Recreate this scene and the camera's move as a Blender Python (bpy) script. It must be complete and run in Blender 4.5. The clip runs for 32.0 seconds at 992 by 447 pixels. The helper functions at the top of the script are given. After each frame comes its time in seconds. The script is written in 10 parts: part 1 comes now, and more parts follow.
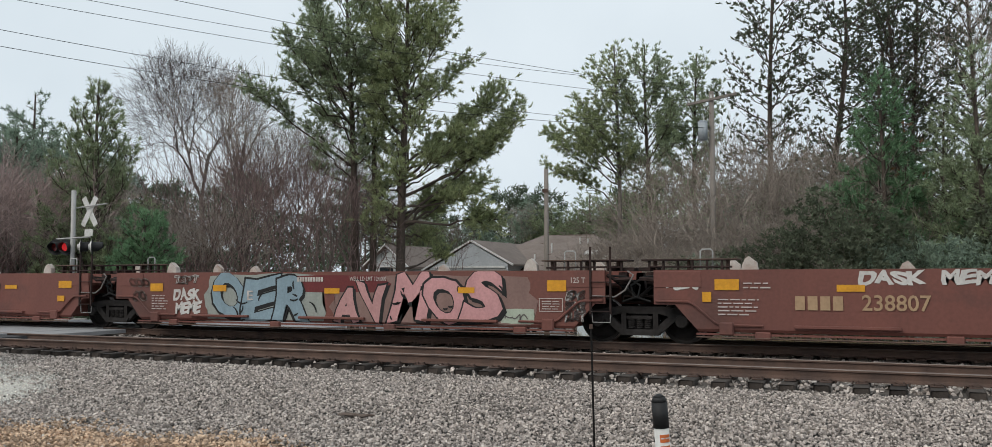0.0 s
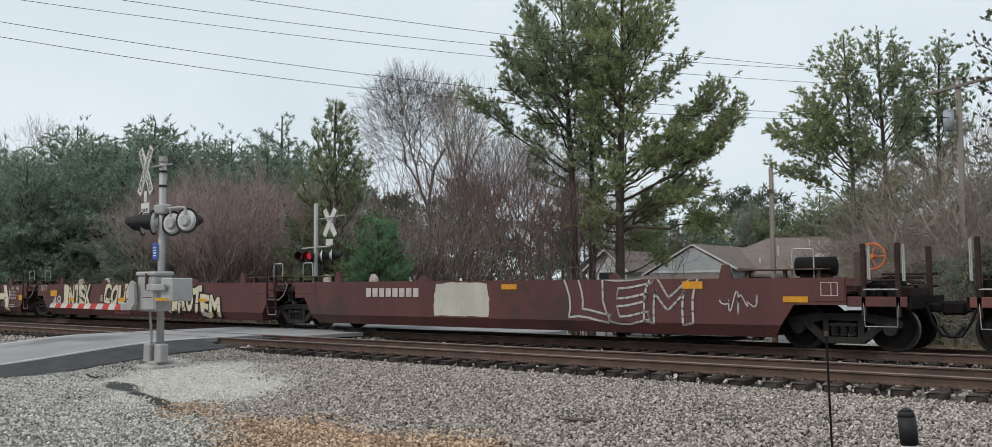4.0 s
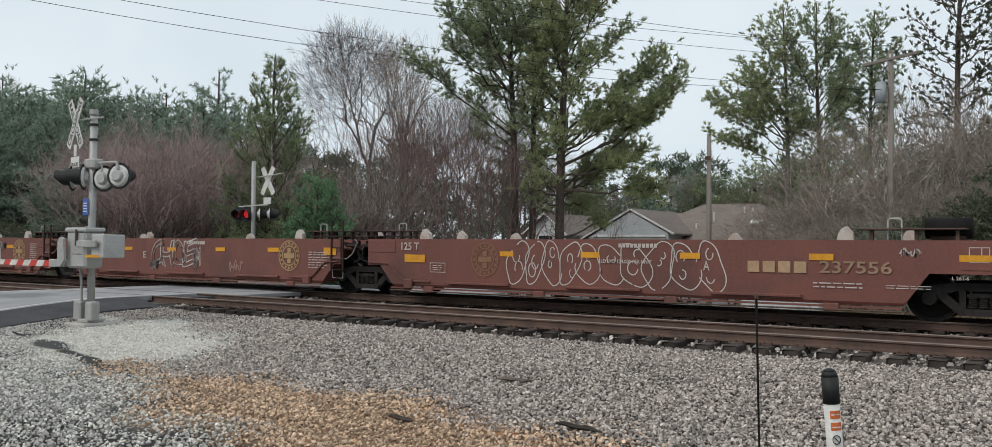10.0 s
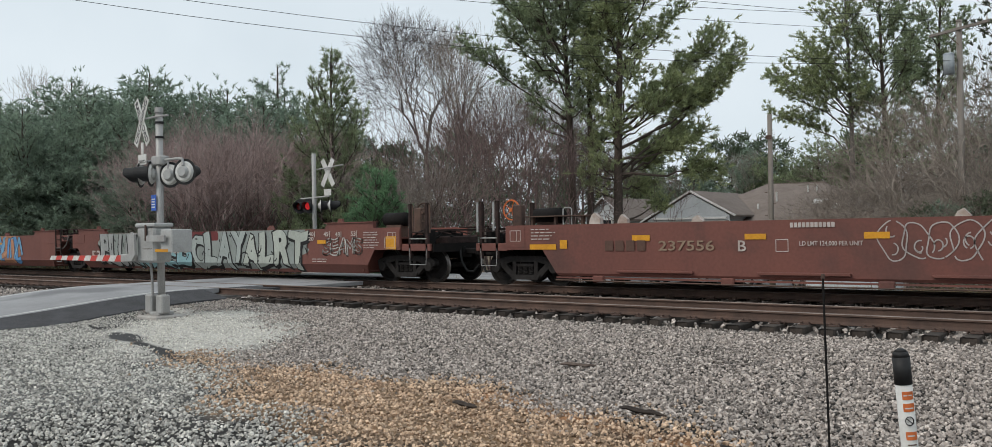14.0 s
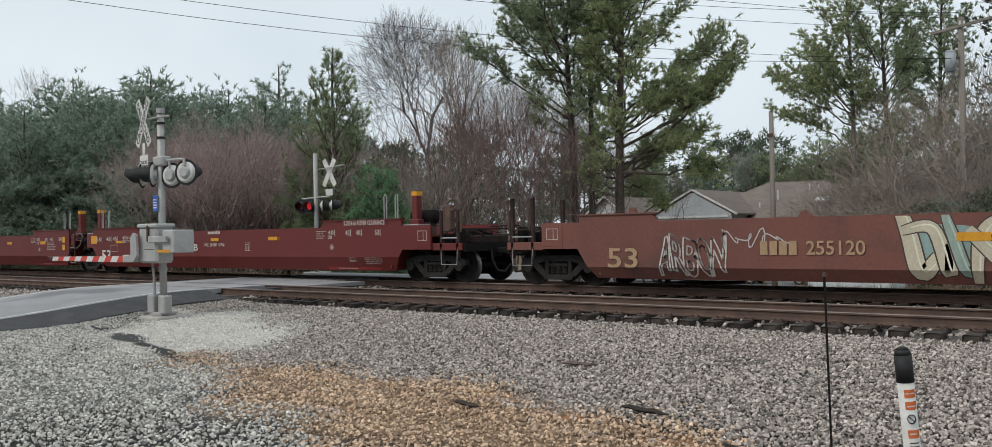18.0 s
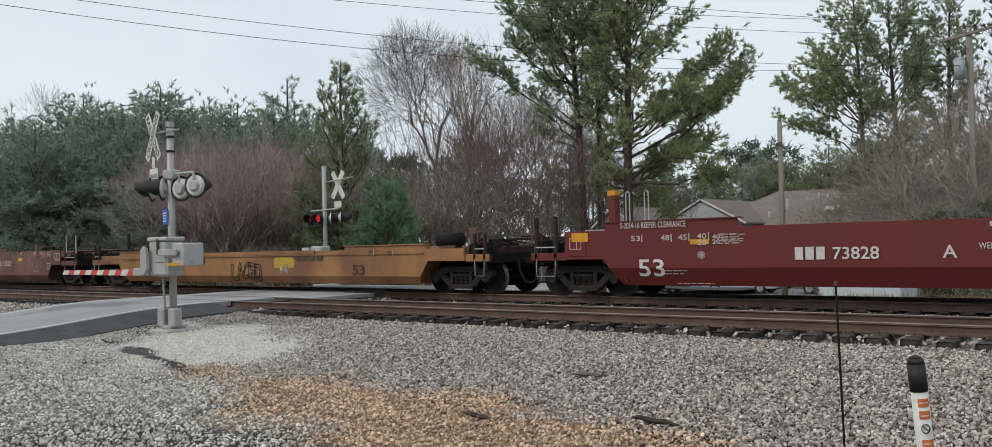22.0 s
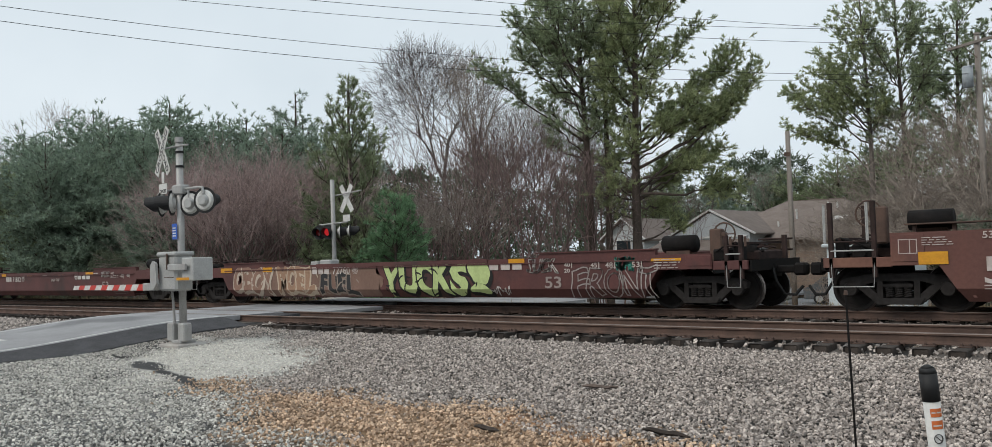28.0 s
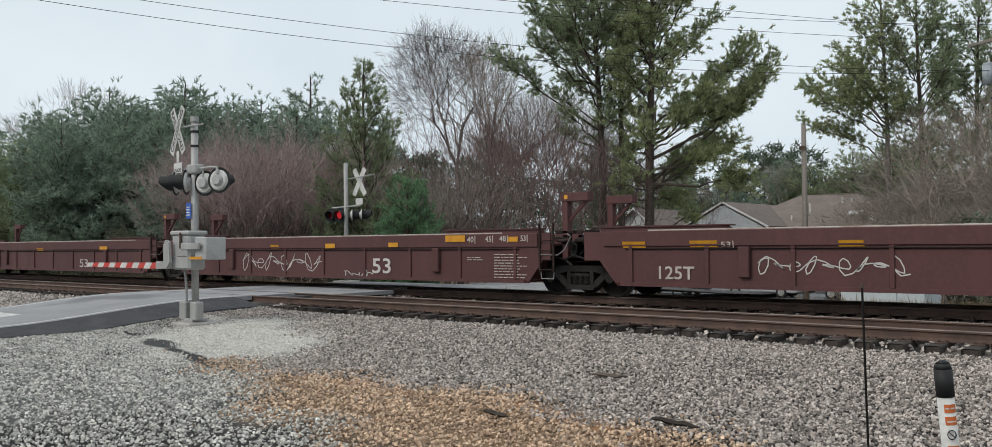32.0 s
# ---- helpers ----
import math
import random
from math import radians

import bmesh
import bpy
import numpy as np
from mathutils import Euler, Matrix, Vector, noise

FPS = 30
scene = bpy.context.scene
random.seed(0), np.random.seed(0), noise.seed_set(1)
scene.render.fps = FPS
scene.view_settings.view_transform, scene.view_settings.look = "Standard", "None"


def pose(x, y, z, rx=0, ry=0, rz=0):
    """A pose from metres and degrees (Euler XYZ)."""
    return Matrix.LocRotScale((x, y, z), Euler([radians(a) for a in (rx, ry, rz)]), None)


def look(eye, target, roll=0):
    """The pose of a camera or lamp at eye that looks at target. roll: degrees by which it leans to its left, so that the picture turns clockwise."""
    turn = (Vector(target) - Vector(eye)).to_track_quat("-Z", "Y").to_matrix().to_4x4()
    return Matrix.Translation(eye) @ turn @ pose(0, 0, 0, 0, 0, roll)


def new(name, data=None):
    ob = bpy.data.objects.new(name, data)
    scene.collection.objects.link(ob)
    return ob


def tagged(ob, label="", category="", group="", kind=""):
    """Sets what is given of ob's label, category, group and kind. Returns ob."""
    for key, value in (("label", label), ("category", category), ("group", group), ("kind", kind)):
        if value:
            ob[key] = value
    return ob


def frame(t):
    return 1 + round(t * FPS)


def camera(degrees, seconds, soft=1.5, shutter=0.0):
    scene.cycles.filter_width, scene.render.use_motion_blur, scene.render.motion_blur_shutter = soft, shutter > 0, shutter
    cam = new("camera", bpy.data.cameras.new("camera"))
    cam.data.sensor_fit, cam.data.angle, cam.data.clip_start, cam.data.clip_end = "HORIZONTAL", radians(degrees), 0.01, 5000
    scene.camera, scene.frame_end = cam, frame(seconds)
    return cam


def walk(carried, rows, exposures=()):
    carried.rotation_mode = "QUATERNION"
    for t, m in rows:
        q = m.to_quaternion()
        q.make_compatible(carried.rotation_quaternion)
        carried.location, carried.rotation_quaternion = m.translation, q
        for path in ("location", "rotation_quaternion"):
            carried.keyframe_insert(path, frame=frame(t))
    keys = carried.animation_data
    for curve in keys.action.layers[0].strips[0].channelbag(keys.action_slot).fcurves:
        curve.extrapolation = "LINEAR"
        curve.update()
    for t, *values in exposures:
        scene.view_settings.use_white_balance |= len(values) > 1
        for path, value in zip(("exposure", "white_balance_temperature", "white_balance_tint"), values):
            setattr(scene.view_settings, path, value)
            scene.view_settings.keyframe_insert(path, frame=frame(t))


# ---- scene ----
import collections
cam = camera(57.9, 32.0, soft=0.8)
# seconds, place in metres, yaw to the left, pitch up, lean to the left
PATH = [
    (0.0, 0.014, -0.013, 1.369, 24.171, 3.539, -0.069),
    (0.5, 0.010, -0.005, 1.370, 22.743, 3.623, -0.063),
    (1.0, 0.011, 0.008, 1.374, 23.541, 3.658, 0.011),
    (1.5, 0.001, 0.007, 1.368, 28.290, 3.778, 0.219),
    (1.7, -0.003, 0.003, 1.356, 30.791, 3.802, 0.025),
    (2.0, -0.014, 0.015, 1.375, 34.359, 3.903, 0.387),
    (2.5, -0.015, 0.005, 1.368, 37.629, 4.007, 0.157),
    (3.0, -0.011, 0.005, 1.366, 37.999, 4.097, -0.027),
    (3.5, -0.009, 0.015, 1.367, 38.072, 4.038, -0.121),
    (5.5, -0.005, 0.007, 1.363, 37.872, 3.510, -0.795),
    (6.0, -0.003, 0.009, 1.357, 37.288, 3.310, -0.265),
    (6.5, 0.002, 0.001, 1.362, 36.620, 3.089, -0.171),
    (7.0, 0.000, 0.005, 1.350, 36.140, 2.697, -0.148),
    (7.5, 0.001, 0.011, 1.356, 35.873, 2.458, -0.118),
    (8.0, -0.002, 0.013, 1.353, 35.260, 2.159, 0.034),
    (8.5, -0.001, 0.011, 1.355, 34.807, 1.991, 0.287),
    (9.0, -0.001, 0.007, 1.354, 34.609, 1.841, 0.355),
    (9.5, -0.001, -0.003, 1.355, 34.350, 1.587, 0.466),
    (10.0, 0.002, 0.008, 1.356, 34.305, 1.503, 0.493),
    (10.5, 0.000, 0.007, 1.359, 34.276, 1.385, 0.402),
    (11.0, -0.002, 0.014, 1.356, 34.109, 1.270, 0.206),
    (11.5, 0.001, 0.006, 1.356, 34.333, 1.257, 0.002),
    (12.0, 0.001, 0.005, 1.354, 35.561, 1.159, -0.260),
    (12.5, -0.000, 0.001, 1.352, 37.040, 1.103, -0.580),
    (13.0, -0.002, 0.011, 1.352, 37.595, 1.026, -0.775),
    (13.5, 0.001, -0.004, 1.353, 37.951, 0.897, -0.842),
    (14.0, -0.000, -0.003, 1.354, 38.013, 0.642, -0.839),
    (14.5, -0.004, 0.003, 1.353, 37.992, 0.527, -0.860),
    (16.5, -0.004, 0.007, 1.352, 38.079, 0.378, -0.938),
    (17.0, -0.002, -0.002, 1.353, 38.005, 0.340, -0.901),
    (17.5, -0.001, -0.003, 1.355, 38.059, 0.439, -0.951),
    (18.0, 0.003, 0.001, 1.354, 38.129, 0.601, -1.048),
    (18.5, 0.001, -0.003, 1.355, 38.143, 0.703, -1.025),
    (19.0, -0.001, 0.008, 1.353, 38.245, 0.892, -1.113),
    (19.5, -0.005, 0.015, 1.351, 38.306, 1.038, -1.210),
    (20.0, -0.001, 0.002, 1.354, 38.383, 1.178, -1.305),
    (20.5, -0.002, 0.002, 1.353, 38.495, 1.257, -1.334),
    (21.0, -0.005, 0.004, 1.355, 38.548, 1.230, -1.338),
    (21.5, -0.002, 0.003, 1.353, 38.639, 1.276, -1.393),
    (22.0, -0.004, 0.005, 1.352, 38.659, 1.324, -1.429),
    (22.5, -0.003, -0.000, 1.353, 38.639, 1.396, -1.389),
    (23.0, 0.000, -0.010, 1.356, 38.676, 1.520, -1.442),
    (23.5, 0.001, -0.003, 1.355, 38.745, 1.603, -1.566),
    (24.0, -0.004, 0.003, 1.352, 38.663, 1.572, -1.576),
    (24.5, -0.003, 0.002, 1.355, 38.661, 1.628, -1.571),
    (25.0, -0.004, 0.006, 1.354, 38.701, 1.816, -1.564),
    (25.5, -0.004, 0.009, 1.353, 38.776, 1.959, -1.693),
    (27.5, -0.001, -0.000, 1.353, 39.041, 2.125, -1.835),
    (28.0, -0.001, 0.003, 1.351, 39.172, 2.121, -1.873),
    (28.5, -0.009, 0.003, 1.350, 39.319, 1.968, -1.797),
    (29.0, -0.013, 0.016, 1.350, 39.199, 1.824, -1.779),
    (29.5, -0.024, 0.022, 1.346, 38.337, 1.854, -1.520),
    (30.0, -0.026, 0.006, 1.343, 38.047, 1.737, -1.235),
    (30.5, -0.027, 0.006, 1.343, 37.909, 1.560, -1.017),
    (31.0, -0.032, 0.020, 1.341, 37.845, 1.349, -0.939),
    (31.5, -0.031, 0.009, 1.343, 37.888, 1.263, -0.781),
    (32.0, -0.026, 0.001, 1.334, 39.936, 1.331, -0.496),
]


def view(x, y, z, yaw, pitch, roll):
    a, b = radians(yaw), radians(pitch)
    eye = Vector((x, y, z))
    return look(eye, eye + Vector((-math.sin(a) * math.cos(b), math.cos(a) * math.cos(b), math.sin(b))) * 10, roll)


walk(cam, [(t, view(*row)) for t, *row in PATH], exposures=[(0.0, 0.0), (32.0, 0.0)])

# ---- world and light: an overcast winter day ----
world = bpy.data.worlds.new("overcast")
scene.world = world
world.use_nodes = True
nt = world.node_tree
nt.nodes.clear()
sky = nt.nodes.new("ShaderNodeTexSky")
sky.sky_type, sky.sun_disc = "NISHITA", False
sky.sun_elevation, sky.sun_rotation = radians(42), radians(150)
sky.air_density, sky.dust_density = 1.0, 3.0
grey = nt.nodes.new("ShaderNodeHueSaturation")
grey.inputs["Saturation"].default_value = 0.35
cloud = nt.nodes.new("ShaderNodeTexNoise")
cloud.inputs["Scale"].default_value, cloud.inputs["Detail"].default_value = 2.2, 5.0
tc = nt.nodes.new("ShaderNodeTexCoord")
ramp = nt.nodes.new("ShaderNodeValToRGB")
ramp.color_ramp.elements[0].position, ramp.color_ramp.elements[0].color = 0.3, (6.4, 7.3, 7.95, 1)
ramp.color_ramp.elements[1].position, ramp.color_ramp.elements[1].color = 0.75, (8.25, 9.05, 9.6, 1)
blend = nt.nodes.new("ShaderNodeMix")
blend.data_type = "RGBA"
blend.inputs["Factor"].default_value = 0.9
bg = nt.nodes.new("ShaderNodeBackground")
bg.inputs["Strength"].default_value = 0.105
out = nt.nodes.new("ShaderNodeOutputWorld")
nt.links.new(sky.outputs["Color"], grey.inputs["Color"])
nt.links.new(tc.outputs["Generated"], cloud.inputs["Vector"])
nt.links.new(cloud.outputs["Fac"], ramp.inputs["Fac"])
nt.links.new(grey.outputs["Color"], blend.inputs["A"])
nt.links.new(ramp.outputs["Color"], blend.inputs["B"])
nt.links.new(blend.outputs["Result"], bg.inputs["Color"])
nt.links.new(bg.outputs["Background"], out.inputs["Surface"])

sun = new("sun", bpy.data.lights.new("sun", "SUN"))
sun.data.energy, sun.data.angle, sun.data.color = 1.5, radians(25), (1.0, 0.92, 0.83)
sun.matrix_world = look((-20, -30, 40), (0, 12, 0))


# ---- materials ----
def mat(name, base, other=None, scale=3.0, fine=40.0, rough=0.8, metal=0.0, bump=0.15, streak=1.0, mix=0.5, island=0.0, spec=0.3, third=None, third_scale=0.6, third_at=0.6, obrand=0.0):
    """A surface with large stains, fine grain, relief and, if wanted, a shade of its own for each piece."""
    m = bpy.data.materials.new(name)
    m.use_nodes = True
    n, l = m.node_tree.nodes, m.node_tree.links
    p = n["Principled BSDF"]
    p.inputs["Metallic"].default_value = metal
    p.inputs["Specular IOR Level"].default_value = spec
    other = other or tuple(c * 0.65 for c in base)
    co = n.new("ShaderNodeTexCoord")
    mp = n.new("ShaderNodeMapping")
    mp.inputs["Scale"].default_value = (1, 1, streak)
    l.new(co.outputs["Object"], mp.inputs["Vector"])
    a = n.new("ShaderNodeTexNoise")
    a.inputs["Scale"].default_value, a.inputs["Detail"].default_value, a.inputs["Roughness"].default_value = scale, 6, 0.65
    b = n.new("ShaderNodeTexNoise")
    b.inputs["Scale"].default_value, b.inputs["Detail"].default_value = fine, 3
    l.new(mp.outputs["Vector"], a.inputs["Vector"])
    l.new(co.outputs["Object"], b.inputs["Vector"])
    r = n.new("ShaderNodeMapRange")
    r.inputs["From Min"].default_value, r.inputs["From Max"].default_value = 0.5 - 0.28 * mix, 0.5 + 0.4 * mix
    l.new(a.outputs["Fac"], r.inputs["Value"])
    x = n.new("ShaderNodeMix")
    x.data_type = "RGBA"
    x.inputs["A"].default_value, x.inputs["B"].default_value = (*base, 1), (*other, 1)
    l.new(r.outputs["Result"], x.inputs["Factor"])
    col = x.outputs["Result"]
    if third:
        c = n.new("ShaderNodeTexNoise")
        c.inputs["Scale"].default_value, c.inputs["Detail"].default_value = third_scale, 5
        l.new(co.outputs["Object"], c.inputs["Vector"])
        r3 = n.new("ShaderNodeMapRange")
        r3.inputs["From Min"].default_value, r3.inputs["From Max"].default_value = third_at, third_at + 0.12
        l.new(c.outputs["Fac"], r3.inputs["Value"])
        x3 = n.new("ShaderNodeMix")
        x3.data_type = "RGBA"
        x3.inputs["B"].default_value = (*third, 1)
        l.new(col, x3.inputs["A"])
        l.new(r3.outputs["Result"], x3.inputs["Factor"])
        col = x3.outputs["Result"]
    hsv = n.new("ShaderNodeHueSaturation")
    l.new(col, hsv.inputs["Color"])
    v = n.new("ShaderNodeMapRange")
    v.inputs["To Min"].default_value, v.inputs["To Max"].default_value = 0.78, 1.22
    l.new(b.outputs["Fac"], v.inputs["Value"])
    val = v.outputs["Result"]
    if island or obrand:
        if island:
            g = n.new("ShaderNodeNewGeometry")
            src = g.outputs["Random Per Island"]
        else:
            g = n.new("ShaderNodeObjectInfo")
            src = g.outputs["Random"]
        k = island or obrand
        v2 = n.new("ShaderNodeMapRange")
        v2.inputs["To Min"].default_value, v2.inputs["To Max"].default_value = 1 - k, 1 + k
        l.new(src, v2.inputs["Value"])
        mul = n.new("ShaderNodeMath")
        mul.operation = "MULTIPLY"
        l.new(val, mul.inputs[0])
        l.new(v2.outputs["Result"], mul.inputs[1])
        val = mul.outputs["Value"]
    l.new(val, hsv.inputs["Value"])
    l.new(hsv.outputs["Color"], p.inputs["Base Color"])
    rr = n.new("ShaderNodeMapRange")
    rr.inputs["To Min"].default_value, rr.inputs["To Max"].default_value = max(0.05, rough - 0.12), min(1, rough + 0.12)
    l.new(a.outputs["Fac"], rr.inputs["Value"])
    l.new(rr.outputs["Result"], p.inputs["Roughness"])
    if bump:
        bp = n.new("ShaderNodeBump")
        bp.inputs["Strength"].default_value, bp.inputs["Distance"].default_value = bump, 0.02
        l.new(b.outputs["Fac"], bp.inputs["Height"])
        l.new(bp.outputs["Normal"], p.inputs["Normal"])
    return m


def leafmat(name, base, other, island=0.45, soft=0.5):
    m = mat(name, base, other, scale=0.5, fine=6, rough=0.75, bump=0, island=island, spec=0.15)
    n, l = m.node_tree.nodes, m.node_tree.links
    p = n["Principled BSDF"]
    t = n.new("ShaderNodeBsdfTranslucent")
    s = n.new("ShaderNodeMixShader")
    s.inputs["Fac"].default_value = soft
    l.new(p.inputs["Base Color"].links[0].from_socket, t.inputs["Color"])
    l.new(p.outputs["BSDF"], s.inputs[1])
    l.new(t.outputs["BSDF"], s.inputs[2])
    l.new(s.outputs["Shader"], n["Material Output"].inputs["Surface"])
    return m


M = {}
M["ballast"] = mat("ballast", (0.44, 0.39, 0.352), (0.22, 0.19, 0.17), scale=9, fine=60, rough=0.9, island=0.66, bump=0.3)
M["ballast_trod"] = mat("trodden_gravel", (0.55, 0.53, 0.485), (0.34, 0.326, 0.298), scale=5, fine=60, rough=0.95, island=0.58, bump=0.3)
M["ballast_clay"] = mat("clay_dusted_ballast", (0.54, 0.4, 0.285), (0.33, 0.225, 0.152), scale=3, fine=60, rough=0.95, island=0.58, bump=0.3)
M["ballast_pale"] = mat("pale_fine_gravel", (0.66, 0.635, 0.585), (0.46, 0.44, 0.4), scale=7, fine=60, rough=0.95, island=0.35, bump=0.3)
M["steel_head"] = mat("rail_head", (0.2, 0.165, 0.145), (0.12, 0.09, 0.078), scale=2, fine=30, rough=0.55, metal=0.4, bump=0.05)
M["rust"] = mat("rusty_steel", (0.115, 0.072, 0.055), (0.06, 0.042, 0.036), scale=2, fine=50, rough=0.85, bump=0.3)
M["tie"] = mat("creosoted_timber", (0.028, 0.023, 0.02), (0.06, 0.048, 0.04), scale=3, fine=25, rough=0.9, obrand=0.4, bump=0.5)
M["asphalt"] = mat("worn_asphalt", (0.31, 0.31, 0.315), (0.22, 0.22, 0.225), scale=0.5, fine=80, rough=0.9, bump=0.3, third=(0.17, 0.17, 0.175), third_scale=0.35, third_at=0.58)
M["asphalt_dark"] = mat("dark_asphalt", (0.065, 0.065, 0.07), (0.04, 0.04, 0.042), scale=2, fine=60, rough=0.95, bump=0.5)
M["roadpaint"] = mat("road_paint", (0.6, 0.6, 0.58), (0.35, 0.35, 0.34), scale=4, fine=60, rough=0.8)
M["galv"] = mat("galvanised_steel", (0.40, 0.40, 0.39), (0.28, 0.27, 0.26), scale=3, fine=40, rough=0.55, metal=0.25, bump=0.05, streak=0.3)
M["silver"] = mat("aluminium_paint", (0.42, 0.42, 0.41), (0.32, 0.32, 0.31), scale=2, fine=30, rough=0.5, metal=0.2, bump=0.04)
M["black"] = mat("black_paint", (0.012, 0.012, 0.013), (0.025, 0.025, 0.025), scale=4, fine=30, rough=0.6, bump=0.05)
M["white"] = mat("white_paint", (0.62, 0.62, 0.6), (0.45, 0.44, 0.41), scale=3, fine=30, rough=0.6, bump=0.04)
M["red"] = mat("red_sheeting", (0.55, 0.05, 0.035), (0.4, 0.05, 0.04), scale=3, fine=30, rough=0.45, bump=0)
M["orange"] = mat("orange_label", (0.6, 0.16, 0.04), (0.5, 0.12, 0.04), scale=6, fine=30, rough=0.5, bump=0)
M["blue"] = mat("blue_sign", (0.03, 0.1, 0.42), (0.03, 0.09, 0.36), scale=3, fine=30, rough=0.4, bump=0)
M["pole"] = mat("weathered_pole", (0.25, 0.225, 0.2), (0.16, 0.14, 0.125), scale=2, fine=20, rough=0.9, streak=0.1, bump=0.4)
M["bark"] = mat("pine_bark", (0.10, 0.078, 0.065), (0.05, 0.04, 0.034), scale=3, fine=12, rough=0.95, streak=0.4, bump=0.8)
M["bark_grey"] = mat("grey_bark", (0.17, 0.15, 0.135), (0.1, 0.088, 0.08), scale=3, fine=12, rough=0.95, streak=0.4, bump=0.5)
M["twig"] = mat("bare_twigs", (0.33, 0.262, 0.248), (0.21, 0.162, 0.154), scale=0.7, fine=6, rough=0.95, island=0.35, bump=0)
M["twig_grey"] = mat("grey_twigs", (0.3, 0.26, 0.225), (0.2, 0.165, 0.14), scale=0.7, fine=6, rough=0.95, island=0.35, bump=0)
M["twig_pale"] = mat("pale_stems", (0.45, 0.385, 0.345), (0.27, 0.22, 0.2), scale=0.7, fine=6, rough=0.95, island=0.4, bump=0)
M["twig_dark"] = mat("dark_twigs", (0.11, 0.093, 0.088), (0.075, 0.062, 0.06), scale=0.7, fine=6, rough=0.95, island=0.3, bump=0)
M["twig_stem"] = mat("brown_stems", (0.2, 0.142, 0.132), (0.125, 0.09, 0.085), scale=0.7, fine=6, rough=0.95, island=0.4, bump=0)
M["twig_red"] = mat("red_brown_twigs", (0.42, 0.325, 0.305), (0.26, 0.195, 0.185), scale=0.7, fine=6, rough=0.95, island=0.35, bump=0)
M["needle_mid"] = leafmat("hazy_needles", (0.32, 0.37, 0.22), (0.22, 0.27, 0.17))
M["needle"] = leafmat("pine_needles", (0.35, 0.41, 0.25), (0.235, 0.285, 0.18))
M["needle_bright"] = leafmat("young_needles", (0.2, 0.33, 0.18), (0.14, 0.24, 0.14))
M["needle_olive"] = leafmat("olive_needles", (0.39, 0.43, 0.23), (0.25, 0.3, 0.165))
M["needle_far"] = leafmat("far_needles", (0.12, 0.15, 0.1), (0.085, 0.115, 0.08))
M["needle_dark"] = leafmat("dark_needles", (0.28, 0.35, 0.265), (0.2, 0.265, 0.21))
M["leaf"] = leafmat("evergreen_leaves", (0.15, 0.17, 0.115), (0.09, 0.11, 0.075))
M["dead"] = leafmat("dead_needles", (0.28, 0.15, 0.09), (0.2, 0.1, 0.06))
M["drygrass"] = leafmat("dry_grass", (0.36, 0.27, 0.16), (0.24, 0.18, 0.11))


# ---- mesh helpers ----
def part(name, bm, material, parent=None, label="", smooth=False):
    """Link a bmesh (or a ready mesh) as one object, under a thing or a part."""
    if isinstance(bm, bmesh.types.BMesh):
        me = bpy.data.meshes.new(name)
        bm.to_mesh(me)
        bm.free()
    else:
        me = bm
    if material and not me.materials:
        me.materials.append(M[material])
    if smooth:
        me.shade_smooth()
    ob = new(name, me)
    if parent:
        ob.parent = parent
    if label:
        tagged(ob, label)
    return ob


def empty(name, label, category, group="", at=None, kind=""):
    ob = new(name)
    ob.empty_display_size = 0.2
    if at is not None:
        ob.matrix_world = at
    return tagged(ob, label, category, group, kind)


def box(bm, x0, x1, y0, y1, z0, z1, bevel=0.0, m=None):
    """A box between two corners, its edges rounded by bevel."""
    r = bmesh.ops.create_cube(bm, size=1.0)
    vs = r["verts"]
    bmesh.ops.scale(bm, vec=(x1 - x0, y1 - y0, z1 - z0), verts=vs)
    bmesh.ops.translate(bm, vec=((x0 + x1) / 2, (y0 + y1) / 2, (z0 + z1) / 2), verts=vs)
    if bevel:
        es = list({e for v in vs for e in v.link_edges})
        vs = list({v for f in bmesh.ops.bevel(bm, geom=es, offset=bevel, segments=1, affect="EDGES")["faces"] for v in f.verts} | {v for v in vs if v.is_valid})
    if m is not None:
        bmesh.ops.transform(bm, matrix=m, verts=[v for v in vs if v.is_valid])
    return bm


def B(*a, **k):
    return box(bmesh.new(), *a, **k)


def cyl(bm, a, b, r0, r1=None, seg=12):
    """A round bar from a to b."""
    a, b = Vector(a), Vector(b)
    d = b - a
    m = Matrix.Translation((a + b) / 2) @ d.to_track_quat("Z", "Y").to_matrix().to_4x4()
    bmesh.ops.create_cone(bm, cap_ends=True, segments=seg, radius1=r0, radius2=r0 if r1 is None else r1, depth=d.length, matrix=m)
    return bm


def C(*a, **k):
    return cyl(bmesh.new(), *a, **k)


def pipe(bm, pts, r, seg=6):
    """A bent bar through points, as one swept tube."""
    pts = [Vector(p) for p in pts]
    rings = []
    for i, p in enumerate(pts):
        d = (pts[min(i + 1, len(pts) - 1)] - pts[max(i - 1, 0)]).normalized()
        u = d.orthogonal().normalized() if i == 0 else (u - d * u.dot(d)).normalized()
        w = d.cross(u)
        rad = r[i] if isinstance(r, (list, tuple)) else r
        rings.append([bm.verts.new(p + (u * math.cos(2 * math.pi * k / seg) + w * math.sin(2 * math.pi * k / seg)) * rad) for k in range(seg)])
    for q, s in zip(rings, rings[1:]):
        for k in range(seg):
            bm.faces.new((q[k], q[(k + 1) % seg], s[(k + 1) % seg], s[k]))
    bm.faces.new(rings[0][::-1])
    bm.faces.new(rings[-1])
    return bm


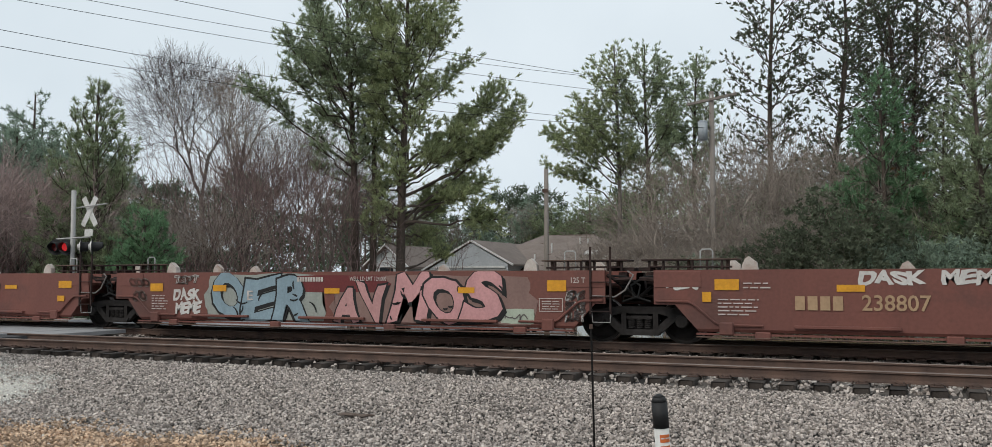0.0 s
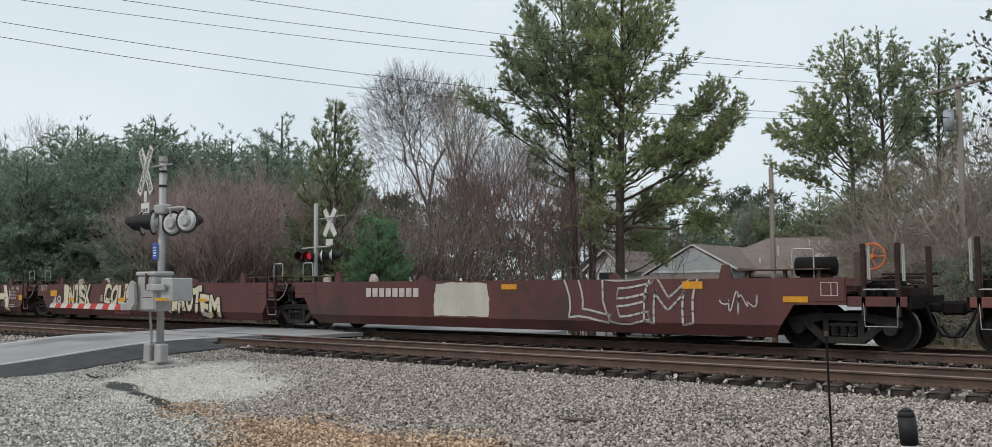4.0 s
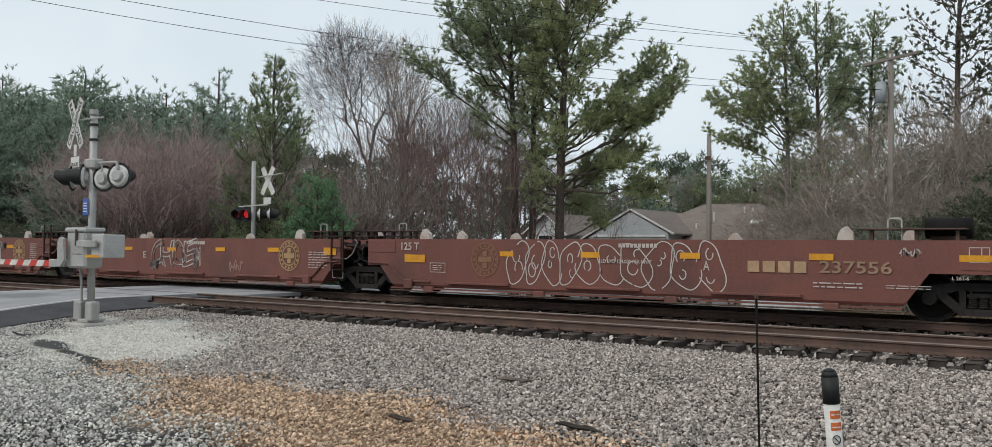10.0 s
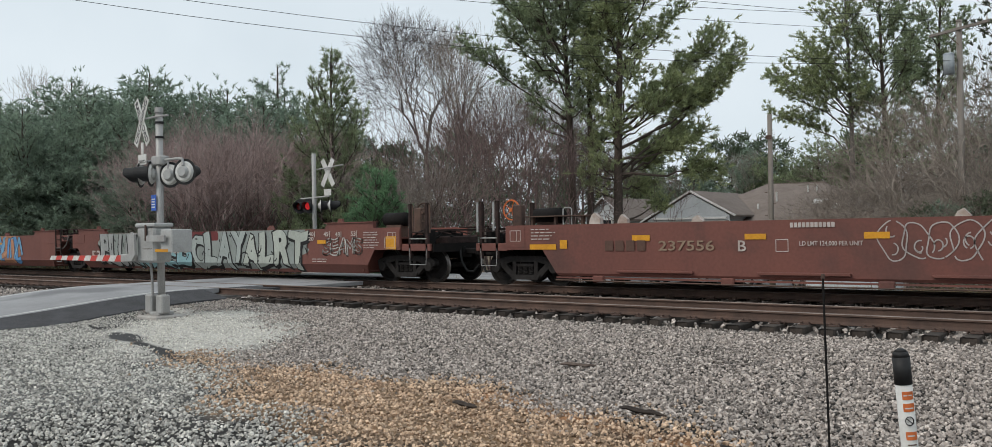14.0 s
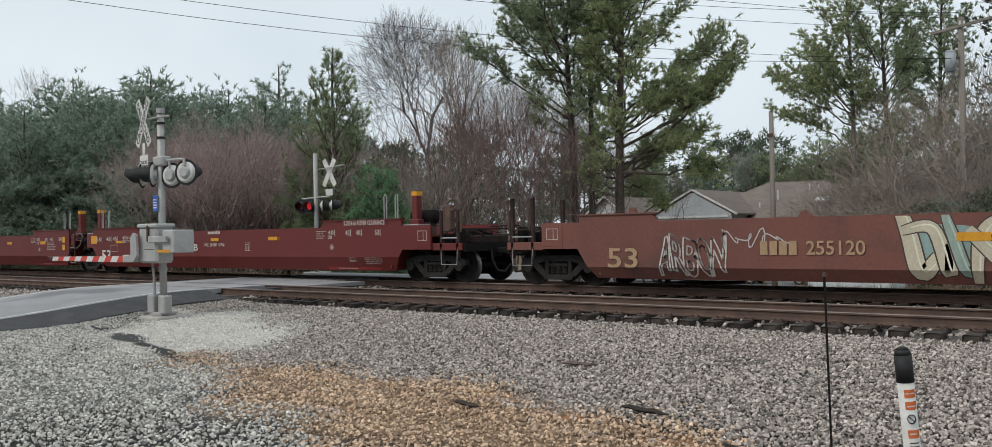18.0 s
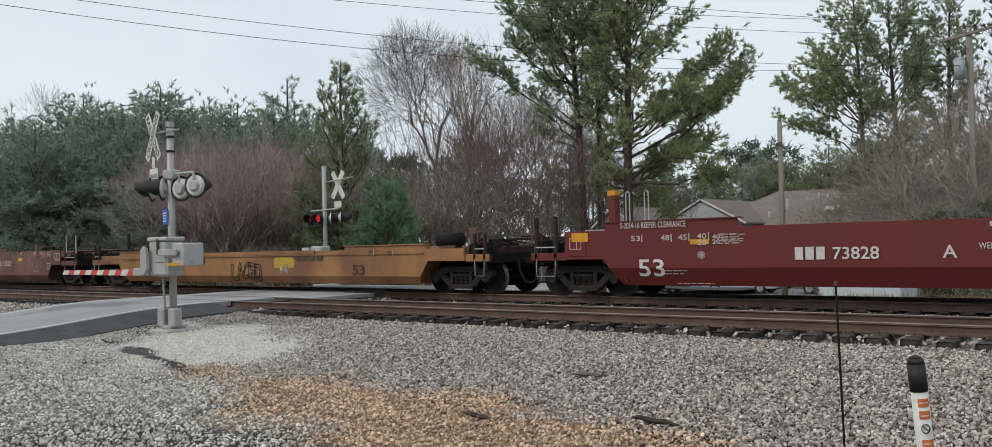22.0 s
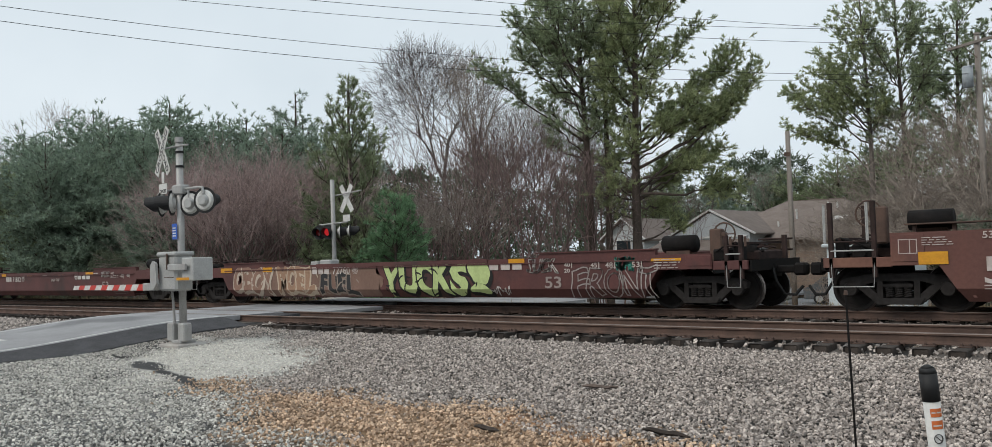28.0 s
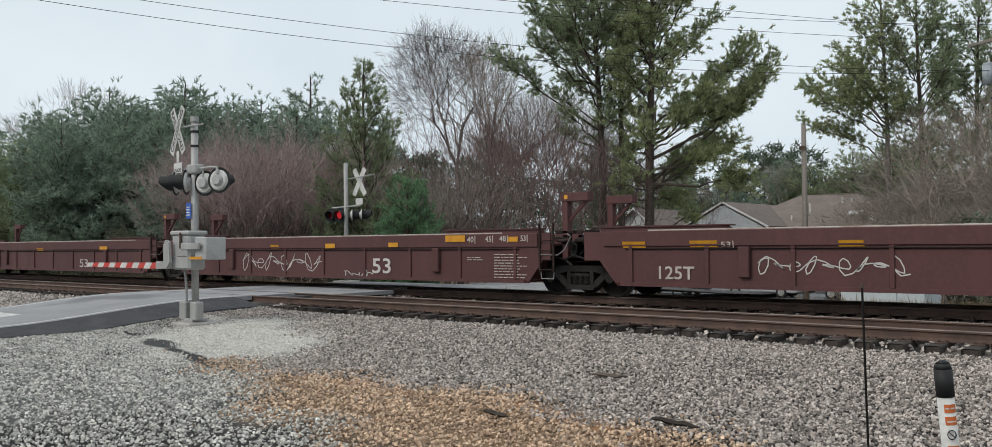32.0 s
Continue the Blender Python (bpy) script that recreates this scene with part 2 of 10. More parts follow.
def prism(bm, outline, y0, y1):
    """An outline in x and z, given thickness along y."""
    a = [bm.verts.new((x, y0, z)) for x, z in outline]
    b = [bm.verts.new((x, y1, z)) for x, z in outline]
    bm.faces.new(a)
    bm.faces.new(b[::-1])
    n = len(outline)
    for i in range(n):
        bm.faces.new((a[(i + 1) % n], a[i], b[i], b[(i + 1) % n]))
    bmesh.ops.recalc_face_normals(bm, faces=bm.faces[:])
    return bm


def mesh_np(name, verts, tris, material, smooth=False):
    """A mesh from arrays of corners and triangles."""
    verts, tris = np.asarray(verts, dtype=np.float32), np.asarray(tris, dtype=np.int32)
    me = bpy.data.meshes.new(name)
    me.vertices.add(len(verts))
    me.vertices.foreach_set("co", verts.ravel())
    me.loops.add(tris.size)
    me.loops.foreach_set("vertex_index", tris.ravel())
    me.polygons.add(len(tris))
    me.polygons.foreach_set("loop_start", np.arange(0, tris.size, 3, dtype=np.int32))
    me.polygons.foreach_set("loop_total", np.full(len(tris), 3, dtype=np.int32))
    me.update(calc_edges=True)
    me.materials.append(M[material])
    if smooth:
        me.shade_smooth()
    else:
        me.shade_flat()
    return me


TEXT = {}


def letters(text, size, wide=1.0, fat=0.0, shear=0.0, gap=1.0):
    """A flat mesh of letters, set upright facing the near side, its left foot at the origin."""
    key = (text, size, wide, fat, shear, gap)
    if key not in TEXT:
        cu = bpy.data.curves.new("lettering", "FONT")
        cu.body, cu.size, cu.offset, cu.shear, cu.extrude, cu.space_character = text, size, fat, shear, 0.0015, gap
        cu.resolution_u = 3
        ob = bpy.data.objects.new("lettering", cu)
        scene.collection.objects.link(ob)
        bpy.context.view_layer.update()
        me = bpy.data.meshes.new_from_object(ob.evaluated_get(bpy.context.evaluated_depsgraph_get()))
        bpy.data.objects.remove(ob)
        me.transform(Matrix.Rotation(radians(90), 4, "X") @ Matrix.Diagonal((wide, 1, 1, 1)))
        TEXT[key] = me
    return TEXT[key]


# ---- the ground: one sheet, with the track bed raised on it ----
NEAR_RAIL, FAR_RAIL, GAUGE = 14.565, 19.045, 1.51


def smooth01(a, b, v):
    k = np.clip((v - a) / (b - a), 0, 1)
    return k * k * (3 - 2 * k)


def ground_z(x, y):
    x, y = np.asarray(x, float), np.asarray(y, float)
    z = -0.52 + 0.17 * smooth01(9.0, 13.4, y) + 0.075 * smooth01(13.3, 14.5, y)
    z = z - 0.55 * smooth01(21.6, 25, y) - 1.15 * smooth01(25, 46, y)
    road = smooth01(-18.2, -20.2, x) * smooth01(-28, -26, x)
    return z + 0.1 * road * smooth01(9, 12, y) * (1 - smooth01(21, 25, y))


def grid_sheet(xs, ys, zf):
    gx, gy = np.meshgrid(xs, ys)
    v = np.stack([gx, gy, zf(gx, gy)], -1).reshape(-1, 3)
    n, k = len(xs), len(ys)
    i = (np.arange(k - 1)[:, None] * n + np.arange(n - 1)).ravel()
    return v, np.concatenate([np.stack([i, i + 1, i + n + 1], -1), np.stack([i, i + n + 1, i + n], -1)])


def ground_material():
    """Near-black shade colour for the gaps between stones near the line, pale fine gravel by the signal, tan clay, dry
    grass and leaves further off.
    """
    # base is near black: shade between the loose stones is put into its colour
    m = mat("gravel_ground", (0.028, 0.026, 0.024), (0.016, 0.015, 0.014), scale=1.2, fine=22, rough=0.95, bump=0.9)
    n, l = m.node_tree.nodes, m.node_tree.links
    p = n["Principled BSDF"]
    hsv = p.inputs["Base Color"].links[0].from_node
    col = hsv.inputs["Color"].links[0].from_socket
    co = n.new("ShaderNodeTexCoord")
    wob = n.new("ShaderNodeTexNoise")
    wob.inputs["Scale"].default_value, wob.inputs["Detail"].default_value = 0.9, 5

    def soil(cx, cy, rx, ry, rgb, turn, edge, col):
        mp = n.new("ShaderNodeMapping")
        mp.vector_type = "TEXTURE"
        mp.inputs["Location"].default_value = (cx, cy, 0)
        mp.inputs["Rotation"].default_value = (0, 0, radians(turn))
        mp.inputs["Scale"].default_value = (rx, ry, 1000)
        l.new(co.outputs["Object"], mp.inputs["Vector"])
        ln = n.new("ShaderNodeVectorMath")
        ln.operation = "LENGTH"
        l.new(mp.outputs["Vector"], ln.inputs[0])
        ad = n.new("ShaderNodeMath")
        ad.operation = "MULTIPLY_ADD"
        ad.inputs[1].default_value, ad.inputs[2].default_value = 1.6, -0.8
        l.new(wob.outputs["Fac"], ad.inputs[0])
        sm = n.new("ShaderNodeMath")
        l.new(ln.outputs["Value"], sm.inputs[0])
        l.new(ad.outputs["Value"], sm.inputs[1])
        r = n.new("ShaderNodeMapRange")
        r.inputs["From Min"].default_value, r.inputs["From Max"].default_value = 1.0, 1.0 - edge
        l.new(sm.outputs["Value"], r.inputs["Value"])
        x = n.new("ShaderNodeMix")
        x.data_type = "RGBA"
        x.inputs["B"].default_value = (*rgb, 1)
        l.new(col, x.inputs["A"])
        l.new(r.outputs["Result"], x.inputs["Factor"])
        return x.outputs["Result"]

    l.new(co.outputs["Object"], wob.inputs["Vector"])
    col = soil(-20, 75, 90, 48, (0.2, 0.15, 0.095), 0, 0.1, col)
    col = soil(-15, 17.6, 70, 4.0, (0.1, 0.088, 0.078), 0, 0.2, col)
    col = soil(-12.2, 5.0, 5.0, 2.6, (0.1, 0.1, 0.096), 35, 0.5, col)
    col = soil(-15.7, 10.4, 5.0, 2.3, (0.46, 0.445, 0.405), -30.4, 0.45, col)
    col = soil(-7.0, 7.0, 4.8, 1.5, (0.2, 0.13, 0.075), -9, 0.5, col)
    col = soil(-5.4, 7.75, 3.2, 0.35, (0.3, 0.15, 0.07), -17, 0.6, col)
    col = soil(-9.6, 8.0, 2.4, 0.3, (0.26, 0.15, 0.085), -4, 0.5, col)
    col = soil(-16.1, 9.1, 1.0, 0.3, (0.05, 0.05, 0.05), -17, 0.3, col)
    col = soil(-13.4, 8.25, 2.6, 0.2, (0.035, 0.034, 0.034), -17, 0.3, col)
    l.new(col, hsv.inputs["Color"])
    return m


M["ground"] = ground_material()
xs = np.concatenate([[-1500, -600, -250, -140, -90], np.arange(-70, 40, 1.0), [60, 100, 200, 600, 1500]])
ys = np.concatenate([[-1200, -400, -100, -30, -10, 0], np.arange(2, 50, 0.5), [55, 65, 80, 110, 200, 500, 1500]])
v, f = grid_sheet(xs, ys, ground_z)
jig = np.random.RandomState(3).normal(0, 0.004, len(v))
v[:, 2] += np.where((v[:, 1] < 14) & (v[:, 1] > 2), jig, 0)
tagged(part("ground", mesh_np("ground", v, f, "ground", True), None), "ground sheet coloured near black as shade between the stones, with tan clay and pale gravel patches", "ground", kind="structure")

# ---- road over the crossing ----
ROAD_L, ROAD_R = -25.9, -20.9


def road_z(y):
    y = np.asarray(y, float)
    return -0.40 + 0.39 * smooth01(7.5, 13.6, y) - 0.35 * smooth01(21.6, 29, y) - 1.2 * smooth01(29, 52, y)


road = empty("road", "grey worn asphalt road over the level crossing", "road", kind="structure")


def ribbon(x0, x1, lift, drop=0.12, y0=-30.0, y1=62.0, step=0.5, x0d=0.0):
    """A strip of road along y with thickness; its first edge may lie lower by x0d."""
    ys = np.arange(y0, y1 + 0.01, step)
    bm = bmesh.new()
    rows = []
    for y in ys:
        z = float(road_z(y)) + lift
        rows.append([bm.verts.new(p) for p in ((x0, y, z), (x1, y, z - x0d), (x1, y, z - x0d - drop), (x0, y, z - drop))])
    for a, b in zip(rows, rows[1:]):
        for k in range(4):
            bm.faces.new((a[k], a[(k + 1) % 4], b[(k + 1) % 4], b[k]))
    bm.faces.new(rows[0][::-1])
    bm.faces.new(rows[-1])
    bmesh.ops.recalc_face_normals(bm, faces=bm.faces[:])
    return bm


# carriageway in stretches: before, between the rails and after, with flangeways left open
FLANGE = 0.075
cuts = [-30.0]
for r0 in (NEAR_RAIL, NEAR_RAIL + GAUGE, FAR_RAIL, FAR_RAIL + GAUGE):
    cuts += [r0 - 0.045 - (FLANGE if r0 in (NEAR_RAIL + GAUGE, FAR_RAIL + GAUGE) else 0), r0 + 0.045 + (FLANGE if r0 in (NEAR_RAIL, FAR_RAIL) else 0)]
cuts.append(62.0)
for k in range(0, len(cuts), 2):
    part("carriageway", ribbon(ROAD_L, ROAD_R, 0.0, y0=cuts[k], y1=cuts[k + 1], step=(cuts[k + 1] - cuts[k]) / max(2, round((cuts[k + 1] - cuts[k]) / 0.5))), "asphalt", road)
part("shoulder", ribbon(ROAD_R, ROAD_R + 1.15, -0.004, 0.2, y1=14.2, step=0.4, x0d=0.2), "asphalt_dark", road, "dark crumbled asphalt shoulder")
part("shoulder", ribbon(ROAD_R, ROAD_R + 1.3, -0.006, 0.1, y0=14.72, y1=15.9, step=0.4), "asphalt_dark", road, "dark crumbled asphalt shoulder")
part("shoulder", ribbon(ROAD_R, ROAD_R + 1.3, -0.006, 0.1, y0=16.2, y1=18.9, step=0.4), "asphalt", road)
part("shoulder", ribbon(ROAD_R, ROAD_R + 1.0, -0.006, 0.1, y0=20.7, y1=30, step=0.4, x0d=0.1), "asphalt", road)
part("edge_line", ribbon(ROAD_R - 0.32, ROAD_R - 0.2, 0.004, 0.004, y1=14.3), "roadpaint", road, "worn white edge line")
part("edge_line", ribbon(ROAD_L + 0.2, ROAD_L + 0.32, 0.004, 0.004, y1=14.3), "roadpaint", road, "worn white edge line")
part("stop_line", ribbon(-25.2, -23.3, 0.004, 0.004, y0=9.0, y1=9.5, step=0.25), "roadpaint", road, "worn white stop line")


# ---- the two tracks ----
def rail_profile():
    half = [(0.0, 0.0), (0.030, -0.002), (0.036, -0.012), (0.036, -0.036), (0.012, -0.05), (0.0085, -0.075), (0.0085, -0.125), (0.02, -0.148), (0.072, -0.162), (0.072, -0.174)]
    return half + [(-x, z) for x, z in half[:0:-1]]


def rail(name, y, x0, x1, parent, shiny):
    bm = bmesh.new()
    prof = rail_profile()
    a = [bm.verts.new((x0, y + py, pz)) for py, pz in prof]
    b = [bm.verts.new((x1, y + py, pz)) for py, pz in prof]
    n = len(prof)
    for i in range(n):
        fc = bm.faces.new((a[i], a[(i + 1) % n], b[(i + 1) % n], b[i]))
        fc.material_index = 1 if i in (0, 1, n - 1, n - 2) else 0
    bm.faces.new(a)
    bm.faces.new(b[::-1])
    bmesh.ops.recalc_face_normals(bm, faces=bm.faces[:])
    ob = part(name, bm, "rust", parent, "rusty steel rail with a bright worn head")
    ob.data.materials.append(M["steel_head"])
    return ob


def tie_mesh():
    bm = B(-0.115, 0.115, -1.3, 1.3, -0.18, 0.0, bevel=0.012)
    rnd = random.Random(5)
    for v in bm.verts:
        v.co += Vector((rnd.uniform(-1, 1) * 0.008, rnd.uniform(-1, 1) * 0.03, rnd.uniform(-1, 1) * 0.004))
    me = bpy.data.meshes.new("tie")
    bm.to_mesh(me)
    bm.free()
    me.materials.append(M["tie"])
    return me


def plate_mesh():
    """A tie plate with four spike heads."""
    bm = B(-0.09, 0.09, -0.17, 0.17, 0.0, 0.018, bevel=0.004)
    for sx in (-0.06, 0.06):
        for sy in (-0.1, 0.1):
            box(bm, sx - 0.014, sx + 0.014, sy - 0.02, sy + 0.02, 0.0, 0.055, bevel=0.005)
    me = bpy.data.meshes.new("tie_plate")
    bm.to_mesh(me)
    bm.free()
    me.materials.append(M["rust"])
    return me


def anchor_mesh():
    bm = B(-0.012, 0.012, -0.085, 0.085, -0.03, 0.02, bevel=0.004)
    me = bpy.data.meshes.new("rail_anchor")
    bm.to_mesh(me)
    bm.free()
    me.materials.append(M["rust"])
    return me


TIE, PLATE, ANCHOR = tie_mesh(), plate_mesh(), anchor_mesh()
tracks = []
for y0, word in ((NEAR_RAIL, "empty"), (FAR_RAIL, "used")):
    track = empty("railway_track", f"{word} railway track of rusty rails on dark timber ties", "track", "two railway tracks", kind="structure")
    for dy in (0, GAUGE):
        rail("rail", y0 + dy, -640, 640, track, True)
    tracks.append((track, y0))


def place_ties(track, y0, x0, x1, full):
    rnd = random.Random(int(y0 * 10))
    x = x0
    while x < x1:
        if not -27 < x < ROAD_R + 0.9:
            t = new("tie", TIE)
            t.parent = track
            t.matrix_basis = pose(x, y0 + GAUGE / 2 + rnd.uniform(-0.1, 0.1), -0.192 + rnd.uniform(-0.008, 0.006), 0, 0, rnd.uniform(-1.6, 1.6))
            for dy in (0, GAUGE) if full else (0,):
                p = new("tie_plate", PLATE)
                p.parent = track
                p.matrix_basis = pose(x, y0 + dy, -0.193)
                if rnd.random() < 0.8:
                    an = new("rail_anchor", ANCHOR)
                    an.parent = track
                    an.matrix_basis = pose(x + rnd.choice((-0.135, 0.135)), y0 + dy, -0.175)
        x += 0.495 + rnd.uniform(-0.03, 0.03)


place_ties(*tracks[0], -34.0, 9.0, True)
place_ties(*tracks[1], -34.0, 11.0, False)
# the rest of the ties, out to the ends of the line, joined
for track, y0 in tracks:
    bm = bmesh.new()
    for x in np.concatenate([np.arange(-120, -34.2, 0.5), np.arange(11.5, 40, 0.5)]):
        box(bm, x - 0.11, x + 0.11, y0 - 0.55, y0 + GAUGE + 0.55, -0.37, -0.19)
    tagged(part("tie_row", bm, "tie", track), "far timber ties", kind="stuff")


# ---- loose stones ----
def stones(name, n, area, size, seed, sink=0.35, label="", material="ballast"):
    """Angular crushed stones strewn over the ground: one heap of real pieces."""
    rs = np.random.RandomState(seed)
    x, y = area(rs, n)
    n = len(x)
    # a broken nugget: a block whose corners are knocked in unevenly
    corner = np.array([[a, b, c] for a in (-1, 1) for b in (-1, 1) for c in (-1, 1)]) * np.array([0.72, 0.72, 0.6])
    tri = np.array([[0, 1, 3], [0, 3, 2], [4, 6, 7], [4, 7, 5], [0, 4, 5], [0, 5, 1], [2, 3, 7], [2, 7, 6], [0, 2, 6], [0, 6, 4], [1, 5, 7], [1, 7, 3]])
    v = corner[None] * rs.uniform(0.68, 1.2, (n, 8, 1)) * rs.uniform(0.7, 1.3, (n, 1, 3)) + rs.normal(0, 0.1, (n, 8, 3))
    s = rs.uniform(*size, n) * 0.62
    turn = rs.uniform(0, 2 * math.pi, n)
    q = np.stack([np.cos(turn / 2), rs.normal(0, 0.34, n), rs.normal(0, 0.34, n), np.sin(turn / 2)], -1)
    q /= np.linalg.norm(q, axis=1, keepdims=True)
    w, a, b, c = q.T
    rot = np.stack([1 - 2 * (b * b + c * c), 2 * (a * b - c * w), 2 * (a * c + b * w), 2 * (a * b + c * w), 1 - 2 * (a * a + c * c), 2 * (b * c - a * w), 2 * (a * c - b * w), 2 * (b * c + a * w), 1 - 2 * (a * a + b * b)], -1).reshape(n, 3, 3)
    v = np.einsum("nij,nkj->nki", rot, v) * s[:, None, None]
    z = ground_z(x, y) + s * sink * rs.uniform(0.0, 2.6, n)
    v += np.stack([x, y, z], -1)[:, None]
    t = (tri[None] + 8 * np.arange(n)[:, None, None]).reshape(-1, 3)
    return tagged(part(name, mesh_np(name, v.reshape(-1, 3), t, material), None), label, "gravel", kind="stuff")


def in_view(x, y):
    return (x < 0.6 + 0.14 * y) & (x > -1.0 - 2.5 * y) & ~((x < ROAD_R + 1.3) & (y > 0))


def pale_at(x, y):
    """A tongue of pale grit that runs from the mast down towards the clay."""
    u, v = x + 15.7, y - 10.4
    return np.sqrt(((0.863 * u - 0.505 * v) / 4.7) ** 2 + ((0.505 * u + 0.863 * v) / 2.1) ** 2)


def clay_at(x, y):
    """Tan clay: a wedge that widens from its tip beside the pale grit. Below 1 inside."""
    upper = np.where(x < -7.7, 8.2 + 0.09 * (x + 12.1), 8.75 - 0.3 * (x + 7.7))
    lower = 8.0 - 0.466 * (x + 12.1)
    return 1 + 0.8 * np.maximum(np.maximum(lower - y, y - upper), x + 2.2)


def streak_at(x, y):
    """A dark worn streak of mud that curves past the pale grit."""
    w = 0.15 + 0.22 * np.exp(-((x + 16.1) / 0.8) ** 2)
    return np.abs(y - 8.9 + 0.3 * (x + 15.5) - 0.12 * np.sin(2.1 * x)) / w + np.maximum(0, np.abs(x + 14.8) - 3.0)


def trod_at(x, y, w):
    """Where feet and wheels have pressed the stones into grey fine gravel."""
    return (y < 8.25 - 0.44 * (x + 12.5) + 0.5 * w) & (x < -4.0 + w)


def bank(rs, n):
    y = 3.4 + 10.55 * rs.uniform(0, 1, n) ** 0.85
    return -22.0 + 30.0 * rs.uniform(0, 1, n), y


def near_bank(rs, n):
    x, y = bank(rs, n)
    w = 0.25 * np.sin(2.3 * x + y) + 0.2 * np.sin(5.1 * y - x) + rs.normal(0, 0.25, n)
    keep = in_view(x, y) & (pale_at(x, y) + 0.4 * w > 0.98 - 0.25 * (rs.uniform(0, 1, n) > 0.8)) & (clay_at(x, y) + w > 1)
    keep &= ~((streak_at(x, y) + rs.normal(0, 0.2, n) < 1) & (rs.uniform(0, 1, n) > 0.3))
    keep &= ~trod_at(x, y, w)
    return x[keep], y[keep]


def trod_stones(rs, n):
    x, y = bank(rs, n)
    w = 0.25 * np.sin(2.3 * x + y) + 0.2 * np.sin(5.1 * y - x) + rs.normal(0, 0.25, n)
    keep = in_view(x, y) & trod_at(x, y, w) & (clay_at(x, y) + w > 1) & (pale_at(x, y) + 0.5 * w > 0.98) & ((streak_at(x, y) + rs.normal(0, 0.35, n) > 1) | (rs.uniform(0, 1, n) < 0.3))
    return x[keep], y[keep]


def clay_stones(rs, n):
    x, y = bank(rs, n)
    keep = in_view(x, y) & (clay_at(x, y) + 0.25 * np.sin(2.3 * x + y) + rs.normal(0, 0.25, n) < 1)
    return x[keep], y[keep]


def pale_stones(rs, n):
    x, y = bank(rs, n)
    keep = in_view(x, y) & (pale_at(x, y) + 0.12 * np.sin(2.3 * x + y) + rs.normal(0, 0.2, n) < 1.04) & (streak_at(x, y) + rs.normal(0, 0.3, n) > 1)
    return x[keep], y[keep]


def track_bed(rs, n):
    x = -36.0 + 48.0 * rs.uniform(0, 1, n)
    y = 14.0 + 8.0 * rs.uniform(0, 1, n)
    keep = ~((x > -26.6) & (x < ROAD_R + 1.4)) & ((y > 14.15) | (x < -26))
    return x[keep], y[keep]


def left_bank(rs, n):
    x = -50.0 + 24.0 * rs.uniform(0, 1, n)
    y = 9.0 + 5.0 * rs.uniform(0, 1, n)
    keep = x < -26.4
    return x[keep], y[keep]


def far_bank(rs, n):
    """The stones that go on round the camera."""
    x, y = -14.0 + 26.0 * rs.uniform(0, 1, n), -7.0 + 13.0 * rs.uniform(0, 1, n)
    keep = ~(in_view(x, y) & (y > 3.3))
    return x[keep], y[keep]


# ---- the train: well cars, each on its bogies ----
TRACK_Y = FAR_RAIL + GAUGE / 2
M["truck"] = mat("bogie_steel", (0.009, 0.0085, 0.0085), (0.018, 0.0155, 0.0145), scale=4, fine=40, rough=0.8, bump=0.2, spec=0.12)
M["frame_steel"] = mat("dusty_cast_steel", (0.036, 0.033, 0.032), (0.017, 0.015, 0.014), scale=5, fine=40, rough=0.85, bump=0.25, spec=0.15)
M["wheel"] = mat("wheel_steel", (0.02, 0.017, 0.016), (0.012, 0.011, 0.01), scale=5, fine=40, rough=0.75, metal=0.1, bump=0.1, spec=0.15)
M["tread"] = mat("worn_tread", (0.22, 0.2, 0.19), (0.13, 0.11, 0.1), scale=4, fine=30, rough=0.4, metal=0.7, bump=0.0)
M["body_brown"] = mat("mineral_brown_paint", (0.168, 0.065, 0.05), (0.135, 0.055, 0.045), scale=0.8, fine=14, rough=0.62, bump=0.08, streak=0.25, third=(0.105, 0.05, 0.042), third_scale=0.7, third_at=0.56)
M["body_dark"] = mat("dark_brown_paint", (0.105, 0.04, 0.036), (0.075, 0.033, 0.031), scale=0.8, fine=14, rough=0.6, bump=0.08, streak=0.25, third=(0.055, 0.032, 0.03), third_scale=0.7, third_at=0.56)
M["body_red"] = mat("oxide_red_paint", (0.125, 0.02, 0.017), (0.105, 0.019, 0.017), scale=0.6, fine=14, rough=0.5, bump=0.04, streak=0.3)
M["body_tan"] = mat("faded_yellow_paint", (0.3, 0.15, 0.06), (0.2, 0.095, 0.045), scale=0.8, fine=14, rough=0.65, bump=0.08, streak=0.2, third=(0.16, 0.075, 0.045), third_scale=0.5, third_at=0.55)
M["body_rust"] = mat("rust_streaked_paint", (0.1, 0.05, 0.044), (0.135, 0.06, 0.048), scale=0.7, fine=14, rough=0.75, bump=0.12, streak=0.2, third=(0.19, 0.095, 0.065), third_scale=0.45, third_at=0.56)
M["body_maroon"] = mat("dusty_maroon_paint", (0.098, 0.04, 0.038), (0.075, 0.034, 0.033), scale=0.8, fine=14, rough=0.6, bump=0.06, streak=0.3)
M["yellow"] = mat("yellow_reflector", (0.62, 0.3, 0.02), (0.5, 0.22, 0.02), scale=5, fine=30, rough=0.5, bump=0)
M["stencil"] = mat("white_stencil", (0.52, 0.47, 0.44), (0.36, 0.3, 0.27), scale=5, fine=40, rough=0.7, bump=0)
M["guide"] = mat("worn_white_guide", (0.5, 0.46, 0.42), (0.3, 0.22, 0.18), scale=3, fine=20, rough=0.7, bump=0.1)
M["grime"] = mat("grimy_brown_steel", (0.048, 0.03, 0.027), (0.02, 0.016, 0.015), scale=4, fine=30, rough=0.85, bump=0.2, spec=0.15)
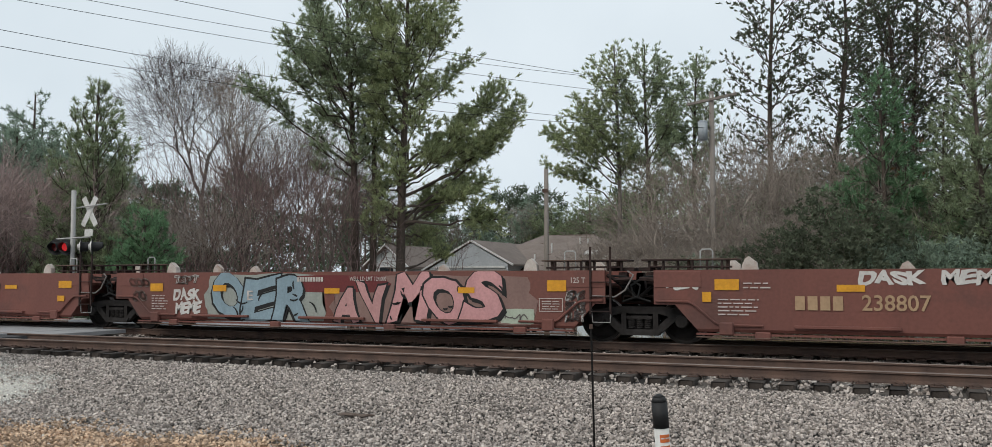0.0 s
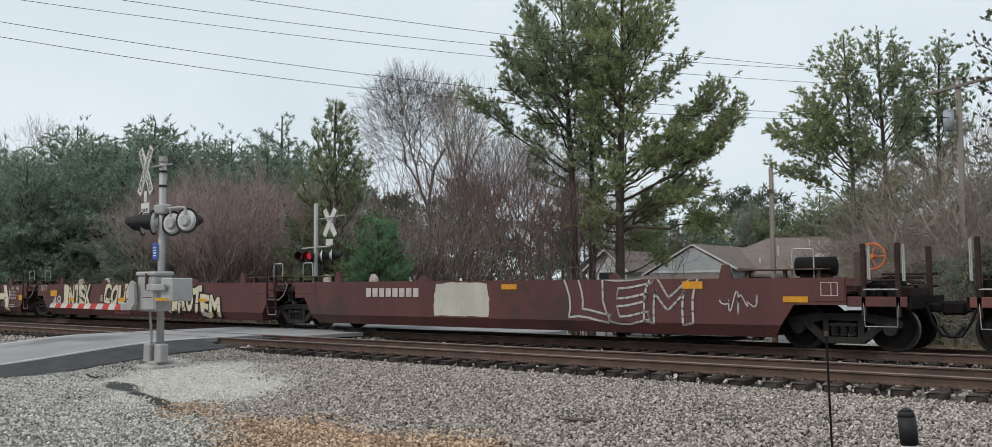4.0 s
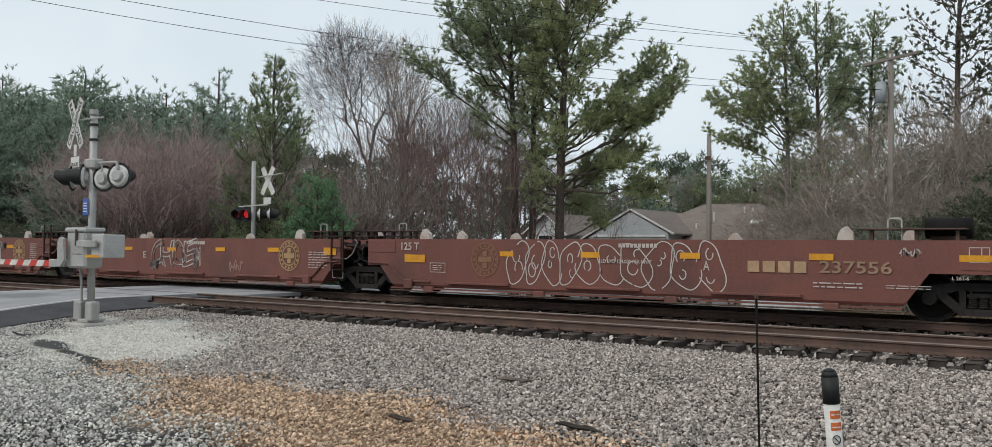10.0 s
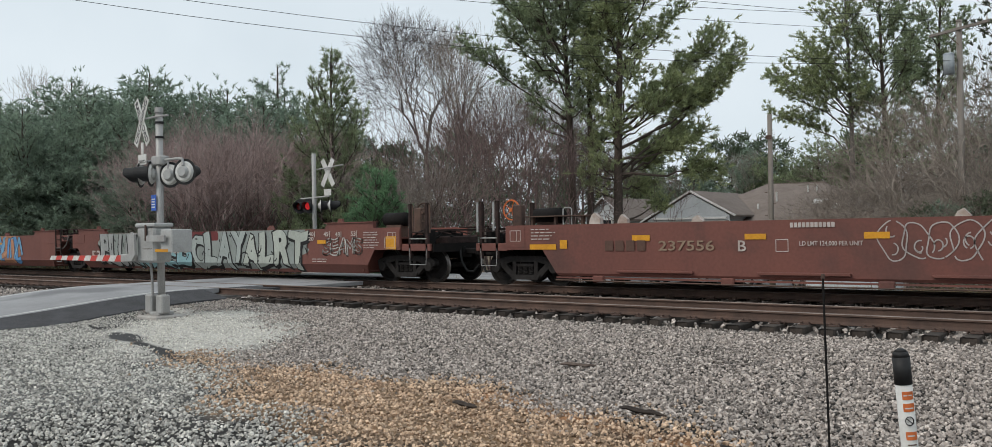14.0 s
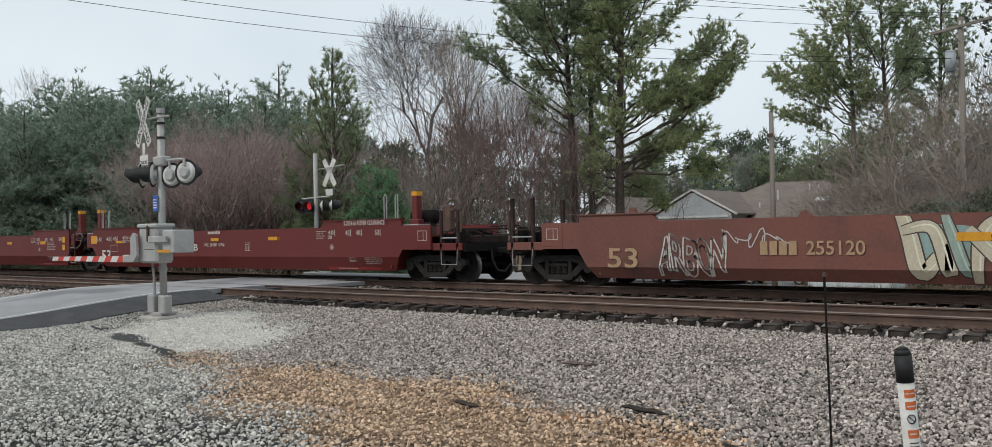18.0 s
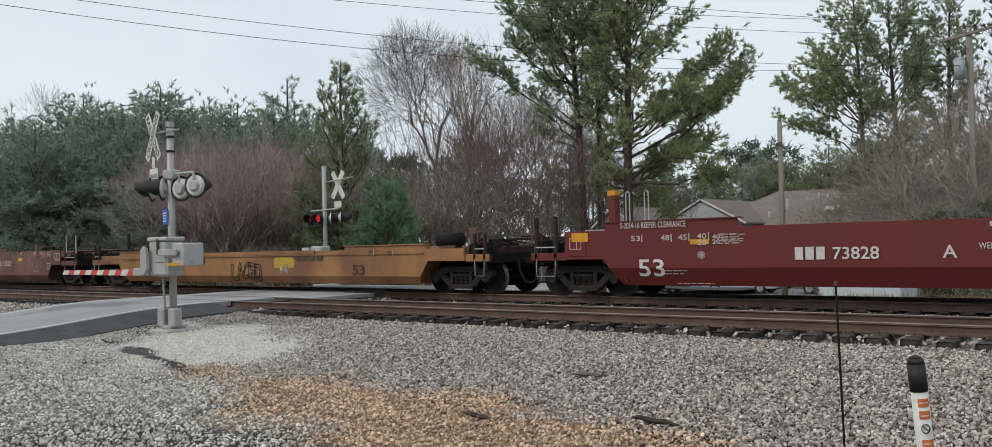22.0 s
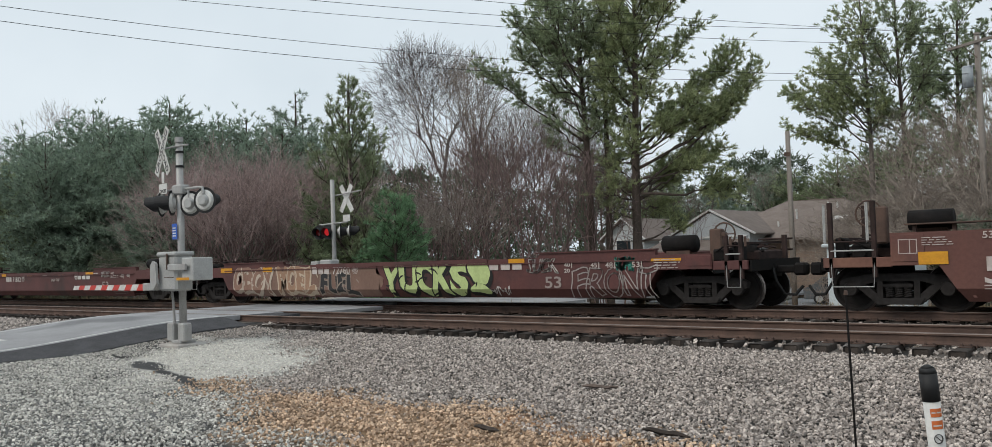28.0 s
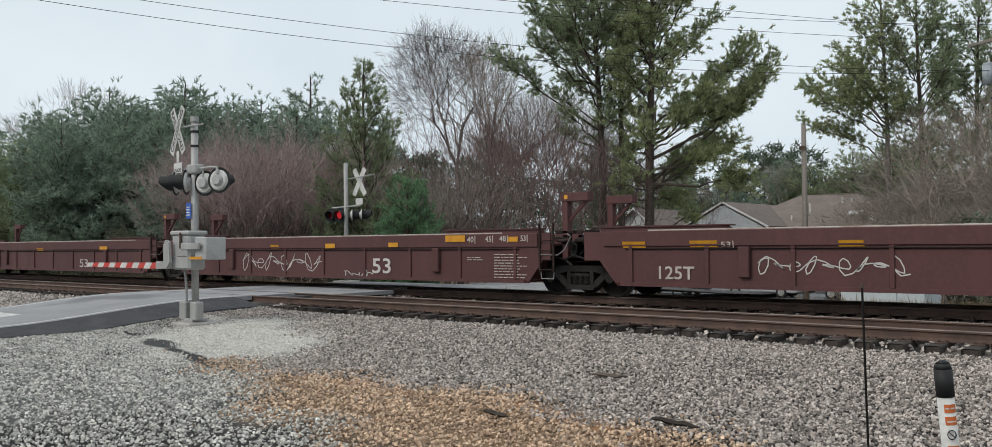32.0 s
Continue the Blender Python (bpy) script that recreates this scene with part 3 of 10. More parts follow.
M["hose"] = mat("pale_air_hose", (0.22, 0.2, 0.19), rough=0.7)
M["rubber"] = mat("rubber_hose", (0.015, 0.015, 0.015), rough=0.8)


def lathe(bm, profile, seg=24):
    """Spin (radius, y) about the y axis."""
    rings = [[bm.verts.new((r * math.cos(2 * math.pi * k / seg), y, r * math.sin(2 * math.pi * k / seg))) for k in range(seg)] for r, y in profile]
    for q, s in zip(rings, rings[1:]):
        for k in range(seg):
            bm.faces.new((q[k], q[(k + 1) % seg], s[(k + 1) % seg], s[k]))
    bm.faces.new(rings[0])
    bm.faces.new(rings[-1][::-1])
    return bm


def wheelset_mesh(r):
    bm = bmesh.new()
    for s in (-1, 1):
        y = s * GAUGE / 2
        prof = [(0.075, y + s * 0.10), (0.13, y + s * 0.09), (0.16, y + s * 0.03), (r - 0.1, y + s * 0.0), (r - 0.06, y + s * 0.055), (r, y + s * 0.06), (r, y - s * 0.03), (r + 0.026, y - s * 0.045), (r + 0.022, y - s * 0.07), (r - 0.07, y - s * 0.07), (r - 0.1, y - s * 0.03), (0.16, y - s * 0.02), (0.12, y - s * 0.09)]
        lathe(bm, prof, 28)
        cyl(bm, (0, y + s * 0.1, 0), (0, y + s * 0.34, 0), 0.095, seg=12)
        cyl(bm, (0, y + s * 0.34, 0), (0, y + s * 0.37, 0), 0.07, seg=8)
        for k in range(3):
            a = 2 * math.pi * k / 3
            cyl(bm, (0.045 * math.cos(a), y + s * 0.37, 0.045 * math.sin(a)), (0.045 * math.cos(a), y + s * 0.39, 0.045 * math.sin(a)), 0.014, seg=6)
        # a chalked mark and balance pocket on the plate
        box(bm, r - 0.085, r - 0.062, y + s * 0.052, y + s * 0.06, -0.03, 0.03)
    cyl(bm, (0, -GAUGE / 2, 0), (0, GAUGE / 2, 0), 0.075, seg=12)
    bmesh.ops.recalc_face_normals(bm, faces=bm.faces[:])
    me = bpy.data.meshes.new("wheelset")
    bm.to_mesh(me)
    bm.free()
    me.materials.append(M["wheel"])
    me.materials.append(M["tread"])
    for f in me.polygons:
        c = f.center
        if math.hypot(c.x, c.z) > r - 0.012:
            f.material_index = 1
    return me


def side_frame_mesh(r, wb):
    """A cast bogie frame: arched top chord, sloping legs and a spring nest opening."""
    h = r
    bm = bmesh.new()
    y0, y1 = -0.09, 0.09
    k = wb / 1.78
    prism(bm, [(-1.12 * k, h + 0.15), (-1.0 * k, h + 0.22), (-0.5, h + 0.3), (0.5, h + 0.3), (1.0 * k, h + 0.22), (1.12 * k, h + 0.15), (1.1 * k, h + 0.02), (0.76 * k, h + 0.05), (0.42, h + 0.15), (-0.42, h + 0.15), (-0.76 * k, h + 0.05), (-1.1 * k, h + 0.02)], y0, y1)
    for s in (-1, 1):
        prism(bm, [(s * 0.84 * k, h + 0.08), (s * 0.6 * k, h + 0.08), (s * 0.26, h - 0.23), (s * 0.45, h - 0.27)], y0 + 0.01, y1 - 0.01)
        prism(bm, [(s * 0.40, h + 0.17), (s * 0.29, h + 0.17), (s * 0.29, h - 0.22), (s * 0.40, h - 0.22)], y0, y1)
        box(bm, s * 0.9 * k - 0.13, s * 0.9 * k + 0.13, y0 - 0.03, y1, h + 0.0, h + 0.13, bevel=0.02)
        cyl(bm, (s * 0.9 * k, y0 - 0.06, h), (s * 0.9 * k, y0, h), 0.13, 0.15, seg=12)
    prism(bm, [(-0.48, h - 0.18), (0.48, h - 0.18), (0.4, h - 0.31), (-0.4, h - 0.31)], y0 - 0.02, y1 + 0.02)
    box(bm, -0.28, 0.28, y0 - 0.01, y1, h + 0.03, h + 0.1, bevel=0.01)
    me = bpy.data.meshes.new("side_frame")
    bm.to_mesh(me)
    bm.free()
    me.materials.append(M["frame_steel"])
    return me


def spring_mesh(r):
    bm = bmesh.new()
    for i in (-1, 0, 1):
        pts = [(i * 0.175 + 0.075 * math.cos(a), -0.02 + 0.075 * math.sin(a), r - 0.18 + 0.21 * a / (10 * math.pi)) for a in np.linspace(0, 10 * math.pi, 41)]
        pipe(bm, pts, 0.019, 4)
    me = bpy.data.meshes.new("spring_nest")
    bm.to_mesh(me)
    bm.free()
    me.materials.append(M["frame_steel"])
    return me


BOGIE = {}
WHEELS = []


def bogie(r, wb, parent, x, label="black cast-steel bogie with coil springs"):
    key = (r, wb)
    if key not in BOGIE:
        bm = B(-0.2, 0.2, -1.05, 1.05, r - 0.02, r + 0.14, bevel=0.03)
        box(bm, -0.3, 0.3, -0.35, 0.35, r + 0.1, r + 0.3, bevel=0.04)
        me = bpy.data.meshes.new("bogie")
        bm.to_mesh(me)
        bm.free()
        me.materials.append(M["truck"])
        BOGIE[key] = (me, side_frame_mesh(r, wb), spring_mesh(r), wheelset_mesh(r))
    bolster, frame_me, spring_me, wheel_me = BOGIE[key]
    b = part("bogie", bolster, None, parent, label)
    b.matrix_basis = pose(x, 0, 0)
    for s in (-1, 1):
        fr = part("side_frame", frame_me, None, b)
        fr.matrix_basis = pose(0, s * 1.0, 0)
        sp = part("spring_nest", spring_me, None, b)
        sp.matrix_basis = pose(0, s * 1.0, 0)
        w = part("wheelset", wheel_me, None, b)
        w.matrix_basis = pose(s * wb / 2, 0, r)
        WHEELS.append((w, s * wb / 2, r))
    return b


# families of cars: heights in metres above the rail
FAMILY = {
    "smooth": dict(tend=0.3, cut=(1.34, 0.84), paint="body_brown", top=1.55, fold=0.36, bot=0.30, inset=0.04, ledge=True, deck=0.2),
    "dark": dict(tend=0.2, cut=(1.4, 1.0), paint="body_dark", top=1.48, fold=0.50, bot=0.24, inset=0.16, ledge=False, deck=0.16),
    "long": dict(tend=0.2, cut=(1.45, 1.0), paint="body_brown", top=1.57, fold=0.50, bot=0.23, inset=0.2, ledge=False, deck=0.0, riser=0.16, riser_end=3.0),
    "red": dict(tend=0.25, cut=(1.52, 1.06), paint="body_red", top=1.61, fold=0.72, bot=0.31, inset=0.2, ledge=False, deck=0.0, riser=0.18),
    "tan": dict(tend=0.5, cut=(1.4, 0.9), paint="body_tan", top=1.27, fold=0.50, bot=0.27, inset=0.18, ledge=False, deck=0.0, riser=0.12, chord=True),
    "coast": dict(tend=0.5, cut=(1.4, 0.9), paint="body_dark", top=1.27, fold=0.50, bot=0.27, inset=0.18, ledge=False, deck=0.0, riser=0.12, chord=True),
    "rusty": dict(tend=0.0, cut=(1.45, 1.0), paint="body_rust", top=1.56, fold=0.48, bot=0.23, inset=0.2, ledge=False, deck=0.14),
    "ribbed": dict(tend=0.3, cut=(1.35, 0.92), paint="body_maroon", top=1.61, fold=0.40, bot=0.32, inset=0.03, ledge=False, deck=0.0, riser=0.1, ribs=True),
}
HALF = 1.5


def side_wall(fam, xa, xb, ends, sgn):
    """One side of the well: upright plate, folded inwards below, cut away over the bogies."""
    top, fold, bot, inset = fam["top"], fam["fold"], fam["bot"], fam["inset"]

    def end(x, kind, d):
        # outline of the cut from the bottom corner up to the top corner; d points outwards
        c = [(x - d * fam["cut"][0], bot), (x - d * 0.86, fam["cut"][1]), (x - d * (0.62 if d > 0 else 0.42), fam["cut"][1])] if kind == "J" else [(x - d * 1.3, bot), (x - d * 0.85, 0.93), (x + d * fam["tend"], 0.93)]
        return c

    a, b = end(xa, ends[0], -1), end(xb, ends[1], 1)

    def at_fold(c):
        k = (fold - bot) / (c[1][1] - bot)
        return (c[0][0] + (c[1][0] - c[0][0]) * k, fold)

    bm = bmesh.new()
    fa, fb = at_fold(a), at_fold(b)
    upper = [fa, fb, b[1], b[2], (b[2][0], top), (a[2][0], top), a[2], a[1]]
    lower = [a[0], b[0], fb, fa]
    T = 0.05
    for poly in (upper, lower):
        o = []
        for off in (0, T):
            o.append([bm.verts.new((x, sgn * (HALF - off - (inset * (fold - z) / (fold - bot) if z < fold else 0)), z)) for x, z in poly])
        bm.faces.new(o[0])
        bm.faces.new(o[1][::-1])
        n = len(poly)
        for i in range(n):
            bm.faces.new((o[0][i], o[0][(i + 1) % n], o[1][(i + 1) % n], o[1][i]))
    bmesh.ops.recalc_face_normals(bm, faces=bm.faces[:])
    return bm


def guide_block(x, y, z, d):
    """A worn white cone that steers a container into the well."""
    bm = bmesh.new()
    prism(bm, [(x - 0.16, z), (x + 0.16, z), (x + 0.14, z + 0.14), (x + 0.02 * d, z + 0.27), (x - 0.08, z + 0.22), (x - 0.14, z + 0.1)], y - 0.07, y + 0.07)
    return bm


def ladder(x, w, z0, z1, y, steps):
    bm = bmesh.new()
    for s in (-w / 2, w / 2):
        box(bm, x + s - 0.02, x + s + 0.02, y - 0.02, y + 0.02, z0, z1)
    for k in range(steps):
        z = z0 + 0.06 + (z1 - z0 - 0.5) * k / (steps - 1)
        cyl(bm, (x - w / 2, y - 0.03, z), (x + w / 2, y - 0.03, z), 0.012, seg=6)
    return bm


def handhold(x0, x1, y, z0, z1):
    return pipe(bmesh.new(), [(x0, y, z0), (x0, y, z1 - 0.04), (x0 + 0.04 * (1 if x1 > x0 else -1), y, z1), (x1 - 0.04 * (1 if x1 > x0 else -1), y, z1), (x1, y, z1 - 0.04), (x1, y, z0)], 0.016, 6)


def brake_wheel(x, y, z, r=0.26):
    bm = bmesh.new()
    pts = [(x + r * math.cos(a), y, z + r * math.sin(a)) for a in np.linspace(0, 2 * math.pi, 17)]
    pipe(bm, pts, 0.02, 6)
    for k in range(5):
        a = 2 * math.pi * k / 5
        cyl(bm, (x, y, z), (x + r * math.cos(a), y, z + r * math.sin(a)), 0.014, seg=5)
    cyl(bm, (x, y - 0.05, z), (x, y + 0.08, z), 0.05, seg=8)
    return bm


def well_car(unit):
    """One platform of the train. x runs forwards from the middle between its bogies."""
    fam = dict(FAMILY[unit["family"]])
    paint = unit.get("paint", fam["paint"])
    L, top, bot = unit["length"], fam["top"], fam["bot"]
    xa, xb = -L / 2, L / 2
    ends = unit["ends"]
    car = empty("well_car", unit["label"], "railcar", "well cars of the freight train")
    for sgn in (-1, 1):
        part("side_wall", side_wall(fam, xa, xb, ends, sgn), paint, car)
    part("floor", B(xa + 1.5, xb - 1.5, -1.25, 1.25, bot + 0.01, bot + 0.07), paint, car)
    # end structures over the bogies
    for x, d, kind in ((xa, -1, ends[0]), (xb, 1, ends[1])):
        inner = x - d * 2.3
        bm = bmesh.new()
        e = x - d * 0.62 if kind == "J" else x + d * (fam["tend"] - 0.02)
        z0 = fam["cut"][1] + 0.02 if kind == "J" else 1.03
        # sloping bulkhead, deck beam and centre sill
        prism(bm, sorted([(x - d * 1.4, bot + 0.08), (x - d * 1.46, bot + 0.08)]) + [(x - d * 0.95, top - 0.3), (x - d * 0.9, top - 0.3)][::(1 if d > 0 else -1)], -1.4, 1.4)
        box(bm, min(x - d * 0.95, e), max(x - d * 0.95, e), -1.43, 1.43, top - 0.33, top - 0.27)
        box(bm, min(inner, x + d * 0.1), max(inner, x + d * 0.1), -0.3, 0.3, z0 - 0.05, z0 + 0.3, bevel=0.02)
        part("end_frame", bm, paint, car)
        dz = top + fam["deck"]
        if fam["deck"]:
            part("deck_plate", B(min(x - d * 0.25, x - d * 2.1), max(x - d * 0.25, x - d * 2.1), -1.42, -0.75, dz, dz + 0.03, bevel=0.006), "rust", car, "rusty deck plate on short posts")
            for px in (0.4, 1.1, 1.9):
                part("deck_post", B(x - d * px - 0.03, x - d * px + 0.03, -1.3, -1.2, top - 0.02, dz), "rust", car)
        if fam.get("riser"):
            r0, r1 = sorted((x - d * 0.9, x - d * fam.get("riser_end", 4.3)))
            z1 = top + fam["riser"]
            bm = bmesh.new()
            prism(bm, [(r0, top), (r1, top), (r1 - (0.12 if d < 0 else 0), z1), (r0 + (0.12 if d > 0 else 0), z1)], -1.49, -1.36)
            box(bm, r0, r1, -1.53, -1.3, z1, z1 + 0.03)
            part("side_riser", bm, paint, car, "raised guide rail along the top of the side")
        if unit["family"] in ("smooth",):
            for k, gx in enumerate((1.62, 2.35)):
                part("container_guide", guide_block(x - d * gx, -1.38 if k else 1.2, top, d), "guide", car, "worn white container guide")
            part("handrail", handhold(x - d * 1.35, x - d * 1.6, -1.3, top, top + 0.42), "silver", car, "grey grab rail")
        elif unit["family"] in ("dark", "rusty", "long"):
            bm = bmesh.new()
            prism(bm, [(x - d * 2.5, top), (x - d * 2.2, top), (x - d * 2.28, top + 0.3), (x - d * 2.42, top + 0.3)][::(1 if d < 0 else -1)], -1.45, -1.36)
            part("container_guide", bm, paint, car, "steel container guide")
            if unit["family"] == "dark":
                part("container_guide", guide_block(x - d * 1.15, 1.2, top, d), "guide", car, "worn white container guide")
                part("handrail", handhold(x - d * 0.5, x - d * 0.95, -1.25, top, top + 0.6), "silver", car, "grey grab rail")
        if unit["family"] == "red":
            px = x - d * (0.55 if d > 0 else 1.0)
            part("guide_post", B(px - 0.1, px + 0.1, -1.3, -1.08, top - 0.2, top + 0.95, bevel=0.02), paint, car, "tall dark-red container guide post")
            part("post_cap", B(px - 0.105, px + 0.105, -1.305, -1.075, top + 0.84, top + 0.96), "yellow", car, "yellow reflective cap")
            part("post_gusset", B(px - 0.16, px + 0.16, -1.32, -1.06, top - 0.05, top + 0.18, bevel=0.02), paint, car)
            for hx in (1.1, 1.55) if d > 0 else (1.45, 1.95):
                part("handrail", handhold(x - d * hx, x - d * (hx + 0.1), -1.4, top, top + 0.9), "silver", car, "grey grab rail")
            part("deck_plate", B(min(x - d * 0.3, x - d * 2.0), max(x - d * 0.3, x - d * 2.0), -1.42, -0.5, top + 0.0, top + 0.03, bevel=0.006), "galv", car, "pale deck grating")
        if unit["family"] == "ribbed" and d > 0 or unit.get("gallows") == d:
            for y in (-1.2, 0.9):
                bm = bmesh.new()
                box(bm, x - d * 0.3 - 0.08, x - d * 0.3 + 0.08, y - 0.1, y + 0.1, 0.95, 2.45)
                box(bm, min(x - d * 0.42, x + d * 0.42), max(x - d * 0.42, x + d * 0.42), y - 0.12, y + 0.12, 2.4, 2.62, bevel=0.01)
                pipe(bm, [(x - d * 0.3, y, 1.85), (x + d * 0.3, y, 2.42)], 0.05, 4)
                part("guide_frame", bm, paint, car, "tall container guide frame with reflectors")
            part("reflector", B(x - d * 0.25 - 0.05, x - d * 0.25 + 0.05, -1.325, -1.32, 2.46, 2.56), "yellow", car)
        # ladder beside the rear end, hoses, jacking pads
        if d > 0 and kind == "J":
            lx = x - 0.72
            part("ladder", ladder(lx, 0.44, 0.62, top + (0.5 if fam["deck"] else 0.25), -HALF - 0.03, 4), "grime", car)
            part("stirrup_step", pipe(bmesh.new(), [(lx - 0.22, -HALF, 0.8), (lx - 0.18, -HALF, 0.45), (lx + 0.2, -HALF, 0.45), (lx + 0.22, -HALF, 0.8)], 0.012, 5), "galv", car)
        if kind == "J":
            hose = [(x - d * 0.55, -1.35, top - 0.12), (x - d * 0.2, -1.38, top - 0.14), (x + d * 0.1, -1.36, top - 0.32), (x + d * 0.05, -1.34, top - 0.55), (x - d * 0.3, -1.3, top - 0.66)]
            part("air_hose", pipe(bmesh.new(), hose, 0.025, 6), "rubber", car)
            bm = bmesh.new()
            box(bm, min(x - d * 0.5, x - d * 0.02), max(x - d * 0.5, x - d * 0.02), -0.75, 0.75, 0.85, top - 0.2, bevel=0.05)
            pipe(bm, [(x - d * 0.5, -1.2, top - 0.2), (x - d * 0.05, -1.15, top - 0.55)], 0.04, 5)
            part("articulation", bm, "truck", car, "dark articulated joint over the bogie")
            s0 = 0.62 if d > 0 else 0.42
            if unit["family"] in ("smooth", "long", "rusty", "dark"):
                plo, phi = sorted((x - d * (s0 + 0.02), x - d * (s0 + 0.98)))
                part("end_panel", B(plo, phi, -HALF - 0.014, -HALF + 0.01, top - 0.36, top - 0.03, bevel=0.006), paint, car, "raised end panel with a bevelled rim")
            if unit["family"] in ("smooth", "long"):
                part("walkway", B(min(x - d * 0.15, x - d * 1.15), max(x - d * 0.15, x - d * 1.15), -1.46, -0.9, top + 0.19, top + 0.225, bevel=0.006), "grime", car, "grimy walkway over the joint")
                bm = bmesh.new()
                for k in range(6):
                    px = x - d * (0.3 + 0.3 * k)
                    box(bm, px - 0.02, px + 0.02, -1.4, -1.33, top - 0.02, top + 0.2)
                pipe(bm, [(x - d * 0.3, -1.38, top + 0.07), (x - d * 2.0, -1.38, top + 0.06)], 0.022, 5)
                part("walkway_post", bm, "grime", car)
            if unit["name"][0] in "ac":
                part("sill_pipe", pipe(bmesh.new(), [(x - d * 2.6, -HALF - 0.035, bot + 0.14), (x - d * 1.78, -HALF - 0.035, bot + 0.14), (x - d * 1.66, -HALF - 0.035, bot + 0.2), (x - d * 1.26, -HALF - 0.035, fam["cut"][1] + 0.0), (x - d * 1.14, -HALF - 0.035, fam["cut"][1] + 0.06), (x - d * (s0 + 0.05), -HALF - 0.035, fam["cut"][1] + 0.07)], 0.026, 6), paint, car, "bent pipe along the cut-away sill")
                part("sill_pad", B(x - d * 1.9 - 0.14, x - d * 1.9 + 0.14, -HALF - 0.1, -HALF + 0.01, bot - 0.06, bot + 0.2, bevel=0.025), paint, car)
            part("joint_cover", B(min(x - d * s0, x - d * 0.05), max(x - d * s0, x - d * 0.05), -1.3, -0.8, top - 0.02, top + 0.06, bevel=0.01), "grime", car)
            bm = bmesh.new()
            pipe(bm, [(x - d * 0.6, -1.42, top - 0.1), (x - d * 0.42, -1.42, top - 0.2), (x - d * 0.1, -1.4, top - 0.18)], 0.045, 5)
            box(bm, x - d * 0.3 - 0.09, x - d * 0.3 + 0.09, -1.3, -1.1, top - 0.3, top - 0.04, bevel=0.02)
            prism(bm, [(x - 0.1, 1.0), (x + 0.14, 1.0), (x + 0.08, top - 0.05), (x - 0.06, top - 0.05)], -1.05, -0.85)
            box(bm, x - 0.35, x + 0.35, -1.15, -0.6, 0.86, 1.02, bevel=0.04)
            part("joint_gear", bm, "grime", car, "grimy arms and brackets at the joint")
            if d > 0:
                part("signal_hose", pipe(bmesh.new(), [(x - 0.15, -1.42, top - 0.02), (x - 0.02, -1.45, top - 0.1), (x - 0.2, -1.46, top - 0.42), (x - 0.42, -1.46, top - 0.56), (x - 0.9, -1.53, top - 0.55)], 0.02, 6), "hose", car, "pale hanging air hose")
        else:
            # coupler end: platform, posts, brake gear, coupler
            ex = x + d * fam["tend"]
            bm = bmesh.new()
            box(bm, min(ex, x + d * 1.35), max(ex, x + d * 1.35), -1.4, 1.4, 1.0, 1.08)
            box(bm, min(ex, x + d * 1.4), max(ex, x + d * 1.4), -0.2, 0.2, 0.7, 1.0)
            box(bm, min(x + d * 1.3, x + d * 1.38), max(x + d * 1.3, x + d * 1.38), -1.4, 1.4, 0.86, 1.1)
            part("end_platform", bm, "truck", car)
            bm = B(min(x + d * 1.38, x + d * 1.85), max(x + d * 1.38, x + d * 1.85), -0.09, 0.09, 0.78, 0.95, bevel=0.03)
            box(bm, min(x + d * 1.8, x + d * 2.08), max(x + d * 1.8, x + d * 2.08), -0.15, 0.17, 0.72, 1.0, bevel=0.05)
            part("coupler", bm, "truck", car)
            te = fam["tend"]
            tall = 0.66 if fam["deck"] or unit["family"] == "long" else 0.38
            part("side_beam", B(min(ex, x + d * 1.32), max(ex, x + d * 1.32), -1.46, -1.34, 0.9, 1.1, bevel=0.012), paint, car)
            lo, hi = sorted((ex, x + d * 1.34))
            for z in (1.3, 1.56):
                part("platform_rail", pipe(bmesh.new(), [(lo, 1.1, z), (hi, 1.1, z)], 0.025, 5), "grime", car)
            bm = B(x + d * 0.62 - 0.2, x + d * 0.62 + 0.2, -1.25, -0.85, 1.08, 1.36, bevel=0.03)
            box(bm, x + d * 1.02 - 0.1, x + d * 1.02 + 0.1, -1.3, -1.0, 1.08, 1.5, bevel=0.03)
            cyl(bm, (x + d * 0.62, -1.3, 1.2), (x + d * 0.62, -1.25, 1.2), 0.1, seg=12)
            pipe(bm, [(x + d * 0.5, -1.28, 1.3), (x + d * 0.75, -1.34, 1.42), (x + d * 1.02, -1.32, 1.5)], 0.02, 5)
            part("control_valve", bm, "truck", car, "dark air-brake control valve on the end platform")
            bm = B(min(x + d * 0.15, x + d * 1.25), max(x + d * 0.15, x + d * 1.25), -0.7, 0.7, 1.08, 1.3, bevel=0.03)
            for q in (-0.5, -0.1, 0.3):
                pipe(bm, [(x + d * 0.2, q, 1.34), (x + d * 0.7, q - 0.1, 1.48), (x + d * 1.25, q, 1.36)], 0.022, 5)
            part("brake_pipework", bm, "grime", car, "grimy brake pipes over the platform")
            for px in (te + 0.32, 1.16):
                part("corner_post", B(x + d * px - 0.045, x + d * px + 0.045, -1.46, -1.37, 0.7, top + tall, bevel=0.01), "grime", car, "grimy brown corner post")
                part("handrail", handhold(x + d * (px + 0.1), x + d * (px + 0.13), -1.44, 1.4, top + tall - 0.03), "silver" if fam["deck"] else "rust", car)
            for px in (1.2,):
                part("end_post", B(x + d * px - 0.05, x + d * px + 0.05, 0.9, 1.0, 1.06, top + tall), "grime", car)
            lo, hi = sorted((x + d * (te + 0.32), x + d * 1.16))
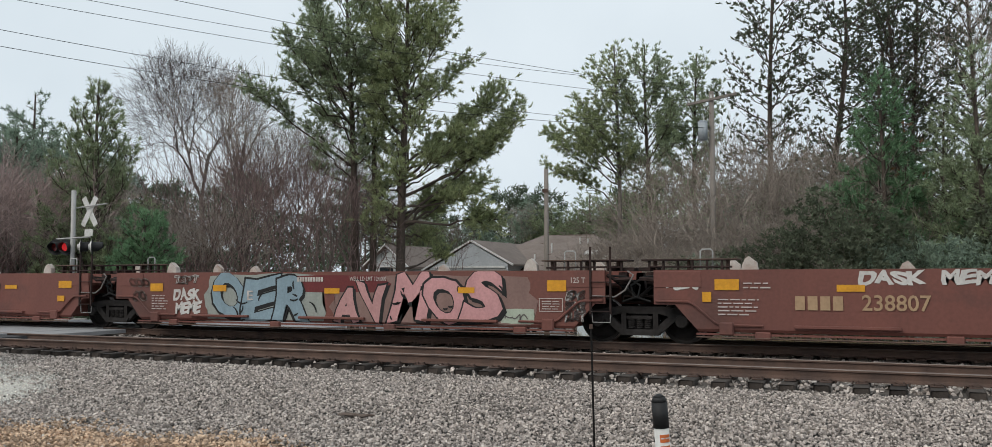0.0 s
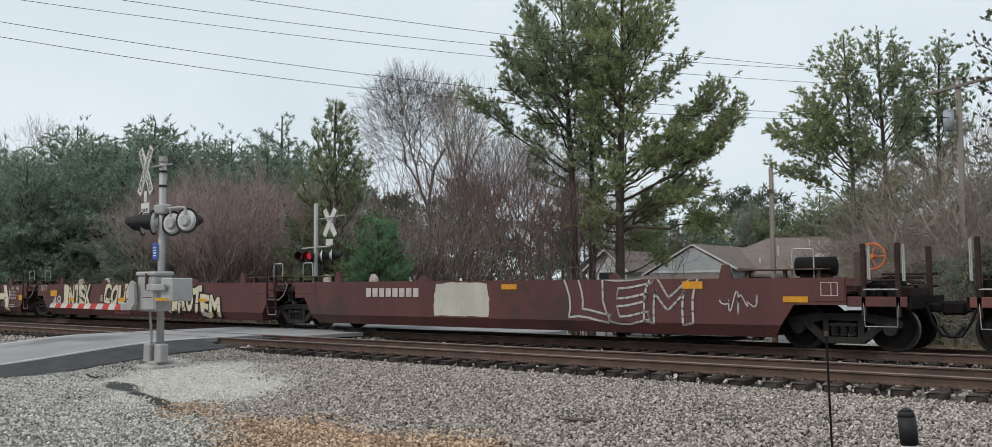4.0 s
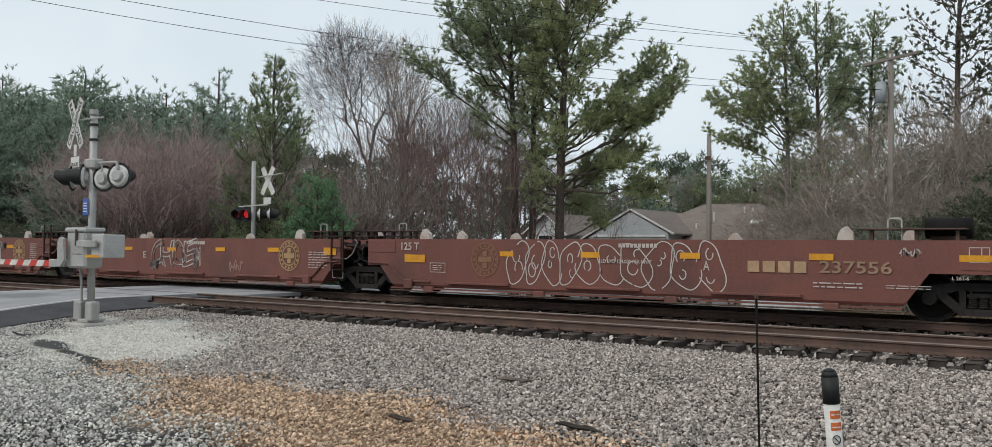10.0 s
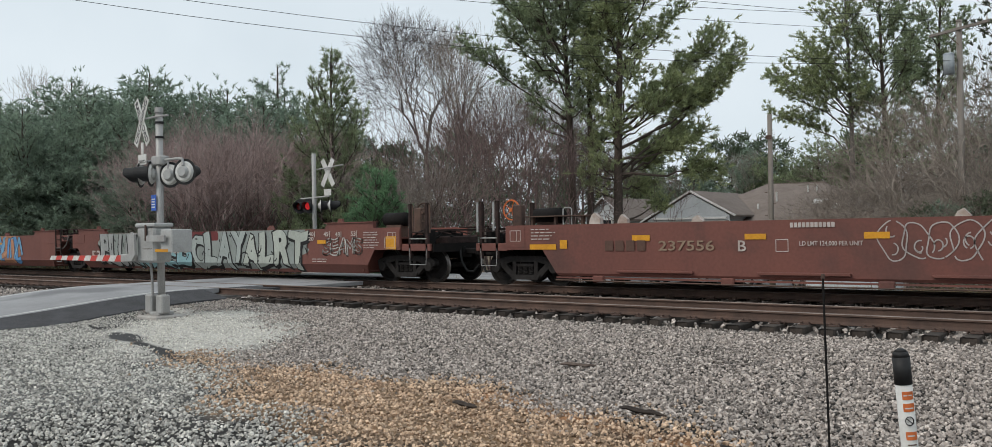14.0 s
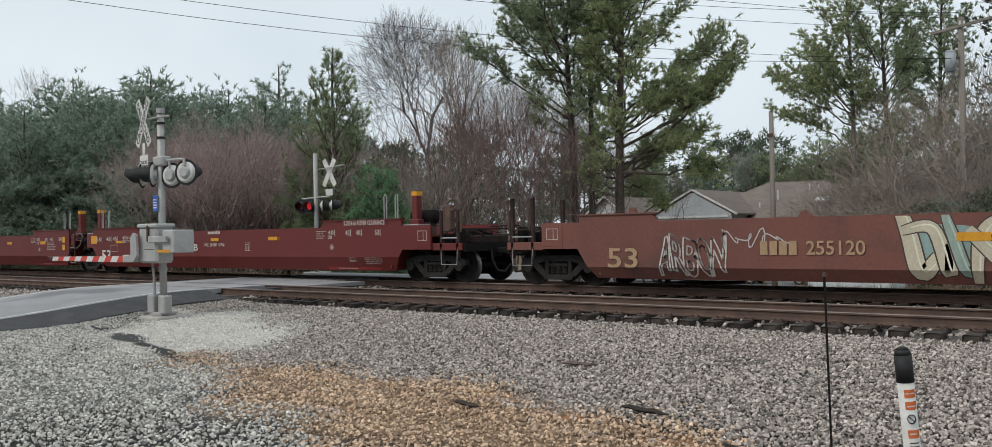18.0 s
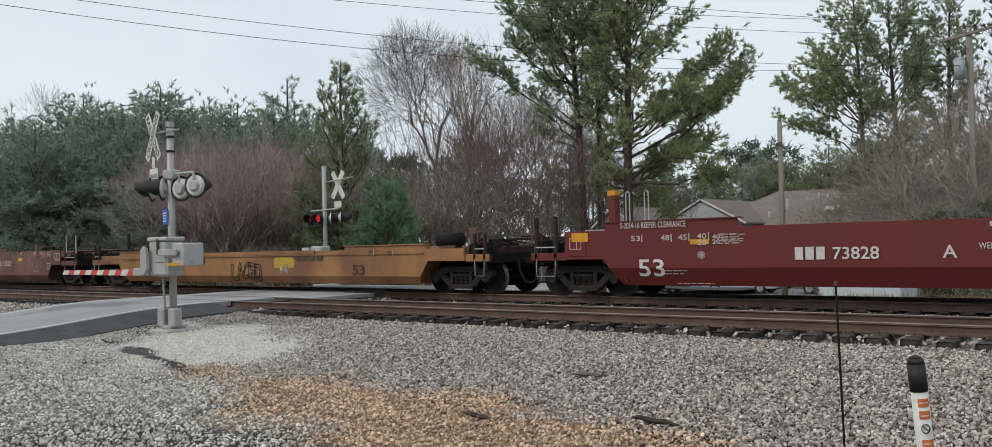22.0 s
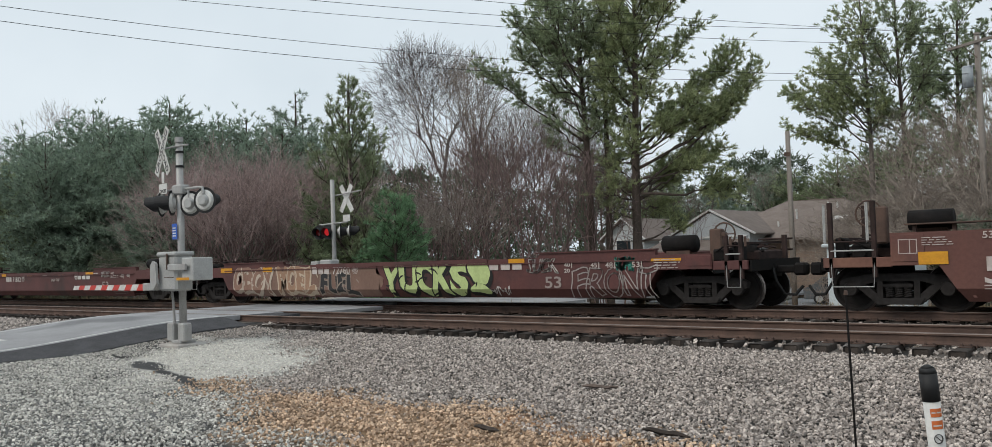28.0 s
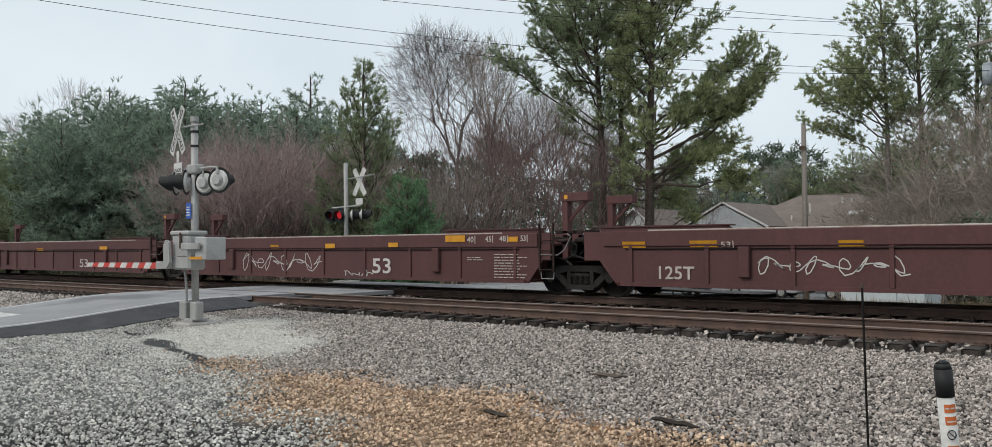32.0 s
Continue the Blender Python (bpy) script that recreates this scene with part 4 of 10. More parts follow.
            for z in (1.24, 1.42):
                part("ladder_rung", C((lo, -1.45, z), (hi, -1.45, z), 0.016, seg=6), "silver" if z < 1.3 else "grime", car)
            part("cross_rail", B(x + d * 1.0 - 0.02, x + d * 1.0 + 0.02, -1.38, 1.3, 1.45, 1.5), "grime", car)
            part("stirrup_step", pipe(bmesh.new(), [(lo, -1.45, 1.0), (lo + 0.02, -1.47, 0.52), (hi - 0.02, -1.47, 0.52), (hi, -1.45, 1.0)], 0.011, 5), "galv", car, "grey stirrup step")
            # brake cylinder, levers and rods on the platform
            part("brake_cylinder", C((x + d * (te + 0.1), -0.55, 1.28), (x + d * (te + 0.65), -0.55, 1.28), 0.15, seg=12), "truck", car, smooth=True)
            bm = bmesh.new()
            pipe(bm, [(x + d * (te + 0.65), -0.55, 1.28), (x + d * 1.3, -0.5, 1.3)], 0.03, 5)
            pipe(bm, [(x + d * 0.9, -1.1, 1.15), (x + d * 0.95, -0.6, 1.32), (x + d * 1.0, 0.2, 1.3)], 0.035, 4)
            pipe(bm, [(x - d * 0.6, -1.3, 1.0), (x + d * 0.4, -1.25, 0.93), (x + d * 1.2, -1.2, 0.9)], 0.025, 5)
            box(bm, x + d * 0.85 - 0.12, x + d * 0.85 + 0.12, -0.35, 0.05, 1.08, 1.5, bevel=0.03)
            box(bm, x + d * 0.55 - 0.15, x + d * 0.55 + 0.15, 0.2, 0.7, 1.08, 1.4, bevel=0.03)
            part("brake_rigging", bm, "truck", car, "dark brake levers and rods")
            pz = min(top - 0.04, 1.62)
            plo, phi = sorted((ex - d * 0.62, ex - d * 0.02))
            bm = B(plo, phi, -HALF - 0.014, -HALF + 0.01, 1.0, pz, bevel=0.006)
            part("end_panel", bm, paint, car, "raised end panel with a bevelled rim")
            bm = bmesh.new()
            mx, mz = (plo + phi) / 2, (1.06 + pz) / 2
            for q in ((mx - 0.17, mx + 0.17, mz + 0.125, mz + 0.14), (mx - 0.17, mx + 0.17, mz - 0.14, mz - 0.125), (mx - 0.17, mx - 0.155, mz - 0.14, mz + 0.14), (mx + 0.155, mx + 0.17, mz - 0.14, mz + 0.14), (mx + 0.03, mx + 0.045, mz - 0.14, mz + 0.14)):
                box(bm, q[0], q[1], -HALF - 0.018, -HALF - 0.013, q[2], q[3])
            if not fam.get("chord"):
                part("panel_marking", bm, "stencil", car)
            else:
                bm.free()
            part("air_hose", pipe(bmesh.new(), [(x + d * 1.4, -0.3, 0.9), (x + d * 1.5, -0.36, 0.6), (x + d * 1.68, -0.36, 0.32), (x + d * 1.9, -0.32, 0.3), (x + d * 2.06, -0.26, 0.5)], 0.034, 6), "rubber", car)
            if unit.get("wheel_end", 0) == d:
                wm = unit.get("wheel_paint", "rust")
                part("brake_wheel", brake_wheel(x + d * 0.55, -0.9, top + 0.42), wm, car, "spoked hand-brake wheel on a bracket")
                part("brake_bracket", B(x + d * 0.2, x + d * 0.5, -0.95, -0.75, top - 0.2, top + 0.55, bevel=0.03) if d > 0 else B(x + d * 0.5, x + d * 0.2, -0.95, -0.75, top - 0.2, top + 0.55, bevel=0.03), "rust", car)
                part("air_tank", C((x - d * 0.2, -0.8, top + 0.24), (x - d * 1.0, -0.8, top + 0.24), 0.2, seg=16), "truck", car, "dark air reservoir lying on the end deck", True)
                part("tank_saddle", B(min(x - d * 0.3, x - d * 0.9), max(x - d * 0.3, x - d * 0.9), -0.95, -0.65, top - 0.28, top + 0.08), "rust", car)
        # bogie under this end
        if kind == "T" or d < 0:
            bogie(0.48 if kind == "J" else 0.46, 1.8, car, x)
    # pipes, ledge and fittings along the bottom edge
    if fam["ledge"]:
        bm = bmesh.new()
        box(bm, xa + 1.3, xb - 1.3, -HALF - 0.06, -HALF + 0.02, bot - 0.06, bot - 0.02)
        part("bottom_ledge", bm, paint, car)
        part("brake_pipe", pipe(bmesh.new(), [(xa + 1.3, -HALF - 0.09, bot - 0.1), (0, -HALF - 0.09, bot - 0.12), (xb - 1.3, -HALF - 0.09, bot - 0.1)], 0.018, 5), "rust", car)
        for k in range(3):
            cx = xa + L * (0.27 + 0.23 * k)
            part("step_plate", B(cx - 0.95, cx + 0.95, -HALF - 0.09, -HALF + 0.0, bot + 0.1, bot + 0.16, bevel=0.01), paint, car)
        for k in range(4):
            cx = xa + L * (0.17 + 0.22 * k)
            part("bracket", B(cx - 0.15, cx + 0.15, -HALF - 0.1, -HALF, bot - 0.14, bot + 0.02, bevel=0.02), paint, car)
    if fam.get("ribs"):
        part("top_strip", B(xa + 2.2, xb - 2.2, -HALF + 0.0, -HALF + 0.09, top, top + 0.035, bevel=0.008), "guide", car, "pale worn strip along the top edge")
        part("top_chord", B(xa + 1.0, xb - 1.0, -HALF - 0.045, -HALF + 0.02, 1.26, top, bevel=0.01), paint, car)
        part("bottom_chord", B(xa + 1.45, xb - 1.45, -HALF - 0.03, -HALF + 0.02, bot, bot + 0.09), paint, car)
        n = 9
        for k in range(n):
            cx = xa + 1.75 + (L - 3.5) * k / (n - 1)
            part("rib", B(cx - 0.05, cx + 0.05, -HALF - 0.04, -HALF, bot + 0.09, 1.26, bevel=0.01), paint, car)
        for cx in (xa + L * 0.24, xb - L * 0.24):
            part("jack_pad", B(cx - 0.13, cx + 0.13, -HALF - 0.1, -HALF, bot + 0.25, 1.24, bevel=0.02), paint, car)
        part("conduit", pipe(bmesh.new(), [(xa + 1.6, -HALF - 0.03, 1.2), (xb - 1.6, -HALF - 0.03, 1.2)], 0.015, 5), "truck", car)
    if fam.get("chord"):
        part("top_chord", B(xa + 1.0, xb - 1.0, -HALF - 0.04, -HALF + 0.02, top - 0.13, top - 0.10), paint, car)
        part("wall_guide", B(-3.5, 3.5, -HALF - 0.03, -HALF + 0.0, top - 0.09, top + 0.03), paint, car)
    if fam["riser" if "riser" in fam else "deck"] and unit["family"] in ("dark", "smooth", "long", "rusty"):
        for gx in (-0.16, 0.2):
            part("stacking_cone", guide_block(L * gx, -1.42, top - 0.12, 1), "guide" if unit["family"] == "smooth" else paint, car)
    for put in DECO.get(unit["name"], ()):
        put(car, fam)
    return car


# ---- paint on the cars: reflectors, stencils, emblems and graffiti ----
DECO = {}
PATCHES = collections.Counter()


def tint(rgb):
    key = "paint_%02d_%02d_%02d" % tuple(round(c * 99) for c in rgb)
    if key not in M:
        M[key] = mat(key, rgb, tuple(c * 0.68 for c in rgb), scale=2.2, fine=18, rough=0.6, bump=0.03, streak=0.4, mix=0.8)
    return key


def paint_on(name, bm, material, car, fam, layer, label="", kind=""):
    """Lay a flat shape of x and z on the near side, following the fold of the plate."""
    fold, bot, inset = fam["fold"], fam["bot"], fam["inset"]
    if any(v.co.z < fold - 0.01 for v in bm.verts):
        bmesh.ops.bisect_plane(bm, geom=bm.verts[:] + bm.edges[:] + bm.faces[:], plane_co=(0, 0, fold), plane_no=(0, 0, 1))
    for v in bm.verts:
        z = v.co.z
        y = -HALF - 0.004 * layer
        if z < fold:
            y += inset * (fold - max(z, bot)) / (fold - bot)
            v.co.z = max(z, bot + 0.012)
        if fam.get("ribs") and z > 1.25:
            y -= 0.047
        if z > fam["top"] + 0.005:
            y -= 0.008
        v.co.y = y + min(0.0015, max(-0.0015, v.co.y))
    tagged(part(name, bm, material, car, label), kind=kind)


def blob(x0, z0, x1, z1, rough, rnd, n=40):
    """A patch with an uneven, rounded outline."""
    bm = bmesh.new()
    vs = []
    ph = [rnd.uniform(0, 6.3) for _ in range(3)]
    for k in range(n):
        a = 2 * math.pi * k / n
        c, s = math.cos(a), math.sin(a)
        r = 1 / max(abs(c), abs(s)) ** 0.85 * (1 + rough * (0.5 * math.sin(3 * a + ph[0]) + 0.35 * math.sin(7 * a + ph[1]) + 0.3 * math.sin(13 * a + ph[2])))
        vs.append(bm.verts.new(((x0 + x1) / 2 + (x1 - x0) / 2 * c * r, 0, (z0 + z1) / 2 + (z1 - z0) / 2 * s * r)))
    bm.faces.new(vs)
    bmesh.ops.triangulate(bm, faces=bm.faces[:])
    return bm


def fitted(text, x0, z0, x1, z1, fat=0.0, shear=0.0):
    bm = bmesh.new()
    bm.from_mesh(letters(text, 1.0, fat=fat, shear=shear))
    xs, zs = [v.co.x for v in bm.verts], [v.co.z for v in bm.verts]
    a, b, c, d = min(xs), max(xs), min(zs), max(zs)
    for v in bm.verts:
        v.co.x = x0 + (v.co.x - a) / (b - a) * (x1 - x0)
        v.co.z = z0 + (v.co.z - c) / (d - c) * (z1 - z0)
    return bm


def yellow(u, x0, z0, x1, z1):
    DECO.setdefault(u, []).append(lambda car, fam: paint_on("reflector", flat(x0, z0, x1, z1), "yellow", car, fam, 5))


def flat(x0, z0, x1, z1):
    bm = bmesh.new()
    bm.faces.new([bm.verts.new((x, 0, z)) for x, z in ((x0, z0), (x1, z0), (x1, z1), (x0, z1))])
    return bm


def stencil(u, text, x0, z0, x1, z1, rgb=None):
    DECO.setdefault(u, []).append(lambda car, fam: paint_on("stencil", fitted(text, x0, z0, x1, z1, 0.012), tint(rgb) if rgb else "stencil", car, fam, 6, kind="stuff"))
    if text in ("40", "45", "48", "53") and z1 - z0 < 0.2:
        tick(u, x1 + 0.035, z0 - 0.03, z1 + 0.02)


def plate(u, x0, z0, x1, z1, rgb, layer=1.5):
    """A painted rectangle."""
    DECO.setdefault(u, []).append(lambda car, fam: paint_on("painted_panel", flat(x0, z0, x1, z1), tint(rgb), car, fam, layer))


def tick(u, x, z0, z1):
    """The short upright mark beside a container size."""
    DECO.setdefault(u, []).append(lambda car, fam: paint_on("size_mark", flat(x, z0, x + 0.028, z1), "stencil", car, fam, 6))


def loops_tag(u, n, x0, z0, x1, z1, rgb, width=0.022):
    """A row of hollow swollen letters drawn in one thin line, with loops within."""
    def put(car, fam):
        rnd = random.Random(n * 7 + int(abs(x0) * 100))
        step = (x1 - x0) / n
        bm = bmesh.new()

        def stroke(pts):
            for (ax, az), (bx, bz) in zip(pts, pts[1:]):
                d = math.hypot(bx - ax, bz - az) + 1e-6
                nx, nz = -(bz - az) / d * width / 2, (bx - ax) / d * width / 2
                bm.faces.new([bm.verts.new((x, 0, z)) for x, z in ((ax + nx, az + nz), (bx + nx, bz + nz), (bx - nx, bz - nz), (ax - nx, az - nz))])

        for k in range(n):
            cx, cz = x0 + step * (k + 0.5), (z0 + z1) / 2
            rx, rz, lean, ph = step * rnd.uniform(0.5, 0.66), (z1 - z0) * rnd.uniform(0.42, 0.5), rnd.uniform(-0.25, 0.25), rnd.uniform(0, 6.3)
            gap0 = rnd.uniform(0, 6.3)
            ring = [(cx + rx * math.cos(a) * (1 + 0.16 * math.sin(3 * a + ph)) + lean * rz * math.sin(a), cz + rz * math.sin(a) * (1 + 0.08 * math.sin(2 * a + ph))) for a in np.linspace(gap0, gap0 + rnd.uniform(5.2, 6.28), 30)]
            stroke(ring)
            for _ in range(2):
                a0, q = rnd.uniform(0, 6.3), rnd.uniform(0.15, 0.4)
                ox, oz = cx + rnd.uniform(-0.3, 0.3) * rx, cz + rnd.uniform(-0.55, 0.55) * rz
                stroke([(ox + rx * q * math.cos(a), oz + rz * q * 0.9 * math.sin(a)) for a in np.linspace(a0, a0 + rnd.uniform(2.5, 6.0), 14)])
        paint_on("graffiti_line", below(bm, fam["top"] - 0.006), tint(rgb), car, fam, 4, kind="stuff")
    DECO.setdefault(u, []).append(put)


def bars(u, x0, z0, x1, z1, n=4, across=True, rgb=None):
    """Writing too small to read, or a company's mark: plain bars."""
    def put(car, fam):
        rnd = random.Random(int(abs(x0) * 1000) + n)
        bm = bmesh.new()
        rows = n if across else max(n, round((z1 - z0) / 0.075))
        for k in range(rows):
            if across:
                w = (x1 - x0) / n
                vs = (x0 + w * k, z0, x0 + w * (k + 0.78), z1)
            else:
                h = (z1 - z0) / rows
                x, e = x0, x0 + (x1 - x0) * rnd.uniform(0.7, 1.0)
                while x < e - 0.03:
                    w = min(rnd.uniform(0.07, 0.24), e - x)
                    bm.faces.new([bm.verts.new(q) for q in ((x, 0, z0 + h * (k + 0.34)), (x + w, 0, z0 + h * (k + 0.34)), (x + w, 0, z0 + h * (k + 0.66)), (x, 0, z0 + h * (k + 0.66)))])
                    x += w + 0.035
                continue
            a, b, c, d = vs
            bm.faces.new([bm.verts.new((x, 0, z)) for x, z in ((a, b), (c, b), (c, d), (a, d))])
        paint_on("marking", bm, tint(rgb) if rgb else "stencil", car, fam, 6, kind="stuff")
    DECO.setdefault(u, []).append(put)


def frame_box(u, x0, z0, x1, z1):
    def put(car, fam):
        t = 0.015
        bm = bmesh.new()
        for a, b, c, d in ((x0, z0, x1, z0 + t), (x0, z1 - t, x1, z1), (x0, z0 + t, x0 + t, z1 - t), (x1 - t, z0 + t, x1, z1 - t)):
            bm.faces.new([bm.verts.new((x, 0, z)) for x, z in ((a, b), (c, b), (c, d), (a, d))])
        paint_on("stencil", bm, "stencil", car, fam, 6)
    DECO.setdefault(u, []).append(put)


def emblem(u, x0, z0, x1, z1, rgb):
    """A round emblem: ring, disc and a cross-shaped centre, with no lettering."""
    def put(car, fam):
        cx, cz, rx, rz = (x0 + x1) / 2, (z0 + z1) / 2, (x1 - x0) / 2, (z1 - z0) / 2
        bm = bmesh.new()
        for r0, r1 in ((0.93, 1.0), (0.6, 0.68)):
            vs = [[bm.verts.new((cx + rx * r * math.cos(a), 0, cz + rz * r * math.sin(a))) for a in np.linspace(0, 2 * math.pi, 33)[:-1]] for r in (r0, r1)]
            for k in range(32):
                bm.faces.new((vs[0][k], vs[0][(k + 1) % 32], vs[1][(k + 1) % 32], vs[1][k]))
        for k in range(16):
            a = 2 * math.pi * k / 16
            p = [(0.74, a - 0.1), (0.74, a + 0.1), (0.88, a + 0.09), (0.88, a - 0.09)]
            bm.faces.new([bm.verts.new((cx + rx * r * math.cos(b), 0, cz + rz * r * math.sin(b))) for r, b in p])
        for a, b, c, d in ((-0.5, -0.16, 0.5, 0.16), (-0.16, 0.19, 0.16, 0.5), (-0.16, -0.5, 0.16, -0.19)):
            bm.faces.new([bm.verts.new((cx + rx * x, 0, cz + rz * z)) for x, z in ((a, b), (c, b), (c, d), (a, d))])
        paint_on("emblem", bm, tint(rgb), car, fam, 5, "faded round emblem")
    DECO.setdefault(u, []).append(put)


def below(bm, top):
    for v in bm.verts:
        v.co.z = min(v.co.z, top)
    return bm


def patch(u, x0, z0, x1, z1, rgb, rough=0.05):
    layer = 0.6 + 0.22 * PATCHES[u]
    PATCHES[u] = (PATCHES[u] + 1) % 6
    DECO.setdefault(u, []).append(lambda car, fam: paint_on("graffiti_ground", below(blob(x0, z0, x1, z1, rough, random.Random(int(abs(x0) * 997))), fam["top"] - 0.006), tint(rgb), car, fam, layer))


def hand_warp(x, z, box_of, w):
    """Bend a point of a letter as a spraying hand would: lean, belly, sway."""
    cx, cz, bw, bh = box_of
    u, v = (x - cx) / bw, (z - cz) / bh
    lean, belly, sway, ph = w
    x = cx + bw * (u * (1 + belly * v) + lean * v + sway * math.sin(4.2 * v + ph))
    return x, cz + bh * (v + 0.07 * math.sin(3.4 * u + ph))


def graffiti(u, text, x0, z0, x1, z1, fill=(0.6, 0.55, 0.42), line=(0.015, 0.015, 0.015), fat=0.05, edge=0.05):
    """Fat hand-drawn letters that bend and overlap, with an outline and a cast edge behind the fill and lines within."""
    def put(car, fam):
        rnd = random.Random(sum(map(ord, text)) + int(abs(x0) * 100))
        n = len(text)
        step = (x1 - x0) / n
        hold = [(rnd.uniform(-0.07, 0.05), rnd.uniform(-0.03, 0.08), rnd.uniform(0.0, 0.16), (rnd.uniform(-0.18, 0.18), rnd.uniform(-0.28, 0.28), rnd.uniform(0.03, 0.09), rnd.uniform(0, 6.3))) for _ in text]
        jobs = [(line, edge, 2, 0.0), (fill, 0.0, 3, 0.0)] if line else [(fill, 0.0, 3, 0.0)]
        if line and z1 - z0 > 0.7:
            jobs.insert(0, (line, edge * 0.8, 1.9, 0.06))
        for rgb, grow, layer, cast in jobs:
            for k, ch in enumerate(text):
                if ch == " ":
                    continue
                dz, dh, dw, w = hold[k]
                a, b = x0 + step * (k - 0.03 - dw / 2) - grow, x0 + step * (k + 1.0 + dw / 2) + grow
                c, d = z0 + (z1 - z0) * (0.03 + dz) - grow, z1 + (z1 - z0) * (dz + dh) + grow
                d = min(d, fam["top"] - 0.01)
                one = fitted(ch, a, c, b, d, fat + grow * 0.5)
                bmesh.ops.subdivide_edges(one, edges=[e for e in one.edges if e.calc_length() > 0.16], cuts=2)
                bmesh.ops.triangulate(one, faces=[f for f in one.faces if len(f.verts) > 4])
                at = ((a + b) / 2, (c + d) / 2, x1 / n - x0 / n, z1 - z0)
                for v in one.verts:
                    x, z = hand_warp(v.co.x, v.co.z, at, w)
                    v.co.x, v.co.z = x + cast, min(z - cast, fam["top"] - 0.008)
                paint_on("graffiti_letter", one, tint(rgb), car, fam, 2.0 + 0.26 * (k % 9) + (layer - 1.9) * 0.13)
        if fill and line and n >= 3 and z1 - z0 > 0.5:
            # thin lines and chips drawn within the letters
            bm = bmesh.new()
            for _ in range(3 * n):
                ax, az = rnd.uniform(x0, x1), rnd.uniform(z0 + 0.1, z1 - 0.2)
                rad, a0, span = rnd.uniform(0.08, 0.3), rnd.uniform(0, 6.3), rnd.uniform(0.5, 1.6)
                pts = [(ax + rad * math.cos(a0 + span * q / 5), az + rad * math.sin(a0 + span * q / 5)) for q in range(6)]
                for q, ((px, pz), (qx, qz)) in enumerate(zip(pts, pts[1:])):
                    if min(pz, qz) < z0 + 0.02 or max(pz, qz) > min(z1, fam["top"]) - 0.04:
                        continue
                    d = math.hypot(qx - px, qz - pz) + 1e-6
                    w = 0.012 + 0.012 * math.sin(math.pi * (q + 0.5) / 5)
                    nx, nz = -(qz - pz) / d * w, (qx - px) / d * w
                    bm.faces.new([bm.verts.new((x, 0, z)) for x, z in ((px + nx, pz + nz), (qx + nx, qz + nz), (qx - nx, qz - nz), (px - nx, pz - nz))])
            paint_on("graffiti_drip", bm, tint(line), car, fam, 4.6, kind="stuff")
    DECO.setdefault(u, []).append(put)


def outline_tag(u, text, x0, z0, x1, z1, rgb=(0.5, 0.47, 0.45), width=0.022):
    """Hollow letters sprayed in one thin line."""
    def put(car, fam):
        rnd = random.Random(len(text) + int(abs(x0) * 100))
        n = len(text)
        step = (x1 - x0) / n
        paths = []
        for k, ch in enumerate(text):
            if ch == " ":
                continue
            src = fitted(ch, 0, 0, 1, 1, 0.02)
            flatf = [f for f in src.faces if abs(f.normal.y) > 0.9 and f.calc_center_median().y < 0]
            edges = {}
            for f in flatf:
                for e in f.edges:
                    edges[e] = edges.get(e, 0) + 1
            dz = rnd.uniform(-0.05, 0.05)
            w = (rnd.uniform(-0.22, 0.22), rnd.uniform(-0.4, 0.4), rnd.uniform(0.04, 0.11), rnd.uniform(0, 6.3))
            at = (x0 + step * (k + 0.525), z0 + (z1 - z0) * (0.5 + dz), step, z1 - z0)
            for e, c in edges.items():
                if c == 1:
                    p, q = (v.co for v in e.verts)
                    m = 1 if (p - q).length < 0.15 else 4
                    pts = [hand_warp(x0 + step * (k + (p.x + (q.x - p.x) * i / m) * 1.12), z0 + (z1 - z0) * (p.z + (q.z - p.z) * i / m + dz), at, w) for i in range(m + 1)]
                    paths += list(zip(pts, pts[1:]))
            src.free()
        bm = bmesh.new()
        for (ax, az), (bx, bz) in paths:
            d = math.hypot(bx - ax, bz - az) + 1e-6
            nx, nz = -(bz - az) / d * width / 2, (bx - ax) / d * width / 2
            ex, ez = (bx - ax) / d * width * 0.3, (bz - az) / d * width * 0.3
            bm.faces.new([bm.verts.new((x, 0, z)) for x, z in ((ax - ex + nx, az - ez + nz), (bx + ex + nx, bz + ez + nz), (bx + ex - nx, bz + ez - nz), (ax - ex - nx, az - ez - nz))])
        paint_on("graffiti_line", below(bm, fam["top"] - 0.006), tint(rgb), car, fam, 4, kind="stuff")
    DECO.setdefault(u, []).append(put)


